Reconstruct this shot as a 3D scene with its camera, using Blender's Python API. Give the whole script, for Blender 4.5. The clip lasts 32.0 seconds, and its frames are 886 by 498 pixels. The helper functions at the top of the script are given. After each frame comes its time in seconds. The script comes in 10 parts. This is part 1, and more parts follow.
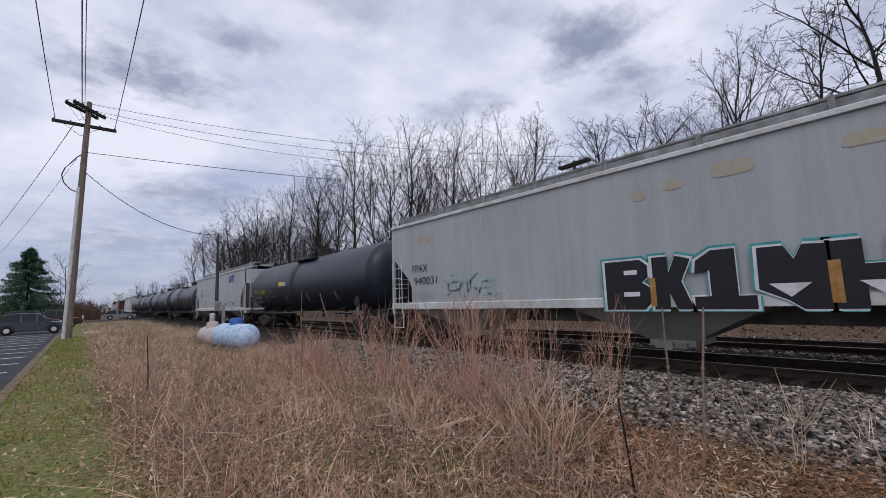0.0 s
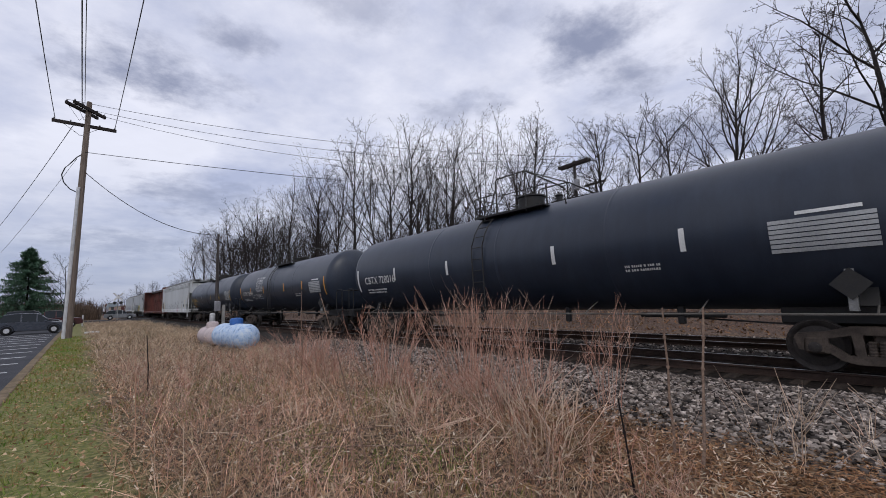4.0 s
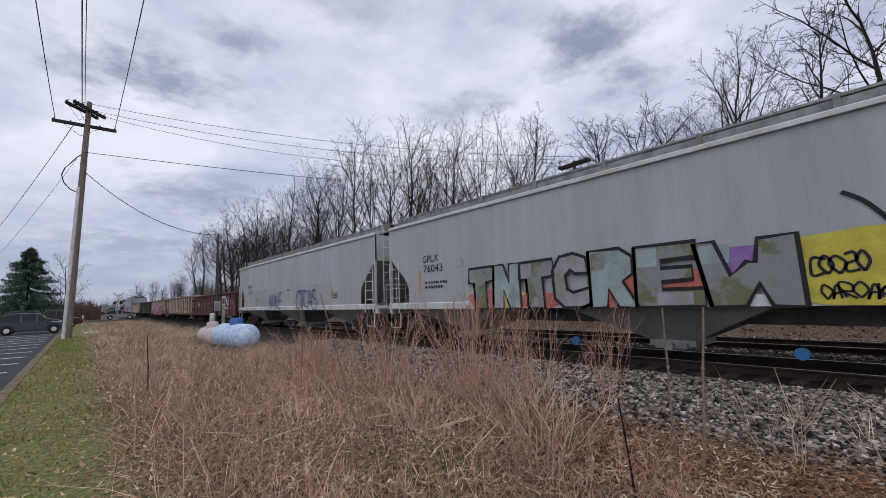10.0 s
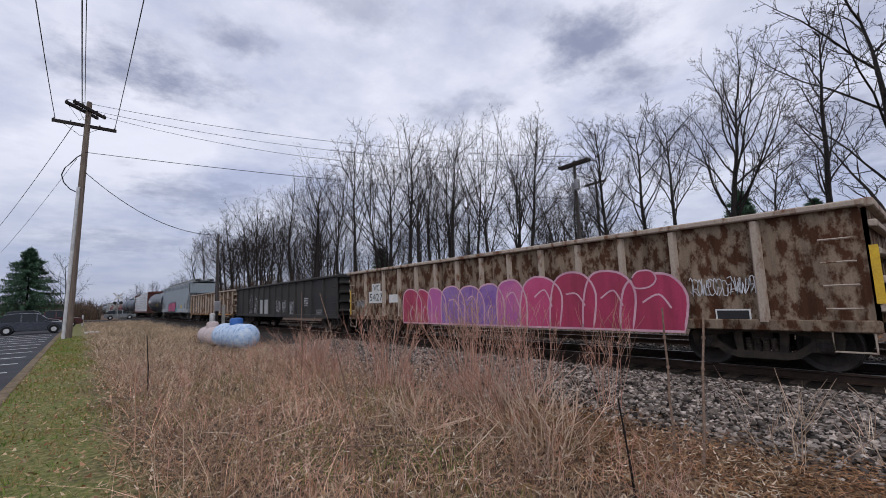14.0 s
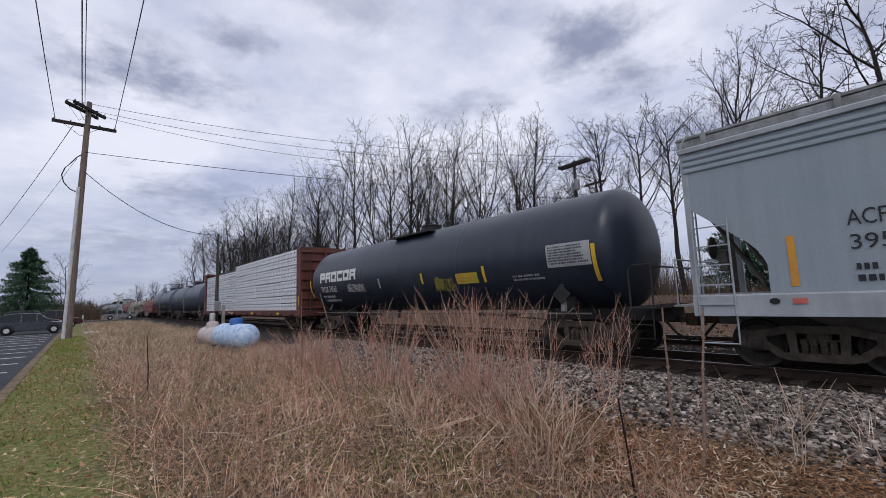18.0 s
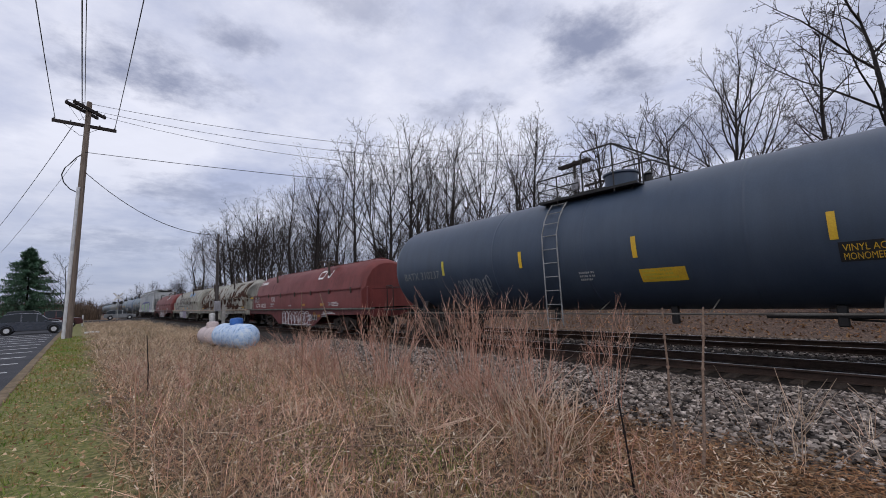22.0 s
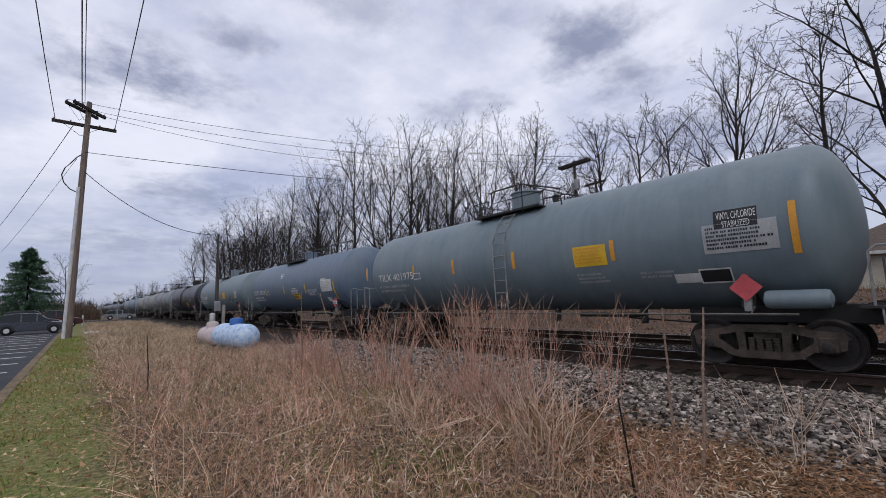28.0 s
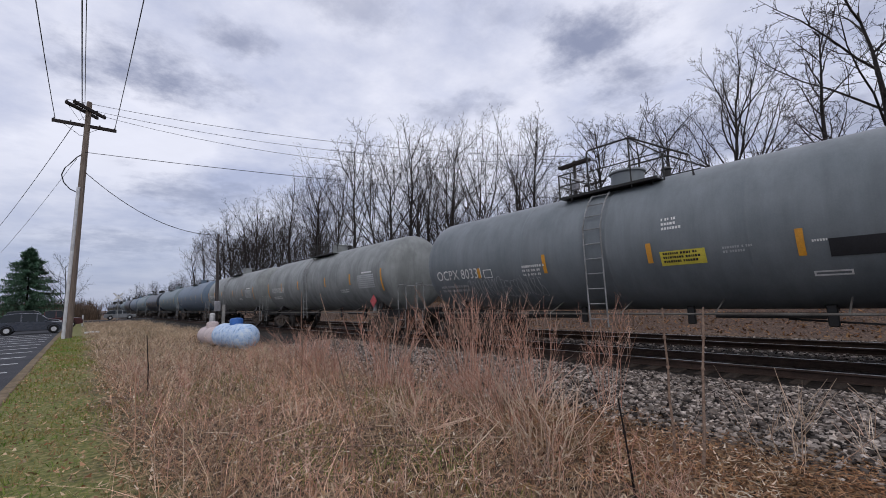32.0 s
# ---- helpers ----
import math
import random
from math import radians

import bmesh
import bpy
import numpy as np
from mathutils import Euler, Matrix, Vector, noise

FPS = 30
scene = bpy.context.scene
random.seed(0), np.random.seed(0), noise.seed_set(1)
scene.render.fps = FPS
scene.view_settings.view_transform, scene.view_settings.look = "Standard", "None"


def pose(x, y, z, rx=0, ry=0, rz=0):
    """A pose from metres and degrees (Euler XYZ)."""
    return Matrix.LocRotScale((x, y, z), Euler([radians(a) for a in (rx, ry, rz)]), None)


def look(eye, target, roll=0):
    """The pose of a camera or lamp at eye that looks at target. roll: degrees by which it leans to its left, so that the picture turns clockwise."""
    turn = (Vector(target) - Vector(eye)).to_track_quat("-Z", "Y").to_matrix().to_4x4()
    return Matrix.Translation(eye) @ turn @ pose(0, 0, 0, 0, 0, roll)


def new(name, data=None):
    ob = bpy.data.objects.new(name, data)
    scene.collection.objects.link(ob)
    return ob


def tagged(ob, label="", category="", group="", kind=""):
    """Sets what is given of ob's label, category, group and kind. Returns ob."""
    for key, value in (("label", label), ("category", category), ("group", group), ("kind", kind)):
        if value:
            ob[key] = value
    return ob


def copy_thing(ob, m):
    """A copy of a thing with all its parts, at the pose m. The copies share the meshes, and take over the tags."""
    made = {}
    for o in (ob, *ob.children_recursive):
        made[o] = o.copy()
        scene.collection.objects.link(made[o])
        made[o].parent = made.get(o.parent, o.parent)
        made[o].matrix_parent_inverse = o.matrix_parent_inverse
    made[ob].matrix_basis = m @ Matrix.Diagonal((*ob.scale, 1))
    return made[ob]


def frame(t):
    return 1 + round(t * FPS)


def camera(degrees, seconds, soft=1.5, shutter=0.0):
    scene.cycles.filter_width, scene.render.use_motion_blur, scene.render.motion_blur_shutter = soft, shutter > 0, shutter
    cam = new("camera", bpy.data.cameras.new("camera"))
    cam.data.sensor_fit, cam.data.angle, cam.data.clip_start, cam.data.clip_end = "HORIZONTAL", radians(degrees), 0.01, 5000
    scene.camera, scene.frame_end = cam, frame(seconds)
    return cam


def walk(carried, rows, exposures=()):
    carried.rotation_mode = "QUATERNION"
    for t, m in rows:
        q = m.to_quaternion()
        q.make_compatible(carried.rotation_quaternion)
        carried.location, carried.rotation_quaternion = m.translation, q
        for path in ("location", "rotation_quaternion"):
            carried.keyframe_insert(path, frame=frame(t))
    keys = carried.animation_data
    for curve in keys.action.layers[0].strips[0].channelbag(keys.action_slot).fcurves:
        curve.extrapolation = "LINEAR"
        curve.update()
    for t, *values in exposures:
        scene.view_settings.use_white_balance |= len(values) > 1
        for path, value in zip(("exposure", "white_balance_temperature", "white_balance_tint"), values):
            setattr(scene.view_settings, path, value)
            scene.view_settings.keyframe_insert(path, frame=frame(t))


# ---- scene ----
# ---- camera: a phone held still beside the line ----
EYE = (0.0, 0.0, 1.65)
YAW, TILT, ROLL, LENS = 40.52, 6.73, -2.0, 92.54
SECONDS = 32.0
TRACK_X, RAIL_TOP, SPEED = 11.0, 0.12, 18.22

cam = camera(LENS, SECONDS, soft=0.9)
aim = (EYE[0] + math.sin(radians(YAW)) * math.cos(radians(TILT)) * 10, EYE[1] + math.cos(radians(YAW)) * math.cos(radians(TILT)) * 10, EYE[2] + math.sin(radians(TILT)) * 10)
walk(cam, [(0.0, look(EYE, aim, ROLL)), (SECONDS, look(EYE, aim, ROLL))])

# ---- light: bright broken overcast ----
SUN_ELEVATION, SUN_TURN = 48.0, 215.0


def make_world():
    world = bpy.data.worlds.new("cloudy_sky")
    scene.world = world
    world.use_nodes = True
    nt = world.node_tree
    nt.nodes.clear()

    def node(kind, **kw):
        n = nt.nodes.new(kind)
        for k, v in kw.items():
            n.inputs[k].default_value = v
        return n

    def link(a, b):
        nt.links.new(a, b)

    coord = node("ShaderNodeTexCoord")
    sky = node("ShaderNodeTexSky")
    sky.sky_type, sky.sun_disc = "NISHITA", False
    sky.sun_elevation, sky.sun_rotation = radians(SUN_ELEVATION), radians(SUN_TURN)
    sky_dim = node("ShaderNodeMix")
    sky_dim.data_type, sky_dim.blend_type = "RGBA", "MULTIPLY"
    sky_dim.inputs["Factor"].default_value = 1.0
    link(sky.outputs["Color"], sky_dim.inputs["A"])
    sky_dim.inputs["B"].default_value = (0.10, 0.10, 0.10, 1)

    # the cloud deck lies on a plane overhead, so that it flattens towards the horizon
    sep = node("ShaderNodeSeparateXYZ")
    link(coord.outputs["Generated"], sep.inputs["Vector"])
    lift = node("ShaderNodeMath")
    lift.operation = "ADD"
    link(sep.outputs["Z"], lift.inputs[0])
    lift.inputs[1].default_value = 0.16
    floor_z = node("ShaderNodeMath")
    floor_z.operation = "MAXIMUM"
    link(lift.outputs[0], floor_z.inputs[0])
    floor_z.inputs[1].default_value = 0.06
    px, py = node("ShaderNodeMath"), node("ShaderNodeMath")
    px.operation = py.operation = "DIVIDE"
    link(sep.outputs["X"], px.inputs[0]), link(floor_z.outputs[0], px.inputs[1])
    link(sep.outputs["Y"], py.inputs[0]), link(floor_z.outputs[0], py.inputs[1])
    plane = node("ShaderNodeCombineXYZ")
    link(px.outputs[0], plane.inputs["X"]), link(py.outputs[0], plane.inputs["Y"])

    def cloud_noise(scale, detail, rough, seed):
        n = node("ShaderNodeTexNoise", Scale=scale, Detail=detail, Roughness=rough)
        shift = node("ShaderNodeVectorMath")
        shift.operation = "ADD"
        link(plane.outputs[0], shift.inputs[0])
        shift.inputs[1].default_value = (seed, seed * 0.7, seed * 0.3)
        link(shift.outputs[0], n.inputs["Vector"])
        return n

    big, mid = cloud_noise(1.5, 8, 0.58, 4.0), cloud_noise(6.5, 9, 0.62, 9.0)
    # the dark-bellied clouds of the day, each a blot torn by the noise: direction, spread, strength
    total = None
    for way, wide, flat, strength in (((0.08, 0.90, 0.43), 0.13, 0.05, 1.0), ((0.207, 0.835, 0.509), 0.06, 0.03, 0.85), ((0.763, 0.403, 0.505), 0.11, 0.06, 1.0), ((0.821, 0.368, 0.436), 0.09, 0.05, 0.85), ((0.632, 0.652, 0.419), 0.09, 0.03, 0.7), ((0.16, 0.961, 0.226), 0.11, 0.035, 0.75),
                                      ((0.057, 0.99, 0.126), 0.12, 0.03, 0.65), ((0.635, 0.512, 0.578), 0.09, 0.04, 0.4), ((0.915, 0.279, 0.291), 0.14, 0.07, 0.75), ((0.961, 0.089, 0.261), 0.15, 0.08, 0.7), ((0.911, 0.028, 0.411), 0.10, 0.05, 0.5), ((0.402, 0.697, 0.594), 0.10, 0.04, 0.5)):
        d = Vector(way).normalized()
        off = node("ShaderNodeVectorMath")
        off.operation = "SUBTRACT"
        link(coord.outputs["Generated"], off.inputs[0])
        off.inputs[1].default_value = d
        scale = node("ShaderNodeVectorMath")
        scale.operation = "MULTIPLY"
        link(off.outputs[0], scale.inputs[0])
        scale.inputs[1].default_value = (1 / wide, 1 / wide, 1 / flat)
        length = node("ShaderNodeVectorMath")
        length.operation = "LENGTH"
        link(scale.outputs[0], length.inputs[0])
        torn = node("ShaderNodeMath")
        torn.operation = "MULTIPLY_ADD"
        link(mid.outputs["Fac"], torn.inputs[0])
        torn.inputs[1].default_value = 3.2
        link(length.outputs["Value"], torn.inputs[2])
        blot = node("ShaderNodeMapRange")
        link(torn.outputs[0], blot.inputs["Value"])
        blot.inputs["From Min"].default_value, blot.inputs["From Max"].default_value = 1.45, 3.05
        blot.inputs["To Min"].default_value, blot.inputs["To Max"].default_value = strength, 0.0
        blot.interpolation_type = "SMOOTHSTEP"
        if total is None:
            total = blot.outputs[0]
        else:
            top = node("ShaderNodeMath")
            top.operation = "MAXIMUM"
            link(total, top.inputs[0]), link(blot.outputs[0], top.inputs[1])
            total = top.outputs[0]

    ramp = node("ShaderNodeValToRGB")
    link(big.outputs["Fac"], ramp.inputs["Fac"])
    e = ramp.color_ramp.elements
    e[0].position, e[0].color = 0.30, (0.52, 0.57, 0.78, 1)
    e[1].position, e[1].color = 0.57, (0.93, 0.945, 1.08, 1)
    soft = node("ShaderNodeMix")
    soft.data_type, soft.blend_type = "RGBA", "MULTIPLY"
    soft.inputs["Factor"].default_value = 0.12
    link(ramp.outputs["Color"], soft.inputs["A"]), link(mid.outputs["Fac"], soft.inputs["B"])
    dark = node("ShaderNodeMix")
    dark.data_type = "RGBA"
    link(total, dark.inputs["Factor"])
    link(soft.outputs["Result"], dark.inputs["A"])
    dark.inputs["B"].default_value = (0.30, 0.33, 0.47, 1)
    # towards the horizon the deck greys
    low = node("ShaderNodeMapRange")
    link(sep.outputs["Z"], low.inputs["Value"])
    low.inputs["From Min"].default_value, low.inputs["From Max"].default_value = 0.0, 0.29
    low.inputs["To Min"].default_value, low.inputs["To Max"].default_value = 0.85, 0.0
    hz = node("ShaderNodeMix")
    hz.data_type = "RGBA"
    link(low.outputs[0], hz.inputs["Factor"])
    link(dark.outputs["Result"], hz.inputs["A"])
    hz.inputs["B"].default_value = (0.33, 0.38, 0.55, 1)
    # thin places let a little of the clear sky through
    both = node("ShaderNodeMix")
    both.data_type = "RGBA"
    both.inputs["Factor"].default_value = 0.90
    link(sky_dim.outputs["Result"], both.inputs["A"]), link(hz.outputs["Result"], both.inputs["B"])
    back = node("ShaderNodeBackground", Strength=1.0)
    link(both.outputs["Result"], back.inputs["Color"])
    out = node("ShaderNodeOutputWorld")
    link(back.outputs[0], out.inputs["Surface"])


make_world()
sun = new("sun", bpy.data.lights.new("sun", "SUN"))
sun.data.energy, sun.data.angle, sun.data.color = 0.8, radians(20), (1.0, 0.97, 0.94)
sun_way = Vector((math.sin(radians(SUN_TURN)) * math.cos(radians(SUN_ELEVATION)), math.cos(radians(SUN_TURN)) * math.cos(radians(SUN_ELEVATION)), math.sin(radians(SUN_ELEVATION))))
sun.matrix_world = look(tuple(sun_way * 60), (0, 0, 0))
scene.view_settings.exposure = 0.0

# ---- materials ----
def surface(name, base, second=None, third=None, scale=2.0, rough=0.7, metal=0.0, bump=0.1, fine=40.0, stretch=(1, 1, 1), spots=0.5, edge=0.12, rough_var=0.15, grit=0.35, streak=0.0):
    """Two scales of colour (broad patches, fine grain) and a fine relief, in the object's own metres."""
    m = bpy.data.materials.new(name)
    m.use_nodes = True
    nt = m.node_tree
    bsdf = nt.nodes["Principled BSDF"]
    bsdf.inputs["Metallic"].default_value = metal
    bsdf.inputs["Specular IOR Level"].default_value = 0.12 if rough >= 0.8 else 0.4
    second = second or tuple(c * 0.72 for c in base)
    coord, mapping = nt.nodes.new("ShaderNodeTexCoord"), nt.nodes.new("ShaderNodeMapping")
    mapping.inputs["Scale"].default_value = stretch
    info, jump = nt.nodes.new("ShaderNodeObjectInfo"), nt.nodes.new("ShaderNodeVectorMath")
    jump.operation = "ADD"
    times = nt.nodes.new("ShaderNodeMath")
    times.operation, times.inputs[1].default_value = "MULTIPLY", 37.0
    nt.links.new(info.outputs["Random"], times.inputs[0])
    nt.links.new(coord.outputs["Object"], jump.inputs[0]), nt.links.new(times.outputs[0], jump.inputs[1])
    nt.links.new(jump.outputs[0], mapping.inputs["Vector"])
    broad, grain = nt.nodes.new("ShaderNodeTexNoise"), nt.nodes.new("ShaderNodeTexNoise")
    broad.inputs["Scale"].default_value, broad.inputs["Detail"].default_value, broad.inputs["Roughness"].default_value = scale, 6, 0.62
    grain.inputs["Scale"].default_value, grain.inputs["Detail"].default_value = fine, 4
    for n in (broad, grain):
        nt.links.new(mapping.outputs[0], n.inputs["Vector"])
    ramp = nt.nodes.new("ShaderNodeValToRGB")
    nt.links.new(broad.outputs["Fac"], ramp.inputs["Fac"])
    e = ramp.color_ramp.elements
    e[0].position, e[0].color = spots - edge, (*second, 1)
    e[1].position, e[1].color = spots + edge, (*base, 1)
    if third:
        x = e.new(min(0.98, spots + edge * 2.4))
        x.color = (*third, 1)
    mix = nt.nodes.new("ShaderNodeMix")
    mix.data_type, mix.blend_type = "RGBA", "OVERLAY"
    mix.inputs["Factor"].default_value = grit
    nt.links.new(ramp.outputs["Color"], mix.inputs["A"]), nt.links.new(grain.outputs["Fac"], mix.inputs["B"])
    colour = mix.outputs["Result"]
    if streak:
        # rain and grime drawn down the side
        drawn, runs, tone = nt.nodes.new("ShaderNodeMapping"), nt.nodes.new("ShaderNodeTexNoise"), nt.nodes.new("ShaderNodeMapRange")
        drawn.inputs["Scale"].default_value = (1.0, 1.6, 0.10)
        runs.inputs["Scale"].default_value, runs.inputs["Detail"].default_value, runs.inputs["Roughness"].default_value = 2.2, 7, 0.68
        nt.links.new(jump.outputs[0], drawn.inputs["Vector"]), nt.links.new(drawn.outputs[0], runs.inputs["Vector"])
        nt.links.new(runs.outputs["Fac"], tone.inputs["Value"])
        tone.inputs["From Min"].default_value, tone.inputs["From Max"].default_value = 0.34, 0.60
        tone.inputs["To Min"].default_value, tone.inputs["To Max"].default_value = 1.0 - streak, 1.0
        wash = nt.nodes.new("ShaderNodeMix")
        wash.data_type, wash.blend_type = "RGBA", "MULTIPLY"
        wash.inputs["Factor"].default_value = 1.0
        nt.links.new(colour, wash.inputs["A"]), nt.links.new(tone.outputs[0], wash.inputs["B"])
        colour = wash.outputs["Result"]
    nt.links.new(colour, bsdf.inputs["Base Color"])
    rr = nt.nodes.new("ShaderNodeMapRange")
    nt.links.new(broad.outputs["Fac"], rr.inputs["Value"])
    rr.inputs["To Min"].default_value, rr.inputs["To Max"].default_value = min(1, rough + rough_var), max(0.05, rough - rough_var)
    nt.links.new(rr.outputs[0], bsdf.inputs["Roughness"])
    if bump:
        b = nt.nodes.new("ShaderNodeBump")
        b.inputs["Strength"].default_value, b.inputs["Distance"].default_value = bump, 0.02
        nt.links.new(grain.outputs["Fac"], b.inputs["Height"])
        nt.links.new(b.outputs[0], bsdf.inputs["Normal"])
    return m


def stalk_paint(name, colours, rough=0.8, drift=1.3, dim=(0.62, 0.66, 0.62), lit=(1.12, 1.06, 1.02)):
    """Blades and leaves: each island its own shade."""
    m = bpy.data.materials.new(name)
    m.use_nodes = True
    nt = m.node_tree
    bsdf = nt.nodes["Principled BSDF"]
    geo, ramp = nt.nodes.new("ShaderNodeNewGeometry"), nt.nodes.new("ShaderNodeValToRGB")
    nt.links.new(geo.outputs["Random Per Island"], ramp.inputs["Fac"])
    e = ramp.color_ramp.elements
    e[0].color, e[1].color = (*colours[0], 1), (*colours[-1], 1)
    for i, c in enumerate(colours[1:-1], 1):
        e.new(i / (len(colours) - 1)).color = (*c, 1)
    # drifts of paler and darker tone, from one broad noise
    coord, wide, tone = nt.nodes.new("ShaderNodeTexCoord"), nt.nodes.new("ShaderNodeTexNoise"), nt.nodes.new("ShaderNodeValToRGB")
    wide.inputs["Scale"].default_value, wide.inputs["Detail"].default_value, wide.inputs["Roughness"].default_value = drift, 4, 0.65
    nt.links.new(coord.outputs["Object"], wide.inputs["Vector"]), nt.links.new(wide.outputs["Fac"], tone.inputs["Fac"])
    t = tone.color_ramp.elements
    t[0].position, t[0].color = 0.36, (*dim, 1)
    t[1].position, t[1].color = 0.62, (*lit, 1)
    mix = nt.nodes.new("ShaderNodeMix")
    mix.data_type, mix.blend_type = "RGBA", "MULTIPLY"
    mix.inputs["Factor"].default_value = 1.0
    nt.links.new(ramp.outputs["Color"], mix.inputs["A"]), nt.links.new(tone.outputs["Color"], mix.inputs["B"])
    nt.links.new(mix.outputs["Result"], bsdf.inputs["Base Color"])
    bsdf.inputs["Roughness"].default_value = rough
    bsdf.inputs["Specular IOR Level"].default_value = 0.15
    return m


def glass_paint(name, tint=(0.02, 0.025, 0.03)):
    m = bpy.data.materials.new(name)
    m.use_nodes = True
    b = m.node_tree.nodes["Principled BSDF"]
    b.inputs["Base Color"].default_value, b.inputs["Roughness"].default_value = (*tint, 1), 0.06
    b.inputs["Specular IOR Level"].default_value = 0.2
    return m


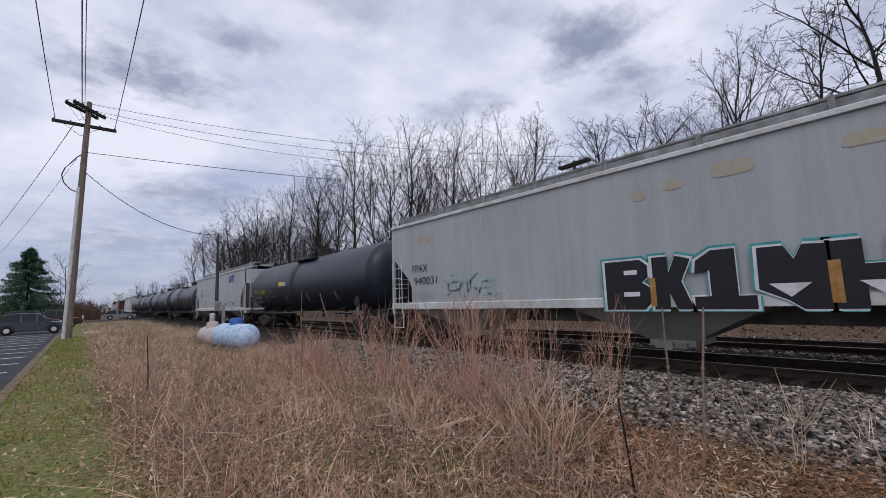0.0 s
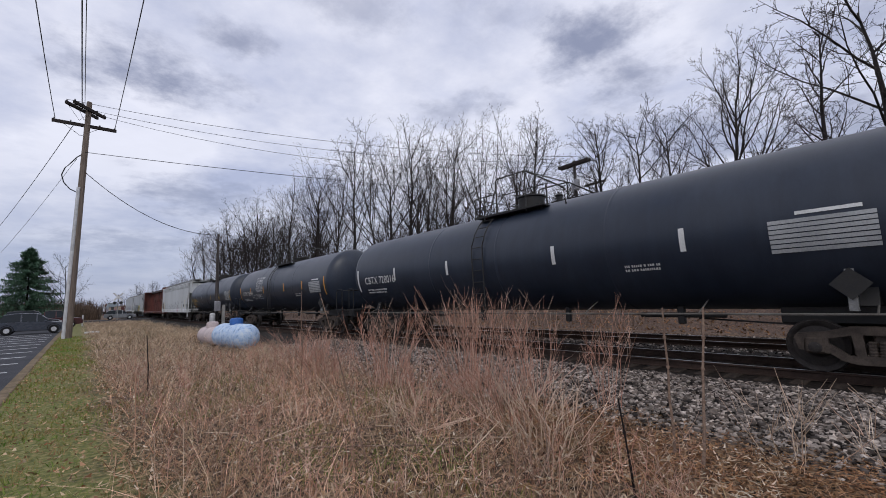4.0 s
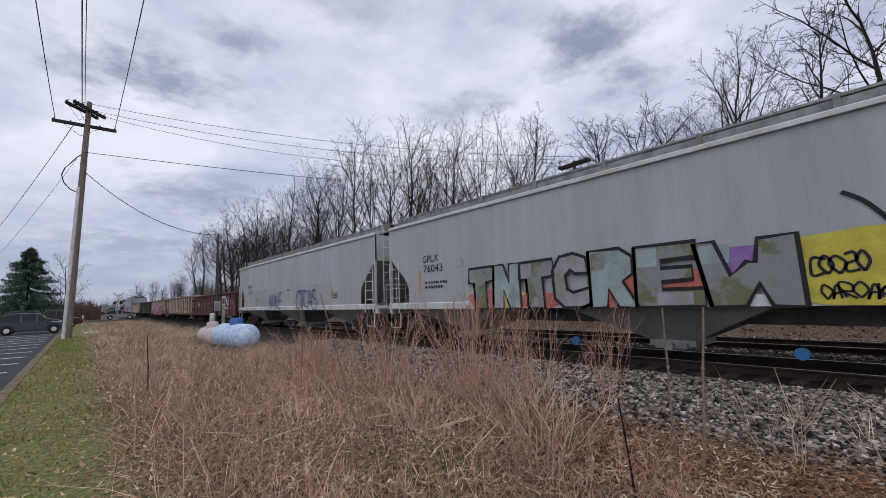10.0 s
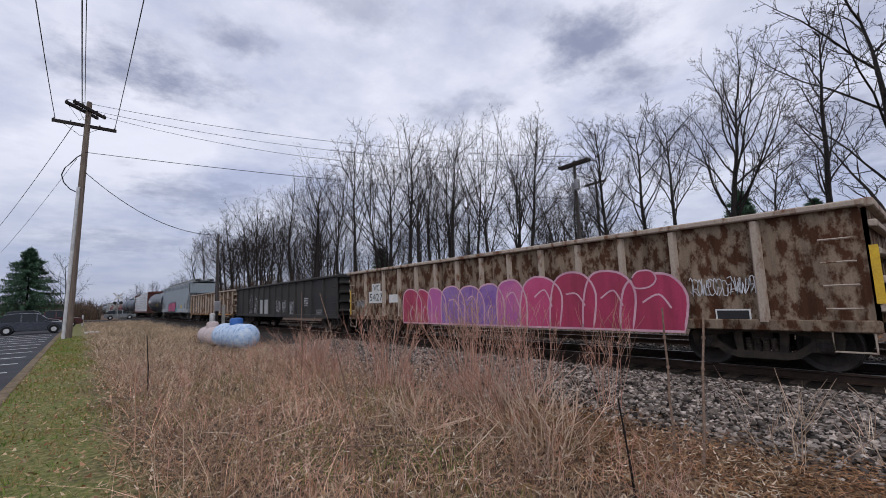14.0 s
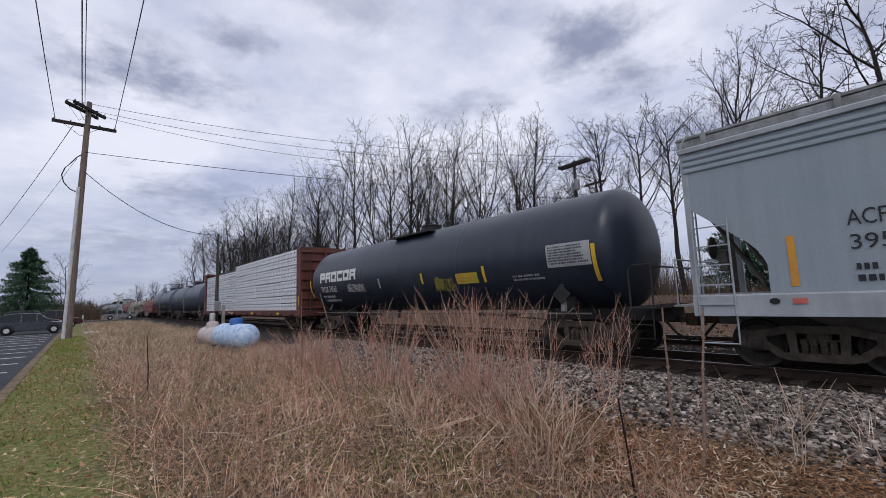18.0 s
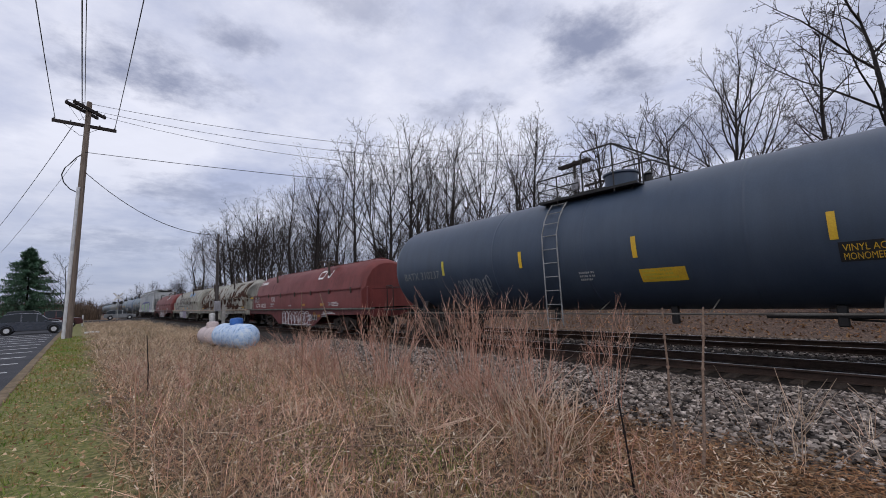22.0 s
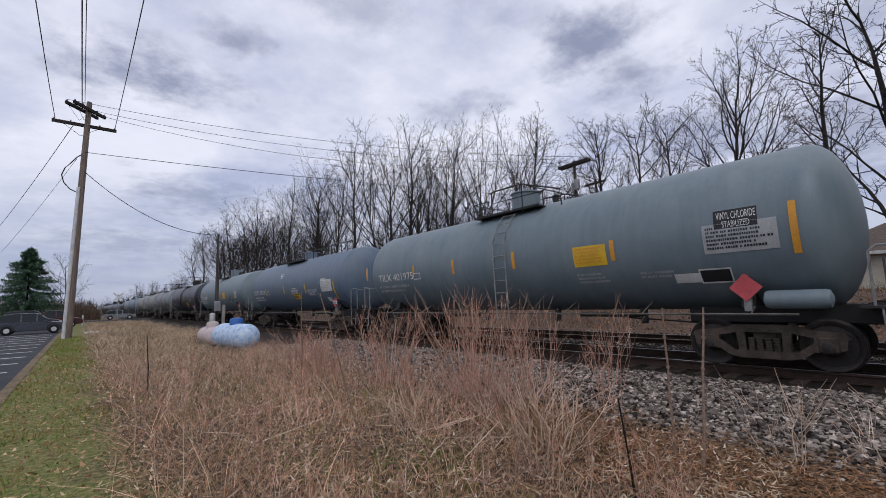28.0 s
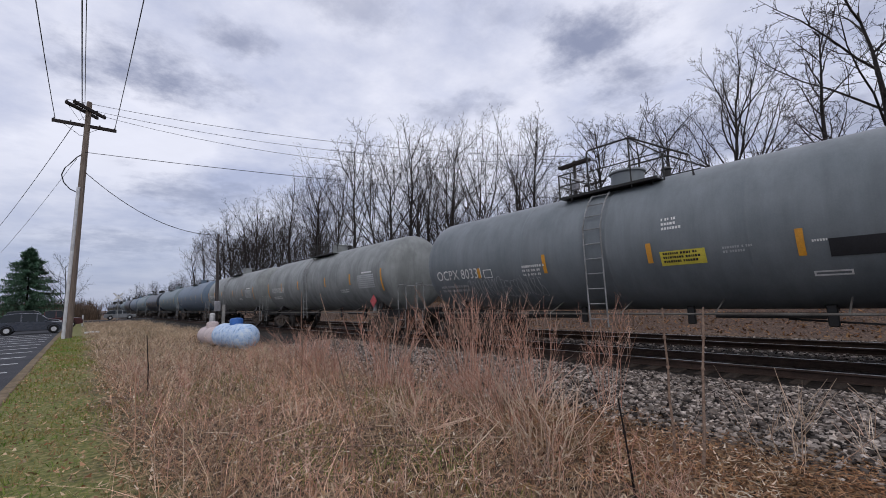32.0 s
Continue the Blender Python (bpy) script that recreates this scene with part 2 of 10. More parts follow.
MAT = {
    "tank_black": surface("black_tank_paint", (0.015, 0.020, 0.033), (0.024, 0.029, 0.042), scale=0.6, rough=0.42, bump=0.03, stretch=(1, 0.5, 1), grit=0.12, streak=0.20),
    "tank_dark": surface("charcoal_tank_paint", (0.019, 0.027, 0.044), (0.028, 0.036, 0.053), scale=0.6, rough=0.38, bump=0.03, grit=0.12, streak=0.20),
    "tank_slate": surface("slate_tank_paint", (0.040, 0.060, 0.094), (0.052, 0.072, 0.104), scale=0.7, rough=0.45, bump=0.03, grit=0.12, streak=0.14),
    "tank_grey": surface("grey_tank_paint", (0.145, 0.19, 0.215), (0.185, 0.225, 0.245), scale=0.7, rough=0.5, bump=0.03, spots=0.45, grit=0.12, streak=0.14),
    "tank_blue": surface("blue_grey_tank_paint", (0.10, 0.145, 0.205), (0.14, 0.175, 0.215), scale=0.7, rough=0.5, bump=0.03, grit=0.12, streak=0.14),
    "tank_ash": surface("ash_grey_tank_paint", (0.175, 0.195, 0.205), (0.135, 0.155, 0.165), scale=0.7, rough=0.5, bump=0.03, spots=0.45, grit=0.12, streak=0.18),
    "tank_pale": surface("pale_dusty_tank_paint", (0.27, 0.285, 0.275), (0.19, 0.20, 0.195), scale=0.8, rough=0.55, bump=0.03, grit=0.12, streak=0.30),
    "hopper_grey": surface("light_grey_hopper_paint", (0.435, 0.46, 0.475), (0.37, 0.385, 0.39), scale=0.5, rough=0.55, bump=0.03, stretch=(1, 1, 0.3), edge=0.2, grit=0.12, streak=0.14),
    "hopper_white": surface("white_hopper_paint", (0.58, 0.605, 0.61), (0.48, 0.49, 0.475), scale=0.5, rough=0.55, bump=0.03, stretch=(1, 1, 0.3), edge=0.2, grit=0.12, streak=0.12),
    "hopper_slate": surface("slate_grey_hopper_paint", (0.255, 0.31, 0.35), (0.31, 0.355, 0.385), scale=0.5, rough=0.55, bump=0.03, edge=0.2, grit=0.12, streak=0.10),
    "hopper_dust": surface("dusty_grey_hopper_paint", (0.40, 0.40, 0.375), (0.30, 0.285, 0.25), scale=0.6, rough=0.6, bump=0.03, edge=0.2, grit=0.12, streak=0.14),
    "hopper_pale": surface("pale_blue_grey_hopper_paint", (0.47, 0.49, 0.50), (0.41, 0.425, 0.43), scale=0.5, rough=0.5, bump=0.02, edge=0.2, grit=0.1, streak=0.14),
    "hopper_buff": surface("grey_overpaint", (0.385, 0.395, 0.39), (0.35, 0.355, 0.345), scale=0.7, rough=0.6, bump=0.02, grit=0.1, streak=0.1),
    "hopper_slate_sill": surface("slate_grey_sill_paint", (0.38, 0.415, 0.44), (0.30, 0.32, 0.335), scale=1.2, rough=0.55, bump=0.02, grit=0.12, streak=0.12),
    "tank_soot": surface("sooty_black_spill", (0.013, 0.013, 0.014), (0.020, 0.019, 0.019), scale=1.2, rough=0.6, bump=0.03),
    "teal_faint": surface("faded_teal_spray_paint", (0.28, 0.44, 0.44), (0.36, 0.44, 0.44), scale=3, rough=0.6, bump=0),
    "pencil_mark": surface("thin_grey_spray_paint", (0.20, 0.21, 0.22), (0.30, 0.31, 0.31), scale=2, rough=0.6, bump=0),
    "crimson": surface("crimson_pink_spray_paint", (0.48, 0.045, 0.12), (0.38, 0.04, 0.09), scale=0.9, rough=0.5, bump=0, streak=0.3),
    "pink_line": surface("pale_pink_spray_paint", (0.66, 0.40, 0.46), (0.55, 0.30, 0.38), rough=0.5, bump=0),
    "dusky_pink": surface("dusky_pink_spray_paint", (0.48, 0.11, 0.21), (0.38, 0.07, 0.14), rough=0.5, bump=0, scale=0.8),
    "pale_lilac": surface("pale_lilac_spray_paint", (0.44, 0.40, 0.60), rough=0.5, bump=0), "pale_mint": surface("pale_mint_green_spray_paint", (0.42, 0.50, 0.40), (0.34, 0.40, 0.36), rough=0.5, bump=0), "navy_blue": surface("navy_blue_spray_paint", (0.05, 0.075, 0.24), (0.09, 0.10, 0.28), rough=0.5, bump=0),
    "rust_dark": surface("dark_rust", (0.045, 0.022, 0.015), (0.075, 0.034, 0.02), scale=6, rough=0.9, bump=0.2), "rust_brown": surface("brown_rust_stain", (0.13, 0.08, 0.052), (0.075, 0.045, 0.03), scale=5, rough=0.9, bump=0.1), "pale_cream": surface("pale_cream_paint", (0.42, 0.40, 0.35), (0.30, 0.28, 0.23), scale=3, rough=0.8, bump=0),
    "chord_dark": surface("grimy_dark_brown_chord_paint", (0.030, 0.020, 0.019), (0.050, 0.028, 0.025), scale=1.5, rough=0.7),
    "sill_white": surface("whitish_sill_paint", (0.66, 0.68, 0.68), (0.5, 0.49, 0.46), scale=1.5, rough=0.55, bump=0.03, grit=0.12, streak=0.14),
    "under_grey": surface("grimy_grey_steel", (0.16, 0.155, 0.14), (0.09, 0.08, 0.07), scale=1.5, rough=0.8),
    "red_brown": surface("red_brown_centre_beam_paint", (0.13, 0.038, 0.028), (0.070, 0.027, 0.022), scale=1.3, rough=0.7, stretch=(1, 1, 0.5)),
    "gon_brown": surface("brown_gondola_paint", (0.078, 0.020, 0.020), (0.112, 0.036, 0.028), scale=0.9, rough=0.7, spots=0.56, grit=0.12, streak=0.35),
    "gon_rust": surface("peeling_rusty_gondola_paint", (0.29, 0.215, 0.17), (0.105, 0.040, 0.023), (0.33, 0.26, 0.21), scale=3.6, rough=0.85, spots=0.50, edge=0.05, stretch=(1, 1.15, 0.62), streak=0.5),
    "gon_rust_b": surface("flaking_tan_gondola_paint", (0.28, 0.21, 0.15), (0.088, 0.040, 0.023), (0.29, 0.22, 0.16), scale=3.8, rough=0.85, spots=0.50, edge=0.05, stretch=(1, 1.1, 0.65), streak=0.5),
    "gon_chord": surface("worn_tan_steel", (0.42, 0.345, 0.28), (0.17, 0.085, 0.05), scale=4.0, rough=0.8, spots=0.42, edge=0.06, stretch=(1, 1, 0.5)),
    "gon_black": surface("sooty_black_gondola_paint", (0.022, 0.021, 0.021), (0.04, 0.036, 0.032), scale=0.9, rough=0.7),
    "coil_red": surface("oxide_red_coil_car_paint", (0.132, 0.024, 0.0216), (0.092, 0.02, 0.0184), scale=0.8, rough=0.62, bump=0.05, grit=0.12, streak=0.25),
    "coil_red_hood": surface("sun_faded_red_hood_paint", (0.17, 0.0357, 0.0306), (0.128, 0.0289, 0.0255), scale=0.7, rough=0.62, bump=0.05, grit=0.12, streak=0.20),
    "coil_cream": surface("cream_coil_car_paint", (0.315, 0.31, 0.265), (0.19, 0.165, 0.13), scale=1.7, rough=0.7, spots=0.44, edge=0.10, stretch=(1, 1, 0.5), streak=0.38),
    "coil_rusty": surface("rust_streaked_cream_paint", (0.33, 0.325, 0.28), (0.085, 0.050, 0.034), (0.37, 0.365, 0.32), scale=1.5, rough=0.8, spots=0.41, edge=0.025, stretch=(1, 0.9, 0.6), streak=0.40),
    "truck": surface("brown_cast_steel", (0.088, 0.070, 0.058), (0.048, 0.040, 0.034), scale=4.0, rough=0.85, bump=0.25),
    "wheel": surface("oily_wheel_steel", (0.045, 0.038, 0.034), (0.028, 0.024, 0.022), scale=5.0, rough=0.65, metal=0.3),
    "coupler": surface("rusty_coupler_steel", (0.075, 0.045, 0.03), (0.04, 0.03, 0.025), scale=8, rough=0.85, bump=0.3),
    "black_iron": surface("black_iron_fittings", (0.0135, 0.0135, 0.0135), (0.0225, 0.0203, 0.018), scale=4, rough=0.6),
    "grate": surface("galvanised_grating", (0.28, 0.285, 0.285), (0.17, 0.17, 0.165), scale=3, rough=0.6, metal=0.2),
    "white_mark": surface("white_stencil_paint", (0.72, 0.72, 0.70), (0.58, 0.58, 0.56), rough=0.6, bump=0),
    "pale_mark": surface("faded_stencil_paint", (0.40, 0.41, 0.41), (0.32, 0.33, 0.33), rough=0.6, bump=0),
    "dark_mark": surface("dark_stencil_paint", (0.022, 0.022, 0.025), rough=0.6, bump=0),
    "yellow_mark": surface("yellow_reflective_tape", (0.74, 0.47, 0.03), (0.6, 0.37, 0.04), rough=0.45, bump=0),
    "orange_mark": surface("orange_faded_tape", (0.66, 0.30, 0.03), (0.55, 0.26, 0.04), rough=0.5, bump=0),
    "red_mark": surface("red_placard", (0.52, 0.08, 0.09), rough=0.5, bump=0),
    "blue_mark": surface("blue_lettering_paint", (0.055, 0.075, 0.30), rough=0.5, bump=0),
    "rust_mark": surface("rust_stain", (0.40, 0.24, 0.09), (0.33, 0.16, 0.05), scale=5, rough=0.9, bump=0),
    "teal": surface("teal_spray_paint", (0.06, 0.36, 0.36), rough=0.5, bump=0), "pink": surface("pink_spray_paint", (0.62, 0.10, 0.24), (0.5, 0.06, 0.16), rough=0.5, bump=0, scale=0.8),
    "purple": surface("purple_spray_paint", (0.22, 0.10, 0.34), (0.30, 0.17, 0.42), rough=0.5, bump=0), "olive": surface("olive_spray_paint", (0.15, 0.165, 0.08), (0.24, 0.25, 0.25), scale=1.1, rough=0.5, bump=0, spots=0.52, edge=0.03),
    "mint": surface("mint_spray_paint", (0.36, 0.50, 0.28), (0.28, 0.42, 0.24), rough=0.5, bump=0), "sky_spray": surface("sky_blue_spray_paint", (0.07, 0.28, 0.62), rough=0.5, bump=0),
    "lemon": surface("lemon_spray_paint", (0.62, 0.52, 0.07), rough=0.5, bump=0), "salmon": surface("salmon_spray_paint", (0.58, 0.16, 0.12), rough=0.5, bump=0),
    "lilac": surface("lilac_spray_paint", (0.40, 0.33, 0.55), rough=0.5, bump=0), "ink": surface("black_spray_paint", (0.012, 0.012, 0.016), rough=0.45, bump=0), "chalk": surface("white_spray_paint", (0.70, 0.70, 0.72), rough=0.55, bump=0),
    "purple_pink": surface("magenta_spray_paint", (0.42, 0.10, 0.32), (0.55, 0.14, 0.30), rough=0.5, bump=0), "mint_grey": surface("pale_mint_spray_paint", (0.34, 0.42, 0.42), rough=0.5, bump=0), "lilac_grey": surface("grey_lilac_spray_paint", (0.36, 0.35, 0.42), (0.24, 0.25, 0.20), scale=1.2, rough=0.5, bump=0), 
    "wrap": surface("white_plastic_lumber_wrap", (0.74, 0.755, 0.775), (0.50, 0.52, 0.55), scale=5.0, rough=0.35, bump=1.0, fine=11, stretch=(1, 0.6, 1.6), spots=0.46),
    # near black, so the shaded gaps between stones are put into the bed's colour
    "ballast": surface("grey_stone_ballast", (0.040, 0.033, 0.028), (0.016, 0.014, 0.012), (0.09, 0.077, 0.065), scale=11, rough=0.9, bump=1.0, fine=22, edge=0.08),
    # darker than grease alone: shade beneath the train is put into the colour
    "oily": surface("greasy_dark_ballast", (0.030, 0.024, 0.020), (0.014, 0.0115, 0.0100), (0.060, 0.048, 0.040), scale=10, rough=0.85, bump=0.9, fine=24),
    "tie": surface("weathered_timber_tie", (0.060, 0.046, 0.037), (0.034, 0.027, 0.023), scale=3, rough=0.9, bump=0.4, stretch=(0.4, 4, 4)),
    "rail": surface("rusty_rail_steel", (0.052, 0.034, 0.027), (0.032, 0.023, 0.019), scale=3, rough=0.8), "rail_head": surface("worn_rail_head", (0.42, 0.42, 0.43), (0.32, 0.31, 0.31), scale=2, rough=0.32, metal=0.85),
    "asphalt": surface("parking_asphalt", (0.0595, 0.0616, 0.0686), (0.0434, 0.0448, 0.0504), scale=0.6, rough=0.9, bump=0.4, fine=60), "line_paint": surface("white_line_paint", (0.62, 0.62, 0.62), (0.42, 0.42, 0.42), scale=4, rough=0.7),
    "dirt": surface("dusty_dirt_edge", (0.22, 0.165, 0.105), (0.13, 0.10, 0.065), scale=4, rough=0.95, bump=0.5),
    "concrete": surface("grey_concrete", (0.34, 0.33, 0.31), (0.25, 0.24, 0.22), scale=2, rough=0.9, bump=0.3),
    "pole_grey": surface("dark_weathered_pole_wood", (0.085, 0.075, 0.072), (0.055, 0.048, 0.046), scale=2, rough=0.9, bump=0.4, stretch=(6, 6, 0.5)), "pole_wood": surface("weathered_pole_wood", (0.23, 0.185, 0.15), (0.15, 0.12, 0.10), scale=2, rough=0.9, bump=0.5, stretch=(6, 6, 0.5)), "arm_wood": surface("dark_crossarm_wood", (0.045, 0.038, 0.036), scale=3, rough=0.9, bump=0.3),
    "wire": surface("black_cable", (0.03, 0.03, 0.033), rough=0.6, bump=0), "conduit": surface("white_conduit", (0.62, 0.62, 0.62), rough=0.5, bump=0), "porcelain": surface("grey_porcelain", (0.3, 0.3, 0.32), rough=0.3, bump=0),
    "propane": surface("chalky_pale_blue_paint", (0.36, 0.50, 0.70), (0.56, 0.64, 0.72), (0.16, 0.22, 0.32), scale=7.0, rough=0.6, spots=0.46, edge=0.105), "propane_cap": surface("blue_cap_paint", (0.03, 0.13, 0.42), rough=0.5), "propane_pink": surface("faded_pinkish_white_paint", (0.56, 0.47, 0.46), (0.45, 0.38, 0.37), scale=3, rough=0.7),
    "bark": surface("grey_brown_bark", (0.040, 0.034, 0.032), (0.022, 0.019, 0.018), scale=3, rough=0.95, bump=0.6, stretch=(3, 3, 0.6)), "twig": surface("grey_brown_twigs", (0.046, 0.038, 0.036), (0.032, 0.027, 0.027), scale=2, rough=0.9, bump=0),
    "car_grey": surface("gunmetal_car_paint", (0.060, 0.068, 0.085), rough=0.28, metal=0.0, bump=0), "car_dark": surface("dark_car_paint", (0.015, 0.015, 0.018), rough=0.35, metal=0.0, bump=0), "car_silver": surface("silver_car_paint", (0.24, 0.25, 0.26), rough=0.35, bump=0), "car_red": surface("maroon_car_paint", (0.07, 0.02, 0.02), rough=0.3, bump=0),
    "tyre": surface("black_tyre_rubber", (0.02, 0.02, 0.02), rough=0.85), "rim": surface("silver_alloy_rim", (0.62, 0.62, 0.63), rough=0.35, metal=0.1, bump=0), "car_glass": glass_paint("tinted_car_glass"), "lamp_red": surface("red_tail_lamp", (0.35, 0.02, 0.02), rough=0.25, bump=0), "lamp_clear": surface("clear_headlamp", (0.6, 0.6, 0.6), rough=0.2, bump=0),
    "house_wall": surface("cream_siding", (0.50, 0.46, 0.38), (0.44, 0.40, 0.33), scale=2, rough=0.8), "house_roof": surface("brown_asphalt_shingle", (0.13, 0.10, 0.085), (0.09, 0.07, 0.06), scale=4, rough=0.95, bump=0.6, fine=30), "house_trim": surface("white_trim", (0.62, 0.62, 0.6), rough=0.6),
    "needle": stalk_paint("spruce_needles", ((0.055, 0.115, 0.074), (0.09, 0.172, 0.112), (0.13, 0.215, 0.146))),
    "dry_grass": stalk_paint("dry_weeds", ((0.40, 0.245, 0.17), (0.66, 0.46, 0.34), (0.20, 0.115, 0.08), (0.78, 0.60, 0.47), (0.42, 0.21, 0.15), (0.52, 0.33, 0.225), (0.10, 0.064, 0.048), (0.46, 0.36, 0.22), (0.64, 0.43, 0.32)), drift=0.8, dim=(0.56, 0.60, 0.50), lit=(1.56, 1.36, 1.28)),
    "tan_grass": stalk_paint("tan_dry_grass", ((0.60, 0.46, 0.32), (0.44, 0.34, 0.23), (0.70, 0.57, 0.42), (0.26, 0.19, 0.13), (0.52, 0.36, 0.25), (0.36, 0.29, 0.19), (0.62, 0.44, 0.32)), drift=0.5, dim=(0.62, 0.64, 0.58), lit=(1.15, 1.12, 1.08)),
    "red_stem": stalk_paint("reddish_shrub_stems", ((0.48, 0.255, 0.19), (0.60, 0.37, 0.29), (0.34, 0.155, 0.115), (0.68, 0.50, 0.41), (0.19, 0.095, 0.07))),
    "pale_stem": stalk_paint("bleached_dead_stems", ((0.60, 0.44, 0.33), (0.74, 0.60, 0.48), (0.48, 0.33, 0.24), (0.66, 0.46, 0.37))),
    "dark_weed": stalk_paint("dark_dead_weeds", ((0.05, 0.032, 0.024), (0.10, 0.055, 0.038), (0.03, 0.022, 0.018))),
    "green_grass": stalk_paint("short_green_grass", ((0.13, 0.20, 0.035), (0.20, 0.22, 0.06), (0.34, 0.27, 0.13), (0.085, 0.14, 0.026), (0.42, 0.33, 0.19), (0.22, 0.17, 0.09)), drift=1.2, dim=(1.12, 0.74, 0.74), lit=(0.62, 1.06, 0.46)),
    "brush": stalk_paint("grey_brown_brush", ((0.10, 0.072, 0.056), (0.145, 0.102, 0.076), (0.062, 0.046, 0.038), (0.18, 0.125, 0.088))),
    "leaf": stalk_paint("fallen_leaves", ((0.391, 0.23, 0.121), (0.529, 0.368, 0.218), (0.207, 0.109, 0.0633), (0.621, 0.494, 0.345), (0.345, 0.161, 0.0862), (0.138, 0.0805, 0.0483))),
    "brown_leaf": stalk_paint("brown_dead_leaves", ((0.22, 0.115, 0.060), (0.36, 0.20, 0.10), (0.12, 0.062, 0.036), (0.30, 0.15, 0.075), (0.44, 0.28, 0.16), (0.07, 0.04, 0.026), (0.26, 0.125, 0.062))),
    "pale_leaf": stalk_paint("pale_leaf_scraps", ((0.58, 0.48, 0.37), (0.42, 0.30, 0.20), (0.68, 0.60, 0.50), (0.50, 0.30, 0.19))),
    "faint_rust": surface("faint_rust_bloom", (0.40, 0.33, 0.22), (0.42, 0.40, 0.35), scale=5, rough=0.7, bump=0, edge=0.2),
    # near-black tones put the shade between stones into the stones' own colour
    "stone": stalk_paint("ballast_stones", ((0.24, 0.20, 0.175), (0.030, 0.025, 0.022), (0.58, 0.51, 0.46), (0.055, 0.045, 0.040), (0.42, 0.365, 0.32), (0.016, 0.013, 0.012), (0.14, 0.115, 0.10), (0.50, 0.435, 0.385), (0.018, 0.015, 0.013), (0.024, 0.020, 0.018), (0.24, 0.195, 0.165), (0.060, 0.050, 0.044)), drift=5.0, dim=(0.45, 0.45, 0.45), lit=(1.25, 1.22, 1.18)),
    "straw": surface("pale_dry_straw", (0.66, 0.53, 0.40), (0.50, 0.37, 0.27), scale=12, rough=0.9), "stem_dark": surface("dark_dead_stem", (0.03, 0.025, 0.024), rough=0.9), "stem_tan": surface("tan_dead_stem", (0.24, 0.17, 0.125), (0.16, 0.11, 0.085), scale=20, rough=0.9),
    "signal_white": surface("white_sign_paint", (0.7, 0.7, 0.7), rough=0.5, bump=0),
}


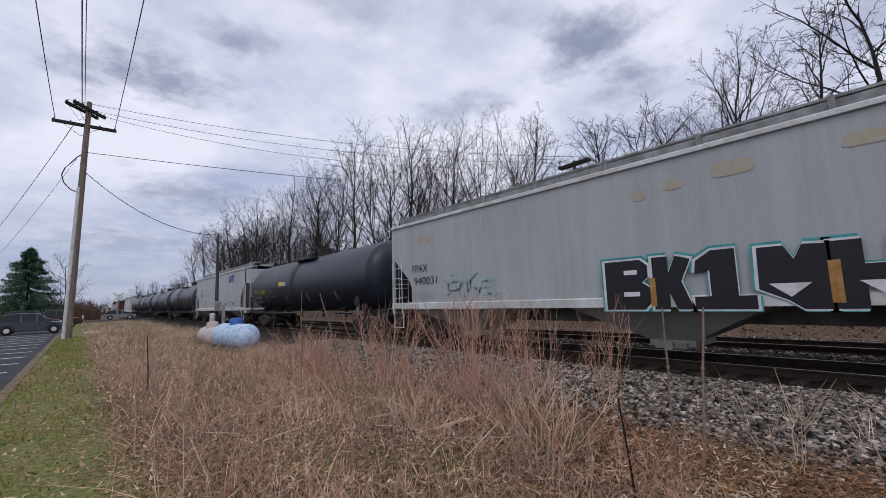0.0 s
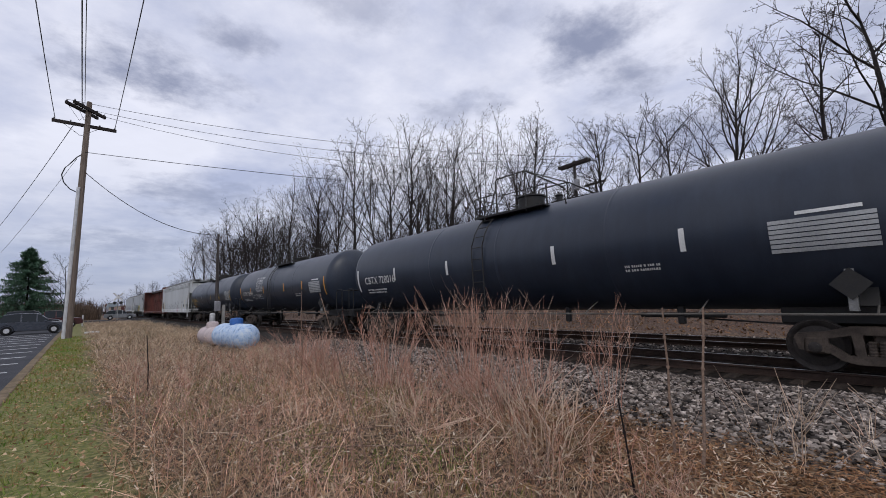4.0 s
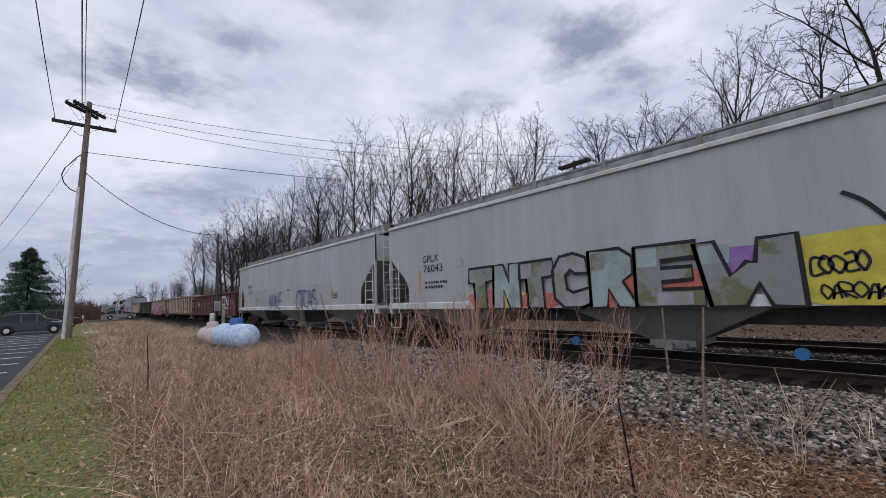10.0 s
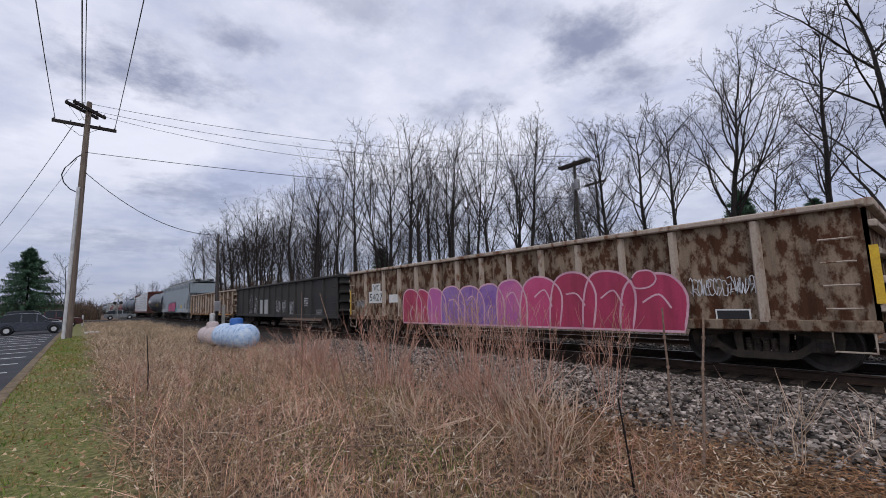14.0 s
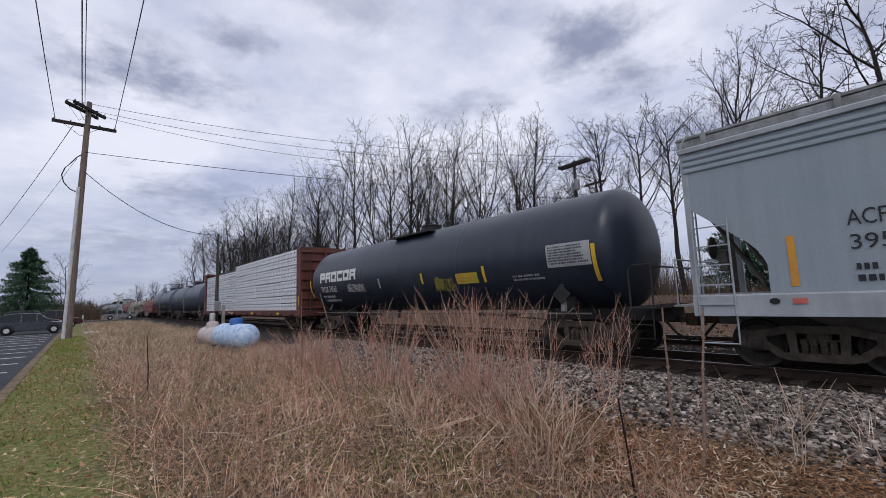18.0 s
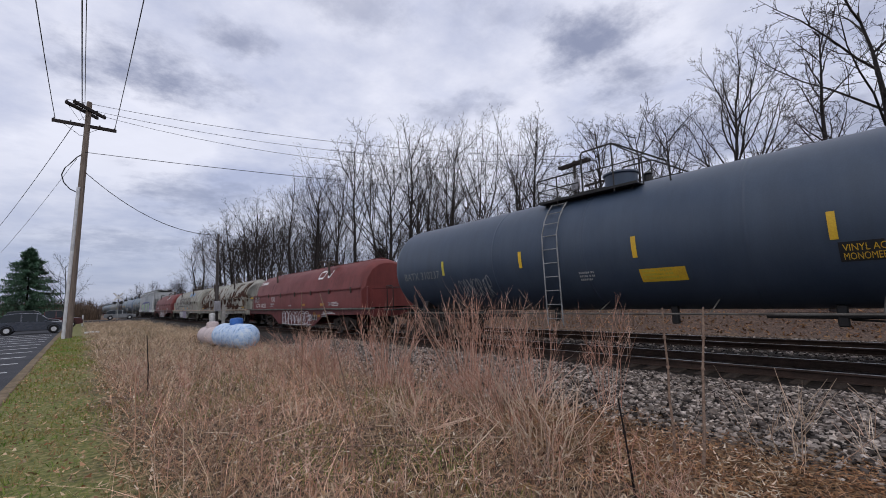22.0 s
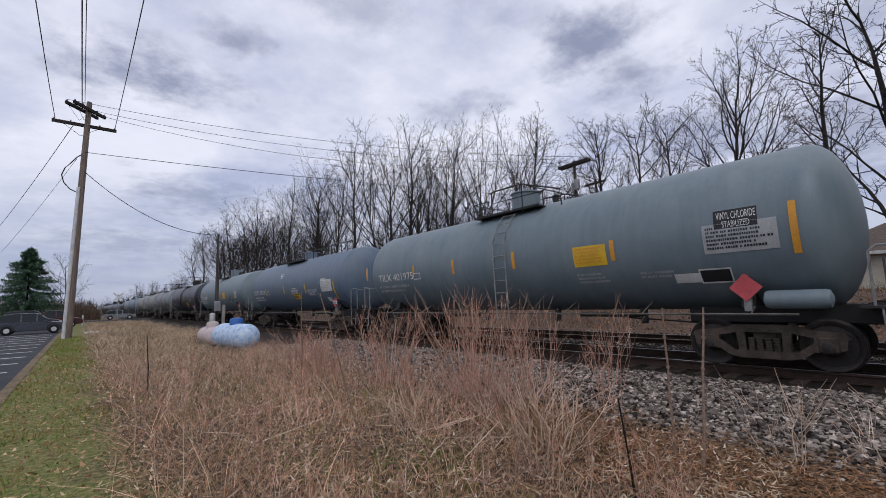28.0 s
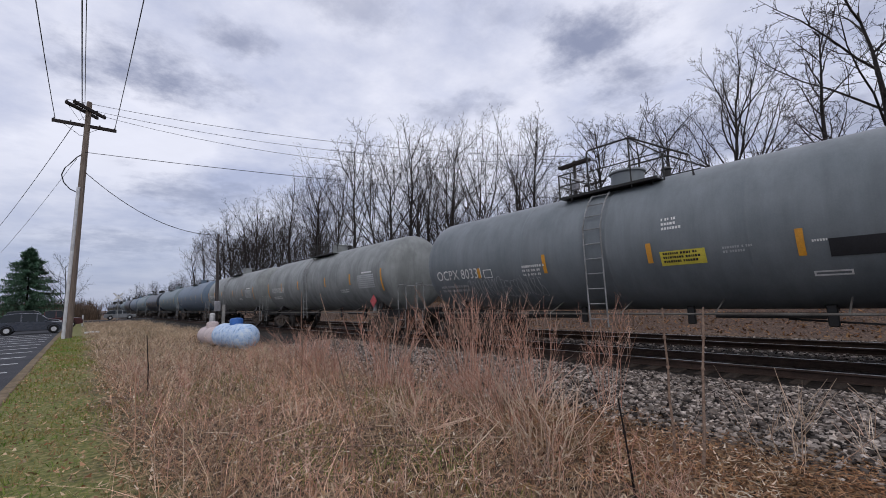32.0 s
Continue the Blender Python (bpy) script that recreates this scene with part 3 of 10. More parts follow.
# ---- mesh building ----
class Shape:
    """Collects vertices and faces of one part."""

    def __init__(self):
        self.v, self.f = [], []

    def add(self, verts, faces):
        n = len(self.v)
        self.v.extend(tuple(p) for p in verts)
        self.f.extend([tuple(n + i for i in f) for f in faces])
        return self

    def box(self, cx, cy, cz, sx, sy, sz, chamfer=0.0):
        hx, hy, hz = sx / 2, sy / 2, sz / 2
        if not chamfer:
            self.add([(cx + x * hx, cy + y * hy, cz + z * hz) for x in (-1, 1) for y in (-1, 1) for z in (-1, 1)], [(0, 1, 3, 2), (4, 6, 7, 5), (0, 4, 5, 1), (2, 3, 7, 6), (0, 2, 6, 4), (1, 5, 7, 3)])
            return self
        c = min(chamfer, hx * 0.9, hy * 0.9, hz * 0.9)
        verts, index = [], {}
        for x in (-1, 1):
            for y in (-1, 1):
                for z in (-1, 1):
                    for k in range(3):
                        index[x, y, z, k] = len(verts)
                        verts.append((cx + x * (hx - (0 if k == 0 else c)), cy + y * (hy - (0 if k == 1 else c)), cz + z * (hz - (0 if k == 2 else c))))
        faces = []
        for s in (-1, 1):
            quad = [(-1, -1), (1, -1), (1, 1), (-1, 1)]
            if s < 0:
                quad.reverse()
            faces.append([index[s, a, b, 0] for a, b in quad])
            faces.append([index[b, s, a, 1] for a, b in quad])
            faces.append([index[a, b, s, 2] for a, b in quad])
        for a in (-1, 1):
            for b in (-1, 1):
                faces.append([index[a, b, -1, 0], index[a, b, -1, 1], index[a, b, 1, 1], index[a, b, 1, 0]][:: -a * b])
                faces.append([index[-1, a, b, 1], index[-1, a, b, 2], index[1, a, b, 2], index[1, a, b, 1]][:: -a * b])
                faces.append([index[a, -1, b, 0], index[a, 1, b, 0], index[a, 1, b, 2], index[a, -1, b, 2]][:: -a * b])
        for x in (-1, 1):
            for y in (-1, 1):
                for z in (-1, 1):
                    faces.append([index[x, y, z, k] for k in range(3)][:: x * y * z])
        return self.add(verts, faces)

    def tube(self, points, radius, n=6, caps=True):
        """A round bar along points; radius may be a list."""
        pts = [Vector(p) for p in points]
        rad = radius if isinstance(radius, (list, tuple)) else [radius] * len(pts)
        verts, faces = [], []
        for i, p in enumerate(pts):
            d = (pts[min(i + 1, len(pts) - 1)] - pts[max(i - 1, 0)]).normalized()
            up = Vector((0, 0, 1)) if abs(d.z) < 0.9 else Vector((0, 1, 0))
            a = d.cross(up).normalized()
            b = a.cross(d)
            for k in range(n):
                w = 2 * math.pi * k / n
                verts.append(p + (a * math.cos(w) + b * math.sin(w)) * rad[i])
        for i in range(len(pts) - 1):
            for k in range(n):
                j = (k + 1) % n
                faces.append((i * n + k, i * n + j, (i + 1) * n + j, (i + 1) * n + k))
        if caps:
            faces.append(tuple(range(n - 1, -1, -1)))
            faces.append(tuple((len(pts) - 1) * n + k for k in range(n)))
        return self.add(verts, faces)

    def lathe(self, profile, n=32, axis="y", centre=(0, 0, 0)):
        """profile: (distance along the axis, radius), turned about the axis."""
        verts, faces = [], []
        for a, r in profile:
            for k in range(n):
                w = 2 * math.pi * k / n
                u, t = r * math.cos(w), r * math.sin(w)
                p = {"y": (u, a, t), "x": (a, u, t), "z": (u, t, a)}[axis]
                verts.append((p[0] + centre[0], p[1] + centre[1], p[2] + centre[2]))
        for i in range(len(profile) - 1):
            for k in range(n):
                j = (k + 1) % n
                faces.append((i * n + k, (i + 1) * n + k, (i + 1) * n + j, i * n + j))
        faces.append(tuple(range(n)))
        faces.append(tuple((len(profile) - 1) * n + k for k in range(n - 1, -1, -1)))
        return self.add(verts, faces)

    def prism(self, outline, a0, a1, axis="y"):
        """A flat outline pushed along an axis. axis y: outline is (x, z); x: (y, z); z: (x, y)."""
        n = len(outline)
        put = {"y": lambda u, w, a: (u, a, w), "x": lambda u, w, a: (a, u, w), "z": lambda u, w, a: (u, w, a)}[axis]
        verts = [put(u, w, a0) for u, w in outline] + [put(u, w, a1) for u, w in outline]
        faces = [tuple(range(n)), tuple(range(2 * n - 1, n - 1, -1))] + [(i, n + i, n + (i + 1) % n, (i + 1) % n) for i in range(n)]
        return self.add(verts, faces)

    def patch(self, surf, y0, y1, z0, z1, lift=0.012, rows=4):
        """A painted patch lying on a car's side: surf(z) gives the side's x."""
        verts, faces = [], []
        for i in range(rows + 1):
            z = z0 + (z1 - z0) * i / rows
            verts += [(surf(z) - lift, y0, z), (surf(z) - lift, y1, z)]
        for i in range(rows):
            faces.append((2 * i, 2 * i + 1, 2 * i + 3, 2 * i + 2))
        return self.add(verts, faces)

    def mesh(self, name, material, smooth=35):
        me = bpy.data.meshes.new(name)
        me.from_pydata(self.v, [], self.f)
        if material:
            me.materials.append(material)
        if smooth:
            me.shade_smooth()
            me.set_sharp_from_angle(angle=radians(smooth))
        me.update()
        return me


def part(name, shape, material, parent=None, label="", at=None):
    """One mesh object, a part of parent; shape is a Shape or a mesh that is shared."""
    me = shape.mesh(name, MAT.get(material)) if isinstance(shape, Shape) else shape
    ob = new(name, me)
    if parent:
        ob.parent = parent
    if at:
        ob.location = at
    return tagged(ob, label)


def thing(name, label, category, at=(0, 0, 0), group="", kind="", turn=0):
    ob = new(name)
    ob.matrix_basis = pose(*at, 0, 0, turn)
    return tagged(ob, label, category, group, kind)


def array_mesh(name, verts, quads, material):
    """A mesh straight from arrays: verts (n, 3), quads (m, 3 or 4)."""
    me = bpy.data.meshes.new(name)
    k = quads.shape[1]
    me.vertices.add(len(verts)), me.loops.add(quads.size), me.polygons.add(len(quads))
    me.vertices.foreach_set("co", verts.astype(np.float32).ravel())
    me.loops.foreach_set("vertex_index", quads.astype(np.int32).ravel())
    me.polygons.foreach_set("loop_start", np.arange(0, quads.size, k, dtype=np.int32))
    me.materials.append(MAT[material])
    me.update(calc_edges=True)
    return me


def blades(rng, base, height, width, lean=0.35, droop=0.3, segs=2):
    """Stalks: tapering two-sided ribbons. base (n, 3), height (n,), width (n,)."""
    n = len(base)
    turn = rng.uniform(0, 2 * np.pi, n)
    side = np.stack([np.cos(turn), np.sin(turn), np.zeros(n)], 1)
    way = rng.uniform(0, 2 * np.pi, n)
    push = np.stack([np.cos(way), np.sin(way), np.zeros(n)], 1) * (rng.uniform(0.2, 1, n) * lean)[:, None]
    rows = []
    for i in range(segs + 1):
        s = i / segs
        p = base + push * (height * s ** 1.5)[:, None]
        p[:, 2] += height * (s - droop * s * s * np.linalg.norm(push, axis=1))
        w = (width * (1 - 0.75 * s))[:, None] * side / 2
        rows += [p - w, p + w]
    verts = np.stack(rows, 1)
    m = verts.shape[1]
    quads = np.concatenate([np.arange(n)[:, None] * m + np.array([[2 * i, 2 * i + 1, 2 * i + 3, 2 * i + 2]]) for i in range(segs)], 0)
    return verts.reshape(-1, 3), quads


def text_outline(body, offset=0.0):
    """The letters of the built-in font as flat vertices and faces, scaled to one unit high."""
    cu = bpy.data.curves.new("letters", "FONT")
    cu.body, cu.size, cu.offset, cu.resolution_u = body, 1.0, offset, 3
    ob = new("letters", cu)
    bpy.context.view_layer.update()
    me = bpy.data.meshes.new_from_object(ob.evaluated_get(bpy.context.evaluated_depsgraph_get()))
    verts, faces = [tuple(v.co) for v in me.vertices], [tuple(p.vertices) for p in me.polygons]
    bpy.data.objects.remove(ob)
    bpy.data.curves.remove(cu)
    bpy.data.meshes.remove(me)
    return verts, faces


def letters(parent, body, surf, y_left, z, size, material, name="lettering", label="", width=None, lift=0.014, offset=0.0, slant=0.0):
    """Lettering on the side that faces the camera: it reads towards -y."""
    verts, faces = text_outline(body, offset)
    if not verts:
        return None
    x0, x1 = min(v[0] for v in verts), max(v[0] for v in verts)
    k = size / 0.69
    kx = width / (x1 - x0) if width else k
    s = Shape()
    out = []
    for x, y, _ in verts:
        zz = z + y * k
        out.append((surf(zz) - lift, y_left - (x - x0) * kx - slant * y * k, zz))
    s.add(out, faces)
    return part(name, s, material, parent, label)


def ground_height(x, y):
    """Flat beside the line, a low bank behind it."""
    rise = min(1.0, max(0.0, (x - 18.5) / 7.0))
    under = 0.3 if 6.9 < x < 17.6 else 0.0
    return 1.35 * rise * rise * (3 - 2 * rise) - under


# ---- the setting ----
rng = np.random.default_rng(7)


def make_ground_paint():
    """Dry weeds, leaf litter and, beside the car park, worn green turf."""
    m = bpy.data.materials.new("dry_grassy_ground")
    m.use_nodes = True
    nt = m.node_tree
    bsdf = nt.nodes["Principled BSDF"]
    bsdf.inputs["Roughness"].default_value = 0.95
    coord = nt.nodes.new("ShaderNodeTexCoord")

    def noise_node(scale, detail=5):
        n = nt.nodes.new("ShaderNodeTexNoise")
        n.inputs["Scale"].default_value, n.inputs["Detail"].default_value = scale, detail
        nt.links.new(coord.outputs["Object"], n.inputs["Vector"])
        return n

    def ramp(src, stops):
        r = nt.nodes.new("ShaderNodeValToRGB")
        nt.links.new(src, r.inputs["Fac"])
        e = r.color_ramp.elements
        e[0].position, e[0].color = stops[0][0], (*stops[0][1], 1)
        e[1].position, e[1].color = stops[-1][0], (*stops[-1][1], 1)
        for p, c in stops[1:-1]:
            e.new(p).color = (*c, 1)
        return r

    small, large = noise_node(14), noise_node(0.8)
    dry = ramp(small.outputs["Fac"], [(0.34, (0.022, 0.014, 0.009)), (0.5, (0.10, 0.060, 0.034)), (0.68, (0.30, 0.20, 0.115))])
    green = ramp(small.outputs["Fac"], [(0.3, (0.06, 0.072, 0.017)), (0.5, (0.14, 0.145, 0.036)), (0.72, (0.30, 0.235, 0.10))])
    sep = nt.nodes.new("ShaderNodeSeparateXYZ")
    nt.links.new(coord.outputs["Object"], sep.inputs[0])
    edge = nt.nodes.new("ShaderNodeMath")
    edge.operation = "MULTIPLY_ADD"
    nt.links.new(large.outputs["Fac"], edge.inputs[0])
    edge.inputs[1].default_value = 2.2
    nt.links.new(sep.outputs["X"], edge.inputs[2])
    side = nt.nodes.new("ShaderNodeMapRange")
    nt.links.new(edge.outputs[0], side.inputs["Value"])
    side.inputs["From Min"].default_value, side.inputs["From Max"].default_value = 1.1, 1.9
    mix = nt.nodes.new("ShaderNodeMix")
    mix.data_type = "RGBA"
    nt.links.new(side.outputs[0], mix.inputs["Factor"])
    nt.links.new(green.outputs["Color"], mix.inputs["A"]), nt.links.new(dry.outputs["Color"], mix.inputs["B"])
    litter = ramp(small.outputs["Fac"], [(0.3, (0.026, 0.017, 0.013)), (0.5, (0.085, 0.050, 0.033)), (0.7, (0.19, 0.12, 0.08))])
    bank = nt.nodes.new("ShaderNodeMapRange")
    nt.links.new(sep.outputs["X"], bank.inputs["Value"])
    bank.inputs["From Min"].default_value, bank.inputs["From Max"].default_value = 17.0, 19.0
    mix2 = nt.nodes.new("ShaderNodeMix")
    mix2.data_type = "RGBA"
    nt.links.new(bank.outputs[0], mix2.inputs["Factor"])
    nt.links.new(mix.outputs["Result"], mix2.inputs["A"]), nt.links.new(litter.outputs["Color"], mix2.inputs["B"])
    nt.links.new(mix2.outputs["Result"], bsdf.inputs["Base Color"])
    b = nt.nodes.new("ShaderNodeBump")
    b.inputs["Strength"].default_value, b.inputs["Distance"].default_value = 0.8, 0.05
    nt.links.new(small.outputs["Fac"], b.inputs["Height"]), nt.links.new(b.outputs[0], bsdf.inputs["Normal"])
    return m


MAT["ground"] = make_ground_paint()


def make_ground():
    xs = [-3000, -800, -200, -60, -20, -8] + [-4 + 0.5 * i for i in range(60)] + [26.5, 30, 40, 60, 120, 300, 900, 3000]
    ys = [-3000, -600, -150, -50, -20] + [-10 + 1.0 * i for i in range(60)] + [52, 58, 70, 90, 120, 180, 300, 600, 1200, 3000]
    s = Shape()
    bump = lambda x, y: 0.05 * noise.noise(Vector((x * 0.5, y * 0.5, 0))) if -1 < x < 6 and -9 < y < 45 else 0.0
    s.add([(x, y, ground_height(x, y) + bump(x, y)) for y in ys for x in xs], [(j * len(xs) + i, j * len(xs) + i + 1, (j + 1) * len(xs) + i + 1, (j + 1) * len(xs) + i) for j in range(len(ys) - 1) for i in range(len(xs) - 1)])
    tagged(part("ground", s, "ground"), "dry weedy ground with worn green turf", "ground", kind="structure")


make_ground()


def make_parking():
    s = Shape().box(-41.2, 60, -0.02, 80, 160, 0.06)
    lot = tagged(part("parking_lot", s, "asphalt"), "dark grey asphalt car park with white bay lines", "car park", kind="structure")
    s = Shape()
    s.box(-1.12, 60, 0.0, 0.22, 160, 0.05, 0.02)
    tagged(part("kerb", s, "dirt"), "low worn dirt-covered edge of the car park", "kerb", kind="structure")
    for i in range(12):
        y = 14.7 + 2.75 * i
        line = Shape().box(-4.1, y, 0.0135, 5.2, 0.15, 0.006)
        part("bay_line", line, "line_paint", lot)


make_parking()


def make_bed():
    """The ballast bed of both tracks."""
    prof = [(5.2, -0.05), (6.6, 0.02), (8.2, 0.05), (8.75, 0.045), (9.15, -0.10), (12.45, -0.10), (12.8, 0.03), (13.35, 0.03), (13.7, -0.07), (16.7, -0.07), (17.1, 0.0), (18.2, -0.05)]
    ys = [-120, -40, -12] + [-10 + 0.8 * i for i in range(90)] + [70, 100, 160, 260, 420, 700, 1200]
    s = Shape()
    verts = [(x + 0.35 * noise.noise(Vector((y * 0.8, x, 3))) * (1 if x < 6 else 0.2), y, z + (0.03 if x < 8.0 else 0.006) * noise.noise(Vector((x * 2, y * 2, 1)))) for y in ys for x, z in prof]
    n = len(prof)
    s.add(verts, [(j * n + i, j * n + i + 1, (j + 1) * n + i + 1, (j + 1) * n + i) for j in range(len(ys) - 1) for i in range(n - 1)])
    tagged(part("ballast_bed", s, "ballast"), "grey crushed stone ballast bed under two tracks", "ballast", kind="structure")


make_bed()


def make_oily_shaded_bed():
    """Greasy stone under the near track, the train's shade put into its dark colour."""
    ys = [-40, -10] + [-8 + 1.5 * i for i in range(60)] + [100, 200, 600]
    prof = [(8.60, 0.066), (9.12, -0.070), (12.42, -0.072), (12.7, -0.02)]
    verts = [(x + (0.12 * noise.noise(Vector((y, x, 7))) if abs(x - 11) > 1.8 or x > 12.5 else 0), y, z) for y in ys for x, z in prof]
    s = Shape().add(verts, [(j * 4 + i, j * 4 + i + 1, (j + 1) * 4 + i + 1, (j + 1) * 4 + i) for j in range(len(ys) - 1) for i in range(3)])
    tagged(part("track_bed", s, "oily"), "dark greasy ballast between the ties", "ballast", kind="structure")


make_oily_shaded_bed()


def make_track(name, x, label):
    track = thing(name, label, "railway track", (x, 0, 0), kind="structure")
    z0 = RAIL_TOP - 0.17
    head = [(-0.036, 0.135), (-0.036, 0.163), (-0.028, 0.17), (0.028, 0.17), (0.036, 0.163), (0.036, 0.135), (0.010, 0.122), (0.010, 0.028), (0.07, 0.014), (0.07, 0.0), (-0.07, 0.0), (-0.07, 0.014), (-0.010, 0.028), (-0.010, 0.122)]
    for side in (-1, 1):
        c = side * (0.7175 + 0.036)
        part("rail", Shape().prism([(c + u, z0 + w) for u, w in head], -150, 900), "rail", track)
        part("rail_head", Shape().box(c, 375, RAIL_TOP + 0.0015, 0.05, 1050, 0.003), "rail_head", track, "bright worn running surface")
    tie_mesh = Shape().box(0, 0, 0, 2.6, 0.23, 0.18, 0.012).mesh("tie", MAT["tie"])
    for i in range(130):
        part("tie", tie_mesh, None, track, at=(random.uniform(-0.03, 0.03), -8 + 0.52 * i, z0 - 0.085))
    rest = Shape()
    for i in range(400):
        rest.box(0, -8 + 0.52 * (130 + i), z0 - 0.085, 2.6, 0.23, 0.18)
    tagged(part("distant_ties", rest, "tie", track), kind="stuff")


make_track("near_track", TRACK_X, "running track with rusty rails on timber ties")
make_track("far_track", TRACK_X + 4.2, "second track with worn bright rails on ties")


def make_stones():
    """Loose ballast, each stone with its own facets."""
    n = 60000
    x = np.where(rng.random(n) < 0.88, rng.uniform(5.0, 8.9, n), rng.uniform(12.7, 17.5, n))
    y = -2.5 + 20 * rng.random(n) ** 1.5
    keep = (x > 5.6 + 0.6 * rng.standard_normal(n) * 0.5) | (rng.random(n) < 0.25)
    x, y = x[keep], y[keep]
    n = len(x)
    size = 0.010 + 0.021 * rng.random(n) ** 1.3
    cube = np.array([[-1, -1, -0.7], [1, -1, -0.7], [1, 1, -0.7], [-1, 1, -0.7], [-0.8, -0.8, 0.7], [0.8, -0.8, 0.7], [0.8, 0.8, 0.7], [-0.8, 0.8, 0.7]])
    v = cube[None] * (1 + 0.45 * rng.uniform(-1, 1, (n, 8, 3)))
    v[:, :, 0] *= rng.uniform(0.8, 1.5, n)[:, None]
    a, b = rng.uniform(0, 6.28, n), rng.uniform(-0.7, 0.7, n)
    ca, sa, cb, sb = np.cos(a), np.sin(a), np.cos(b), np.sin(b)
    X, Yv, Z = v[:, :, 0].copy(), v[:, :, 1].copy(), v[:, :, 2].copy()
    X, Z = X * cb[:, None] + Z * sb[:, None], -X * sb[:, None] + Z * cb[:, None]
    X, Yv = X * ca[:, None] - Yv * sa[:, None], X * sa[:, None] + Yv * ca[:, None]
    top = np.interp(x, [5.2, 6.6, 8.2, 8.75, 9.15, 12.6, 12.8, 13.35, 13.7, 16.7, 17.1], [-0.01, 0.02, 0.05, 0.045, -0.08, -0.07, 0.03, 0.03, -0.06, -0.06, 0.0])
    v = np.stack([X * size[:, None] + x[:, None], Yv * size[:, None] + y[:, None], Z * size[:, None] + (top + 0.012)[:, None]], 2)
    q = np.array([[0, 3, 2, 1], [4, 5, 6, 7], [0, 1, 5, 4], [1, 2, 6, 5], [2, 3, 7, 6], [3, 0, 4, 7]])
    quads = (np.arange(n)[:, None, None] * 8 + q[None]).reshape(-1, 4)
    tagged(new("ballast_stones", array_mesh("ballast_stones", v.reshape(-1, 3), quads, "stone")), "loose grey crushed stones beside the rails", "stones", kind="stuff")


make_stones()


# ---- the train: every car on its own empty at rail level, its length along y, its tail towards +y ----
WHEEL_R, AXLE = 0.457, 0.925
SHARED = {}
wheelsets = []


def shared(name, make, material):
    if name not in SHARED:
        SHARED[name] = make().mesh(name, MAT[material])
    return SHARED[name]


def side_frame_shape():
    s = Shape()
    top = [(-1.22, 0.60), (-1.16, 0.70), (-0.75, 0.74), (-0.45, 0.83), (0.45, 0.83), (0.75, 0.74), (1.16, 0.70), (1.22, 0.60), (0.72, 0.62), (0.40, 0.69), (-0.40, 0.69), (-0.72, 0.62)]
    s.prism(top, -0.06, 0.06, "x")
    low = [(-0.62, 0.26), (-0.40, 0.20), (0.40, 0.20), (0.62, 0.26), (0.52, 0.34), (-0.52, 0.34)]
    s.prism(low, -0.07, 0.07, "x")
    for k in (-1, 1):
        s.prism([(k * 0.60, 0.26), (k * 0.48, 0.33), (k * 0.95, 0.70), (k * 1.10, 0.66)][::k], -0.055, 0.055, "x")
        s.prism([(k * 0.28, 0.32), (k * 0.40, 0.32), (k * 0.44, 0.72), (k * 0.30, 0.72)][::k], -0.06, 0.06, "x")
        s.box(0, k * AXLE, 0.50, 0.16, 0.30, 0.30, 0.04)
        s.prism([(k * 0.74, 0.66), (k * 0.74, 0.36), (k * 0.80, 0.36), (k * 0.84, 0.64)][::k], -0.06, 0.06, "x")
        s.prism([(k * 1.06, 0.64), (k * 1.08, 0.40), (k * 1.16, 0.42), (k * 1.20, 0.66)][::k], -0.06, 0.06, "x")
    return s


def springs_shape():
    s = Shape()
    for y in (-0.2, -0.07, 0.07, 0.2):
        for j in range(5):
            s.lathe([(0.34 + 0.05 * j, 0.056), (0.365 + 0.05 * j, 0.062), (0.385 + 0.05 * j, 0.05)], 8, "z", (0, y, 0))
    return s


def wheelset_shape():
    s = Shape()
    s.tube([(-1.06, 0, 0), (1.06, 0, 0)], 0.075, 10)
    for k in (-1, 1):
        prof = [(k * 0.86, 0.10), (k * 0.84, 0.16), (k * 0.79, 0.20), (k * 0.77, 0.36), (k * 0.80, 0.39), (k * 0.815, WHEEL_R - 0.012), (k * 0.80, WHEEL_R), (k * 0.715, WHEEL_R + 0.004), (k * 0.70, WHEEL_R + 0.026), (k * 0.675, WHEEL_R + 0.02), (k * 0.672, 0.39), (k * 0.70, 0.36), (k * 0.72, 0.2), (k * 0.68, 0.12)]
        s.lathe(prof if k > 0 else prof[::-1], 28, "x")
        s.lathe([(k * 1.05, 0.10), (k * 1.10, 0.10), (k * 1.12, 0.06)][::k], 12, "x")
        for b in range(3):
            w = b * 2.094
            s.box(k * 1.115, 0.055 * math.cos(w), 0.055 * math.sin(w), 0.03, 0.025, 0.025)
    return s


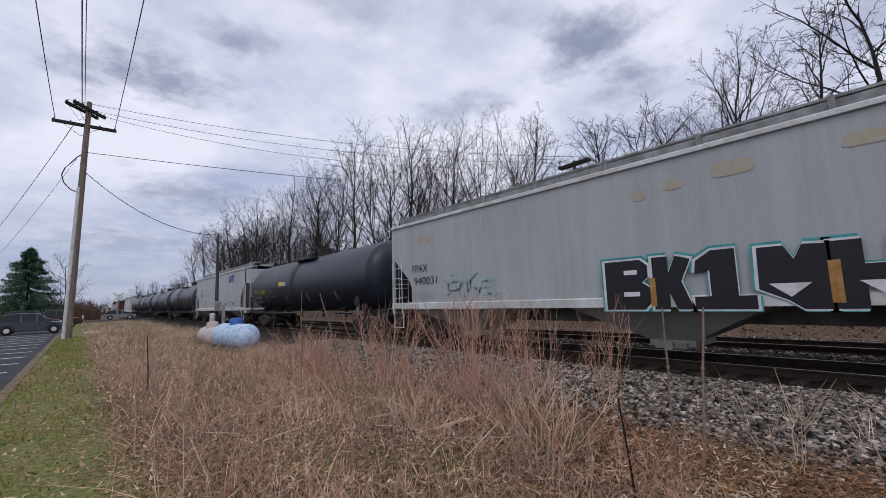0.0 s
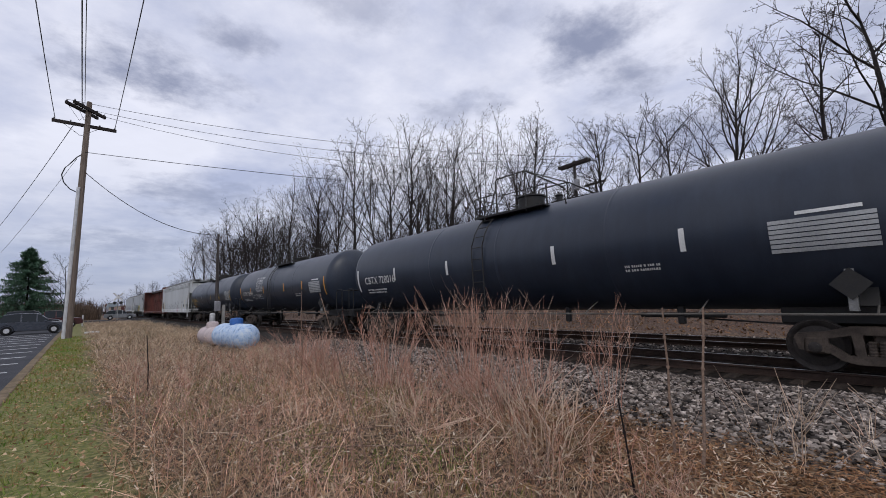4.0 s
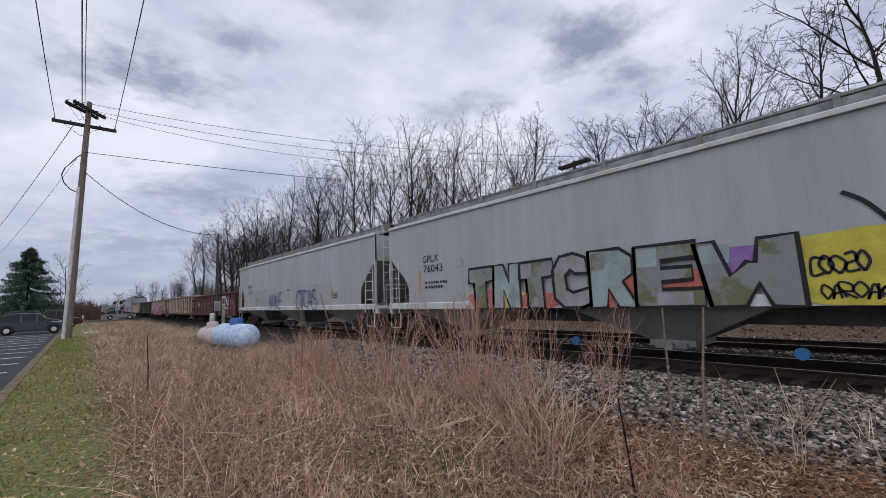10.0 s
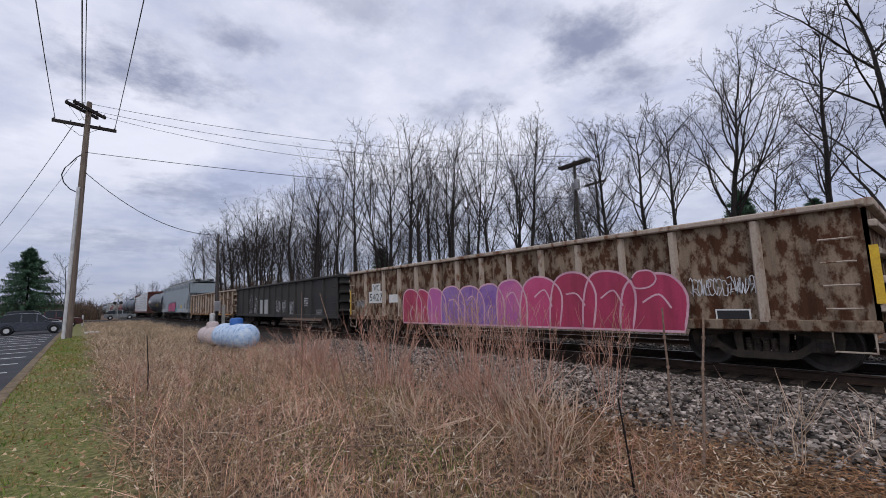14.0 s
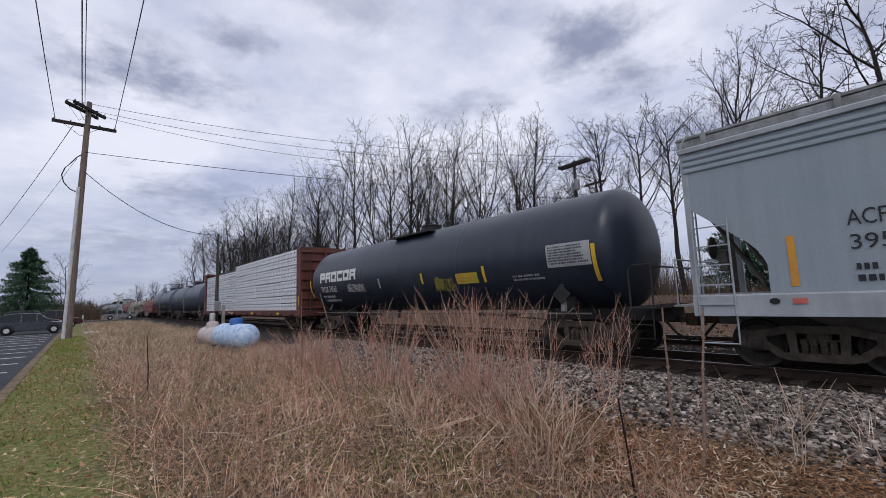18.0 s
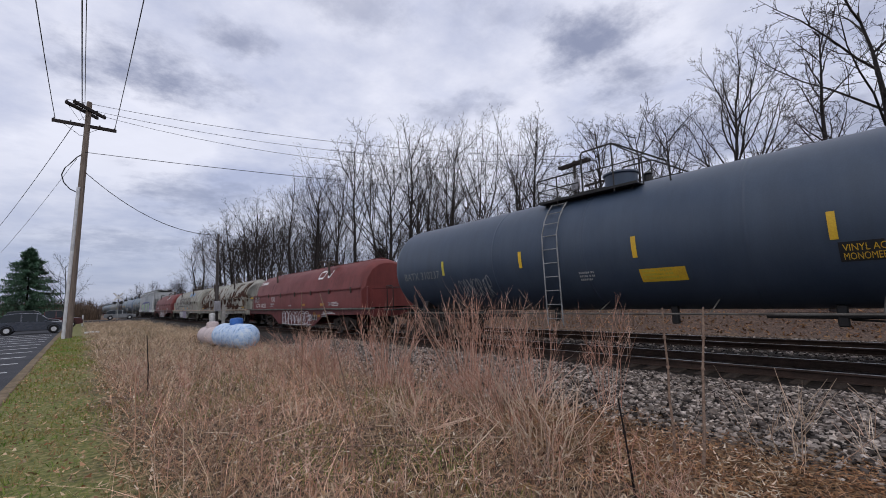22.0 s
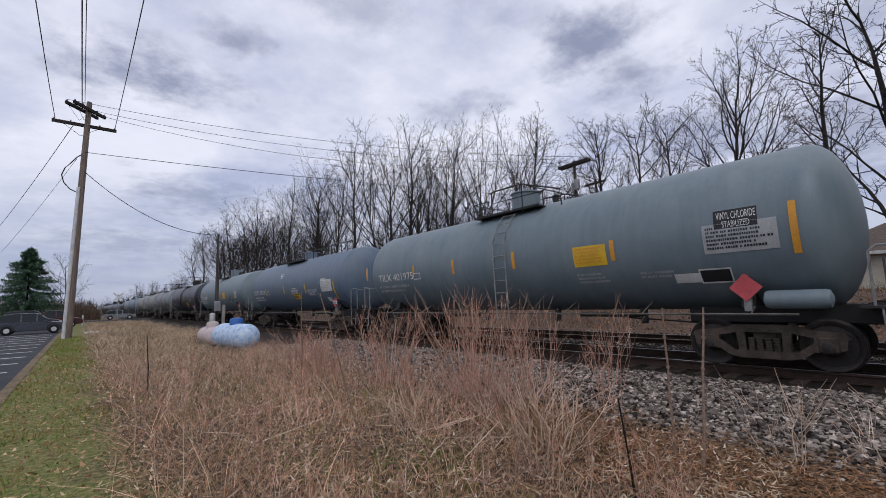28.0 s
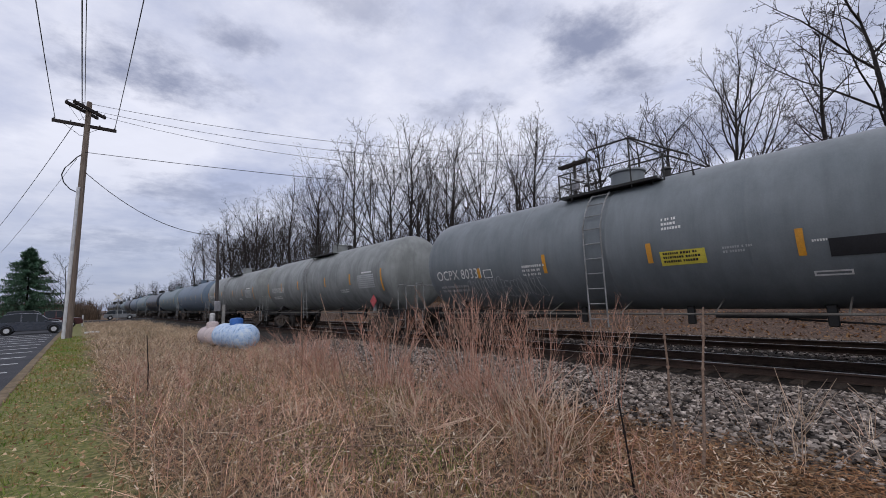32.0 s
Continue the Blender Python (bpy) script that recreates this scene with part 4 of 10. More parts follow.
def add_truck(car, y):
    t = part("truck", shared("truck_bolster", lambda: Shape().box(0, 0, 0.62, 2.0, 0.36, 0.24, 0.03).tube([(0, 0, 0.7), (0, 0, 0.95)], 0.2, 14), "truck"), None, car, "brown cast steel freight truck", at=(0, y, 0))
    for k in (-1, 1):
        part("side_frame", shared("side_frame", side_frame_shape, "truck"), None, t, at=(k * 1.02, 0, 0))
        tagged(part("spring_nest", shared("spring_nest", springs_shape, "truck"), None, t, at=(k * 1.02, 0, 0)), kind="stuff")
        w = part("wheelset", shared("wheelset", wheelset_shape, "wheel"), None, t, at=(0, k * AXLE, WHEEL_R))
        wheelsets.append((w, k))
        part("brake_beam", shared("brake_beam", lambda: Shape().box(0, 0, 0, 1.7, 0.08, 0.1).box(-0.74, 0.05, 0.02, 0.12, 0.1, 0.28).box(0.74, 0.05, 0.02, 0.12, 0.1, 0.28), "truck"), None, t, at=(0, k * 0.36, 0.38))
    return t


def add_couplers(car, length):
    for k in (-1, 1):
        end = k * length / 2
        s2 = Shape()
        s2.box(0, end - k * 0.42, 0.86, 0.16, 0.7, 0.16, 0.02)
        s2.prism([(-0.16, end - k * 0.10), (-0.15, end + k * 0.08), (-0.04, end + k * 0.11), (0.02, end), (0.16, end - k * 0.02), (0.17, end - k * 0.16), (-0.05, end - k * 0.2)], 0.72, 1.0, "z")
        part("coupler", s2, "coupler", car, "rusty knuckle coupler")
        hose = Shape().tube([(-0.35, end - k * 0.55, 0.85), (-0.36, end - k * 0.3, 0.55), (-0.22, end - k * 0.12, 0.40), (-0.1, end + k * 0.02, 0.46)], 0.03, 6)
        part("brake_hose", hose, "black_iron", car)


def ladder_shape(pts, width, step=0.36, rung=0.014, stile=0.02):
    """Two stiles along pts, with rungs between them; the width runs along y."""
    s = Shape()
    for k in (-1, 1):
        s.tube([(x, y + k * width / 2, z) for x, y, z in pts], stile, 5)
    total = 0.0
    carry = step * 0.5
    for a, b in zip(pts, pts[1:]):
        a, b = Vector(a), Vector(b)
        d = (b - a).length
        while carry < d:
            p = a.lerp(b, carry / d)
            s.tube([(p.x, p.y - width / 2, p.z), (p.x, p.y + width / 2, p.z)], rung, 5)
            carry += step
        carry -= d
    return s


def unread_lines(parent, surf, y_left, z, width, rows, material="pale_mark", size=0.055, name="stencil_line", seed=1):
    """Lettering too small to read: rows of short bars."""
    r = random.Random(seed)
    s = Shape()
    for i in range(rows):
        y, zz = y_left, z - i * size * 1.8
        stop = y_left - width * r.uniform(0.7, 1.0)
        while y > stop:
            w = size * r.uniform(0.45, 0.95)
            s.patch(surf, y - w, y, zz, zz + size, 0.013, 1)
            y -= w + size * (0.30 if r.random() < 0.8 else 0.9)
    return tagged(part(name, s, material, parent), kind="stuff")


def tank_car(label, length, paint, number="", mark="white_mark", stripe="yellow_mark", radius=1.61, ladder=True, dome="plain", rail="round", panel=True, placard="", extras=(), accent=None, rows=(), plat=(-1.3, 1.4), steps=0.9, pot=None, sign=None, hollow=None, reservoir=False):
    car = thing("tank_car", label, "tank car", group="freight train cars")
    zc = 2.71
    lb = length - 1.8
    hd = radius * 0.42
    half = lb / 2
    prof = [(-half + hd * (1 - math.sin(a)), radius * math.cos(a)) for a in [radians(90 - 9 * i) for i in range(11)]]
    prof = [(y, max(r, 0.002)) for y, r in prof]
    seams = []
    for y in (-0.36, 0.02, 0.36):
        yy = y * lb * 0.5
        seams += [(yy - 0.06, radius), (yy - 0.031, radius), (yy - 0.02, radius + 0.006), (yy + 0.02, radius + 0.006), (yy + 0.031, radius), (yy + 0.06, radius)]
    full = prof + [(-half + hd + 0.05, radius)] + seams + [(half - hd - 0.05, radius)] + [(-y, r) for y, r in reversed(prof)]
    s = Shape().lathe(full, 56, "y", (0, 0, zc))
    part("tank", s, paint, car)

    def surf(z):
        return -math.sqrt(max(0.01, radius * radius - (z - zc) ** 2))

    for k in (-1, 1):
        e = k * (length / 2 - 0.45)
        sill = Shape().box(0, e - k * 1.7, 1.0, 0.7, 3.6, 0.36, 0.02)
        sill.prism([(-1.15, 1.18), (-1.0, 1.55), (-0.72, 1.40), (0, 1.32), (0.72, 1.40), (1.0, 1.55), (1.15, 1.18)], e - k * 2.15 - 0.12, e - k * 2.15 + 0.12, "y")
        part("stub_sill", sill, "black_iron", car)
        deck = Shape().box(0, e - k * 0.2, 1.17, 2.9, 0.75, 0.04)
        for j in range(-6, 7):
            deck.box(j * 0.22, e - k * 0.2, 1.195, 0.03, 0.72, 0.014)
        part("end_platform", deck, "black_iron", car)
        hoop = Shape()
        y = e + k * 0.1
        hoop.tube([(-1.38, y - k * 0.5, 1.15), (-1.38, y - k * 0.5, 2.05), (-1.36, y - k * 0.4, 2.15), (-1.36, y, 2.15), (-1.34, y, 2.05), (-1.34, y, 1.15)], 0.022, 6)
        hoop.tube([(-1.3, y, 2.1), (1.3, y, 2.1)], 0.022, 6)
        hoop.tube([(1.38, y - k * 0.5, 1.15), (1.38, y - k * 0.5, 2.05), (1.36, y, 2.12), (1.34, y, 1.15)], 0.022, 6)
        part("end_handrail", hoop, "black_iron" if paint in ("tank_black", "tank_dark", "tank_slate") else "grate", car)
        step = Shape().tube([(-1.40, y - k * 0.42, 1.15), (-1.42, y - k * 0.42, 0.50), (-1.42, y, 0.50), (-1.40, y, 1.15)], 0.02, 5).tube([(-1.42, y - k * 0.42, 0.8), (-1.42, y, 0.8)], 0.016, 5)
        part("sill_step", step, "black_iron" if paint in ("tank_black", "tank_dark", "tank_slate") else "grate", car)
        part("brake_rigging", Shape().tube([(-0.5, e - k * 4.4, 0.98), (-0.5, e - k * 6.2, 0.98)], 0.10 if k > 0 else 0.06, 10).tube([(-0.3, e - k * 2.5, 0.75), (-0.3, e - k * 5.0, 0.9)], 0.02, 5), "black_iron", car)
    for side in (-1, 1):
        bar = Shape().tube([(side * 1.46, -half + 0.9, 1.05), (side * 1.46, half - 0.9, 1.05)], 0.024, 6)
        n = 7
        for i in range(n):
            y = -half + 1.6 + (lb - 3.2) * i / (n - 1)
            bar.tube([(side * 1.46, y, 1.05), (side * 0.75, y, 1.34)], 0.016, 4)
        part("side_handrail", bar, "under_grey", car)
    for i, y in enumerate((-0.24, -0.08, 0.1, 0.26)):
        part("underside_bracket", Shape().box(-0.5, y * lb, 0.98, 0.10, 0.16, 0.40, 0.02), "black_iron", car)
    top = zc + radius
    # manway housing, platform and railing
    p0, p1 = plat
    pm = (p0 + p1) / 2
    pot_y = pm - 0.1 if pot is None else pot
    h, r = {"plain": (0.34, 0.42), "tall": (0.5, 0.46), "double": (0.34, 0.46), "low": (0.18, 0.4)}[dome]
    part("manway_housing", Shape().lathe([(top - 0.12, r), (top + h, r), (top + h + 0.03, r + 0.05), (top + h + 0.07, r + 0.04), (top + h + 0.10, r * 0.4)], 20, "z", (0, pot_y, 0)), "black_iron" if paint in ("tank_black", "tank_dark") else paint, car)
    if dome == "double":
        part("valve_box", Shape().lathe([(top - 0.12, 0.42), (top + 0.16, 0.42), (top + 0.22, 0.5), (top + 0.26, 0.2)], 18, "z", (0, pot_y - 1.4, 0)), "black_iron", car)
    part("relief_valve", Shape().lathe([(top - 0.1, 0.10), (top + 0.22, 0.10), (top + 0.26, 0.14), (top + 0.32, 0.06)], 10, "z", (0.1, p0 - 0.6 if dome == "double" else p0 + 0.25, 0)), "black_iron", car)
    for x in (-0.95, 0.95):
        deck = Shape().box(x, pm, top - 0.20, 0.36, p1 - p0, 0.025)
        for j in range(9):
            deck.box(x, p0 + 0.1 + j * (p1 - p0 - 0.2) / 8, top - 0.18, 0.42, 0.03, 0.03)
        deck.box(x * 1.20, pm, top - 0.19, 0.02, p1 - p0, 0.06)
        for y in (p0 + 0.2, pm, p1 - 0.2):
            deck.tube([(x, y, top - 0.2), (x * 0.8, y, top - 0.55)], 0.02, 4)
        part("top_platform", deck, "black_iron", car)
    if rail != "none":
        zt = top + (0.92 if rail == "round" else 0.55)
        low = top + (zt - top) * 0.5
        hi0, hi1 = min(pot_y - 0.35, p0 + 0.6), pot_y + 0.45
        for x in (-1.12, 1.12):
            # a high bow round the housing that slopes to the tank, and a lower box beyond
            bow = Shape().tube([(x, p0 - 0.75, top - 0.34), (x, p0 - 0.7, top + 0.12), (x, hi0 - 0.08, zt - 0.03), (x, hi0, zt), (x, hi1, zt), (x, hi1 + 0.05, zt - 0.06), (x, hi1 + 0.05, top - 0.2)], 0.024, 6)
            bow.tube([(x, p0 - 0.2, (zt + top) / 2 - 0.1), (x, hi1, (zt + top) / 2 - 0.1)], 0.016, 5)
            for y, z in ((hi0, zt), (p0 - 0.15, top + 0.36 * (zt - top))):
                bow.tube([(x, y, top - 0.3), (x, y, z)], 0.02, 5)
            part("bow_rail", bow, "black_iron", car)
            box = Shape().tube([(x, hi1 + 0.18, top - 0.2), (x, hi1 + 0.18, low), (x, p1, low), (x, p1, top - 0.2)], 0.024, 6)
            box.tube([(x, hi1 + 0.18, (low + top) / 2 - 0.08), (x, p1, (low + top) / 2 - 0.08)], 0.016, 5)
            box.tube([(x, (hi1 + p1) / 2 + 0.1, top - 0.3), (x, (hi1 + p1) / 2 + 0.1, low)], 0.02, 5)
            part("box_rail", box, "black_iron", car)
        for y, z in ((hi0, zt), (p1, low), (p1, (low + top) / 2 - 0.08)):
            part("cross_rail", Shape().tube([(-1.12, y, z), (1.12, y, z)], 0.02, 5), "black_iron", car)
    if rail == "long":
        s = Shape().tube([(-0.75, -half + 0.9, top + 0.30), (-0.75, p0 - 0.8, top + 0.30)], 0.030, 5)
        for i in range(9):
            y = -half + 0.9 + (p0 - 0.8 + half - 0.9) * i / 8
            s.tube([(-0.75, y, top - 0.25), (-0.75, y, top + 0.30)], 0.022, 5)
        part("top_safety_rail", s, "black_iron", car)
    if ladder:
        pts = [(-1.60, steps, 0.75), (-1.66, steps, zc)] + [(-(radius + 0.09) * math.cos(a), steps, zc + (radius + 0.09) * math.sin(a)) for a in (0.25, 0.5, 0.72, 0.9)]
        part("ladder", ladder_shape(pts, 0.46), "grate" if paint not in ("tank_black", "tank_dark") else "black_iron", car)
    if accent:
        y0, w, colour = accent
        part("spill_band", Shape().lathe([(y0 - w, radius + 0.003), (y0 - w + 0.05, radius + 0.008), (y0 + w - 0.05, radius + 0.008), (y0 + w, radius + 0.003)], 56, "y", (0, 0, zc)), colour, car, "dark vertical band of spilled product")
    # reflective stripes, lettering, panels
    marks(car, surf, rows, int(length * 10))
    for i, f in enumerate(() if rows else (0.455, 0.30, 0.13, -0.10, -0.27, -0.445)):
        tall = 0.92 if i in (0, 5) else 0.48
        z0 = zc - (0.74 if i in (0, 5) else 0.38)
        part("reflective_stripe", Shape().patch(surf, f * lb - 0.055, f * lb + 0.055, z0, z0 + tall, 0.012, 6), stripe, car)
    if number and not rows:
        letters(car, number, surf, half - hd - 0.75, zc - 0.44, 0.29, mark, "reporting_mark", width=0.205 * len(number))
    if not rows:
        unread_lines(car, surf, half - hd - 0.8, zc - 0.72, 1.7, 2, mark, 0.06, seed=len(number) + int(length * 10))
        unread_lines(car, surf, -lb * 0.2, zc - 0.62, 1.0, 2, mark, 0.05, seed=4)
    if panel and not rows:
        p = Shape()
        for i in range(7):
            p.patch(surf, -half + hd + 0.75, -half + hd + 2.15, zc - 0.58 + 0.085 * i, zc - 0.58 + 0.085 * i + 0.066, 0.012, 1)
        tagged(part("data_panel", p, "pale_mark", car, "faded white test data panel"), kind="stuff")
        part("data_panel_header", Shape().patch(surf, -half + hd + 0.9, -half + hd + 1.75, zc + 0.06, zc + 0.12, 0.012, 1), "white_mark", car)
    if hollow:
        y, z, h = hollow
        for i in range(6):
            w, t = 0.56, 0.15
            y0 = y - i * 0.63
            block = Shape().patch(surf, y0 - w, y0, z + h - t, z + h, 0.014, 2).patch(surf, y0 - t, y0, z, z + h - t, 0.014, 3)
            block.patch(surf, y0 - w, y0 - t, z + (0.16 if i in (0, 1, 5) else 0.0), z + (0.30 if i in (0, 1, 5) else t), 0.014, 2)
            if i != 3:
                block.patch(surf, y0 - w, y0 - w + t, z + (0.30 if i in (0, 1, 5) else t), z + h - t, 0.014, 2)
            if i in (1, 5):
                block.patch(surf, y0 - w, y0 - w + t, z, z + 0.16, 0.014, 2)
            part("logo_block", block, "white_mark", car, "hollow block of a white logo")
    if reservoir:
        part("air_reservoir", Shape().lathe([(-7.3, 0.05), (-7.26, 0.15), (-7.2, 0.17), (-6.42, 0.17), (-6.36, 0.15), (-6.32, 0.05)], 18, "y", (-1.34, 0, 1.31)), paint, car, "small horizontal grey reservoir")
    yp = -half + hd + 1.2 if sign is None else sign
    if placard:
        c, z0 = 0.27, zc - 1.16
        s = Shape().add([(-1.36, yp, z0 - c), (-1.36, yp - c, z0), (-1.36, yp, z0 + c), (-1.36, yp + c, z0), (-1.34, yp, z0 - c), (-1.34, yp - c, z0), (-1.34, yp, z0 + c), (-1.34, yp + c, z0)], [(0, 1, 2, 3), (7, 6, 5, 4), (0, 4, 5, 1), (1, 5, 6, 2), (2, 6, 7, 3), (3, 7, 4, 0)])
        pl = part("placard", s, "red_mark" if placard != "grey" else "black_iron", car, "diamond hazard placard")
        part("placard_bracket", Shape().box(-1.28, yp, z0 - 0.1, 0.1, 0.12, 0.7), "grate", car)
        if placard not in ("grey", "red"):
            part("placard_field", Shape().add([(-1.366, yp - 0.2, z0 - 0.07), (-1.366, yp + 0.2, z0 - 0.07), (-1.366, yp + 0.2, z0 + 0.07), (-1.366, yp - 0.2, z0 + 0.07)], [(0, 1, 2, 3)]), "white_mark", pl)
            letters(pl, placard, lambda z: -1.37, yp + 0.17, z0 - 0.055, 0.11, "dark_mark", "placard_number", width=0.34, lift=0.002)
    for ex in extras:
        kind = ex[0]
        if kind == "text":
            _, body, y, z, size, colour, width = ex
            letters(car, body, surf, y, zc + z, size, colour, "lettering", width=width)
        elif kind == "patch":
            _, y0, y1, z0, z1, colour, lab = ex
            part("label_panel", Shape().patch(surf, y0, y1, zc + z0, zc + z1, 0.011, 4), colour, car, lab)
        elif kind == "lines":
            _, y, z, w, n, colour, size = ex
            unread_lines(car, surf, y, zc + z, w, n, colour, size, seed=int(w * 10) + n)
        elif kind == "scrawl":
            _, y, z, w, h, colour = ex
            scrawl(car, surf, y, zc + z, w, h, colour)
    add_truck(car, half - 1.55), add_truck(car, -half + 1.55)
    add_couplers(car, length)
    return car


def flow(pts, steps=5):
    """A smooth line through the points."""
    out = []
    n = len(pts)
    for i in range(n - 1):
        a, b, c, d = (Vector(pts[max(0, min(n - 1, j))]) for j in (i - 1, i, i + 1, i + 2))
        for k in range(steps):
            u = k / steps
            out.append(0.5 * (2 * b + (c - a) * u + (2 * a - 5 * b + 4 * c - d) * u * u + (3 * b - a - 3 * c + d) * u ** 3))
    return out + [Vector(pts[-1])]


def ribbon(shape, surf, pts, thick, lift=0.016):
    """One painted stroke along (y, z) points, as wide as a spray can's line."""
    pts = [Vector(q) for q in pts]
    verts = []
    for i, q in enumerate(pts):
        d = pts[min(i + 1, len(pts) - 1)] - pts[max(i - 1, 0)]
        if d.length < 1e-6:
            d = Vector((1, 0))
        side = Vector((-d.y, d.x)).normalized() * thick / 2
        for e in (q - side, q + side):
            verts.append((surf(e.y) - lift, e.x, e.y))
    return shape.add(verts, [(2 * i, 2 * i + 1, 2 * i + 3, 2 * i + 2) for i in range(len(pts) - 1)])


GLYPHS = (((0.1, 0), (0.15, 1), (0.8, 0.9), (0.75, 0.5), (0.2, 0.45), (0.9, 0)), ((0.9, 0.9), (0.3, 1), (0.05, 0.5), (0.3, 0), (0.9, 0.15)), ((0, 1), (0.3, 0), (0.5, 0.7), (0.75, 0), (1, 1)),
          ((0.5, 0), (0.1, 0.5), (0.5, 1), (0.9, 0.5), (0.5, 0)), ((0, 0.1), (0.4, 1), (0.8, 0), (0.6, 0.4), (0.15, 0.4)), ((0.85, 0.9), (0.3, 0.95), (0.2, 0.6), (0.8, 0.45), (0.75, 0.05), (0.05, 0.1)), ((0.1, 1), (0.12, 0), (0.15, 0.5), (0.8, 1), (0.3, 0.5), (0.95, 0)))


def scrawl(parent, surf, y_left, z, width, height, colour, n=5, thick=0.035, seed=2, name="spray_tag"):
    """A sprayed tag: looping strokes that only look like writing."""
    r = random.Random(seed + int(width * 7))
    s = Shape()
    step = width / n
    for i in range(n):
        g, k, low, tip = r.choice(GLYPHS), r.choice((-1, 1)) * r.uniform(1.2, 1.9), r.uniform(-0.08, 0.10), r.uniform(-0.35, 0.35)
        pts = [(y_left - step * min(n, max(0, i + 0.5 + (a - 0.5) * k + tip * b)), z + height * min(1.05, max(-0.05, low + b * r.uniform(0.86, 1.0)))) for a, b in g]
        ribbon(s, surf, flow(pts), thick)
    return tagged(part(name, s, colour, parent), kind="stuff")


def outlined(parent, surf, pts, fill, line, thick=0.05, lift=0.02, label="", name="graffiti_fill"):
    """A closed sprayed shape with its outline stroke."""
    if fill:
        zs = [q[1] for q in pts]
        yc, zc = sum(q[0] for q in pts) / len(pts), (min(zs) + max(zs)) / 2
        f = Shape().add([(surf(q[1]) - lift, q[0], q[1]) for q in pts], [tuple(range(len(pts)))])
        part(name, f, fill, parent, label)
    if line:
        part("graffiti_outline", ribbon(Shape(), surf, list(pts) + [pts[0], pts[1]], thick, lift + 0.003), line, parent)


def bubble(parent, surf, y0, y1, z0, z1, fill, line, seed=1, lift=0.02, thick=0.045, lean=0.0):
    """One fat round-shouldered graffiti letter: flat foot, arched top, a hooked stroke inside."""
    r = random.Random(seed)
    w, h = y0 - y1, z1 - z0
    rough = [(y0, z0), (y0 + 0.02 * w, z0 + 0.45 * h), (y0 - 0.06 * w, z0 + 0.85 * h), (y0 - r.uniform(0.25, 0.4) * w, z1), (y0 - 0.75 * w, z0 + r.uniform(0.90, 0.98) * h), (y1 - 0.02 * w, z0 + 0.6 * h), (y1, z0)]
    pts = [(a + lean * (b - z0), b) for a, b in flow(rough, 4)]
    outlined(parent, surf, pts, fill, line, thick, lift, "fat rounded graffiti shape")
    inner = [(y0 - 0.35 * w, z0 + r.uniform(0.5, 0.65) * h), (y0 - 0.6 * w, z0 + r.uniform(0.6, 0.75) * h), (y0 - 0.8 * w, z0 + 0.4 * h)]
    if r.random() < 0.5:
        inner = [(y0 - 0.5 * w, z0), (y0 - 0.42 * w, z0 + 0.3 * h), (y0 - 0.55 * w, z0 + 0.5 * h)]
    part("inner_stroke", ribbon(Shape(), surf, [(a + lean * (b - z0), b) for a, b in flow(inner)], thick * 0.8, lift + 0.004), line, parent)


BLOCKS = {  # heavy block shapes in a unit cell, x to the reader's right
    "B": ((0, 0), (0, 1), (0.8, 1), (0.95, 0.88), (0.95, 0.64), (0.82, 0.54), (1, 0.42), (1, 0.14), (0.85, 0)),
    "K": ((0, 0), (0, 1), (0.42, 1), (0.42, 0.68), (0.62, 1), (1, 0.92), (0.74, 0.52), (1, 0), (0.6, 0), (0.42, 0.3), (0.42, 0)),
    "1": ((0.02, 0), (0.02, 0.22), (0.3, 0.22), (0.3, 0.66), (0.05, 0.62), (0.08, 0.84), (0.35, 1), (0.72, 1), (0.72, 0.22), (0.98, 0.22), (0.98, 0)),
    "M": ((0, 0.32), (0.02, 1), (0.42, 1), (0.55, 0.78), (0.68, 1), (1, 0.98), (1, 0), (0.62, 0), (0.42, 0.14)),
    "H": ((0, 0), (0, 1), (0.36, 1), (0.36, 0.64), (0.62, 0.64), (0.62, 1), (1, 1), (1, 0), (0.62, 0), (0.62, 0.32), (0.36, 0.32), (0.36, 0)),
    "T": ((0.24, 0), (0.20, 0.62), (-0.02, 0.62), (0, 0.98), (0.98, 1), (1, 0.66), (0.68, 0.64), (0.72, 0)),
    "N": ((0, 0), (0.06, 1), (0.42, 1), (0.62, 0.56), (0.62, 1), (0.98, 1), (1, 0), (0.62, 0), (0.40, 0.42), (0.40, 0)),
    "C": ((0.98, 0.06), (0.75, 0), (0.3, 0), (0.04, 0.18), (0, 0.7), (0.22, 0.96), (0.6, 1), (0.92, 0.9), (0.96, 0.62), (0.62, 0.62), (0.5, 0.7), (0.36, 0.6), (0.40, 0.34), (0.55, 0.28), (1, 0.36)),
    "R": ((0, 0), (0, 1), (0.7, 1), (0.96, 0.84), (0.96, 0.56), (0.74, 0.44), (1.04, 0), (0.62, 0), (0.42, 0.32), (0.38, 0)),
    "E": ((0, 0), (0.02, 1), (0.94, 1), (0.92, 0.76), (0.42, 0.74), (0.42, 0.62), (0.86, 0.62), (0.86, 0.42), (0.42, 0.40), (0.42, 0.28), (1, 0.28), (1, 0)),
    "W": ((0.14, 0), (0, 1), (0.22, 1), (0.36, 0.46), (0.52, 0.66), (0.60, 0.64), (0.64, 0.98), (0.98, 1), (1, 0), (0.72, 0), (0.62, 0.34), (0.48, 0))}


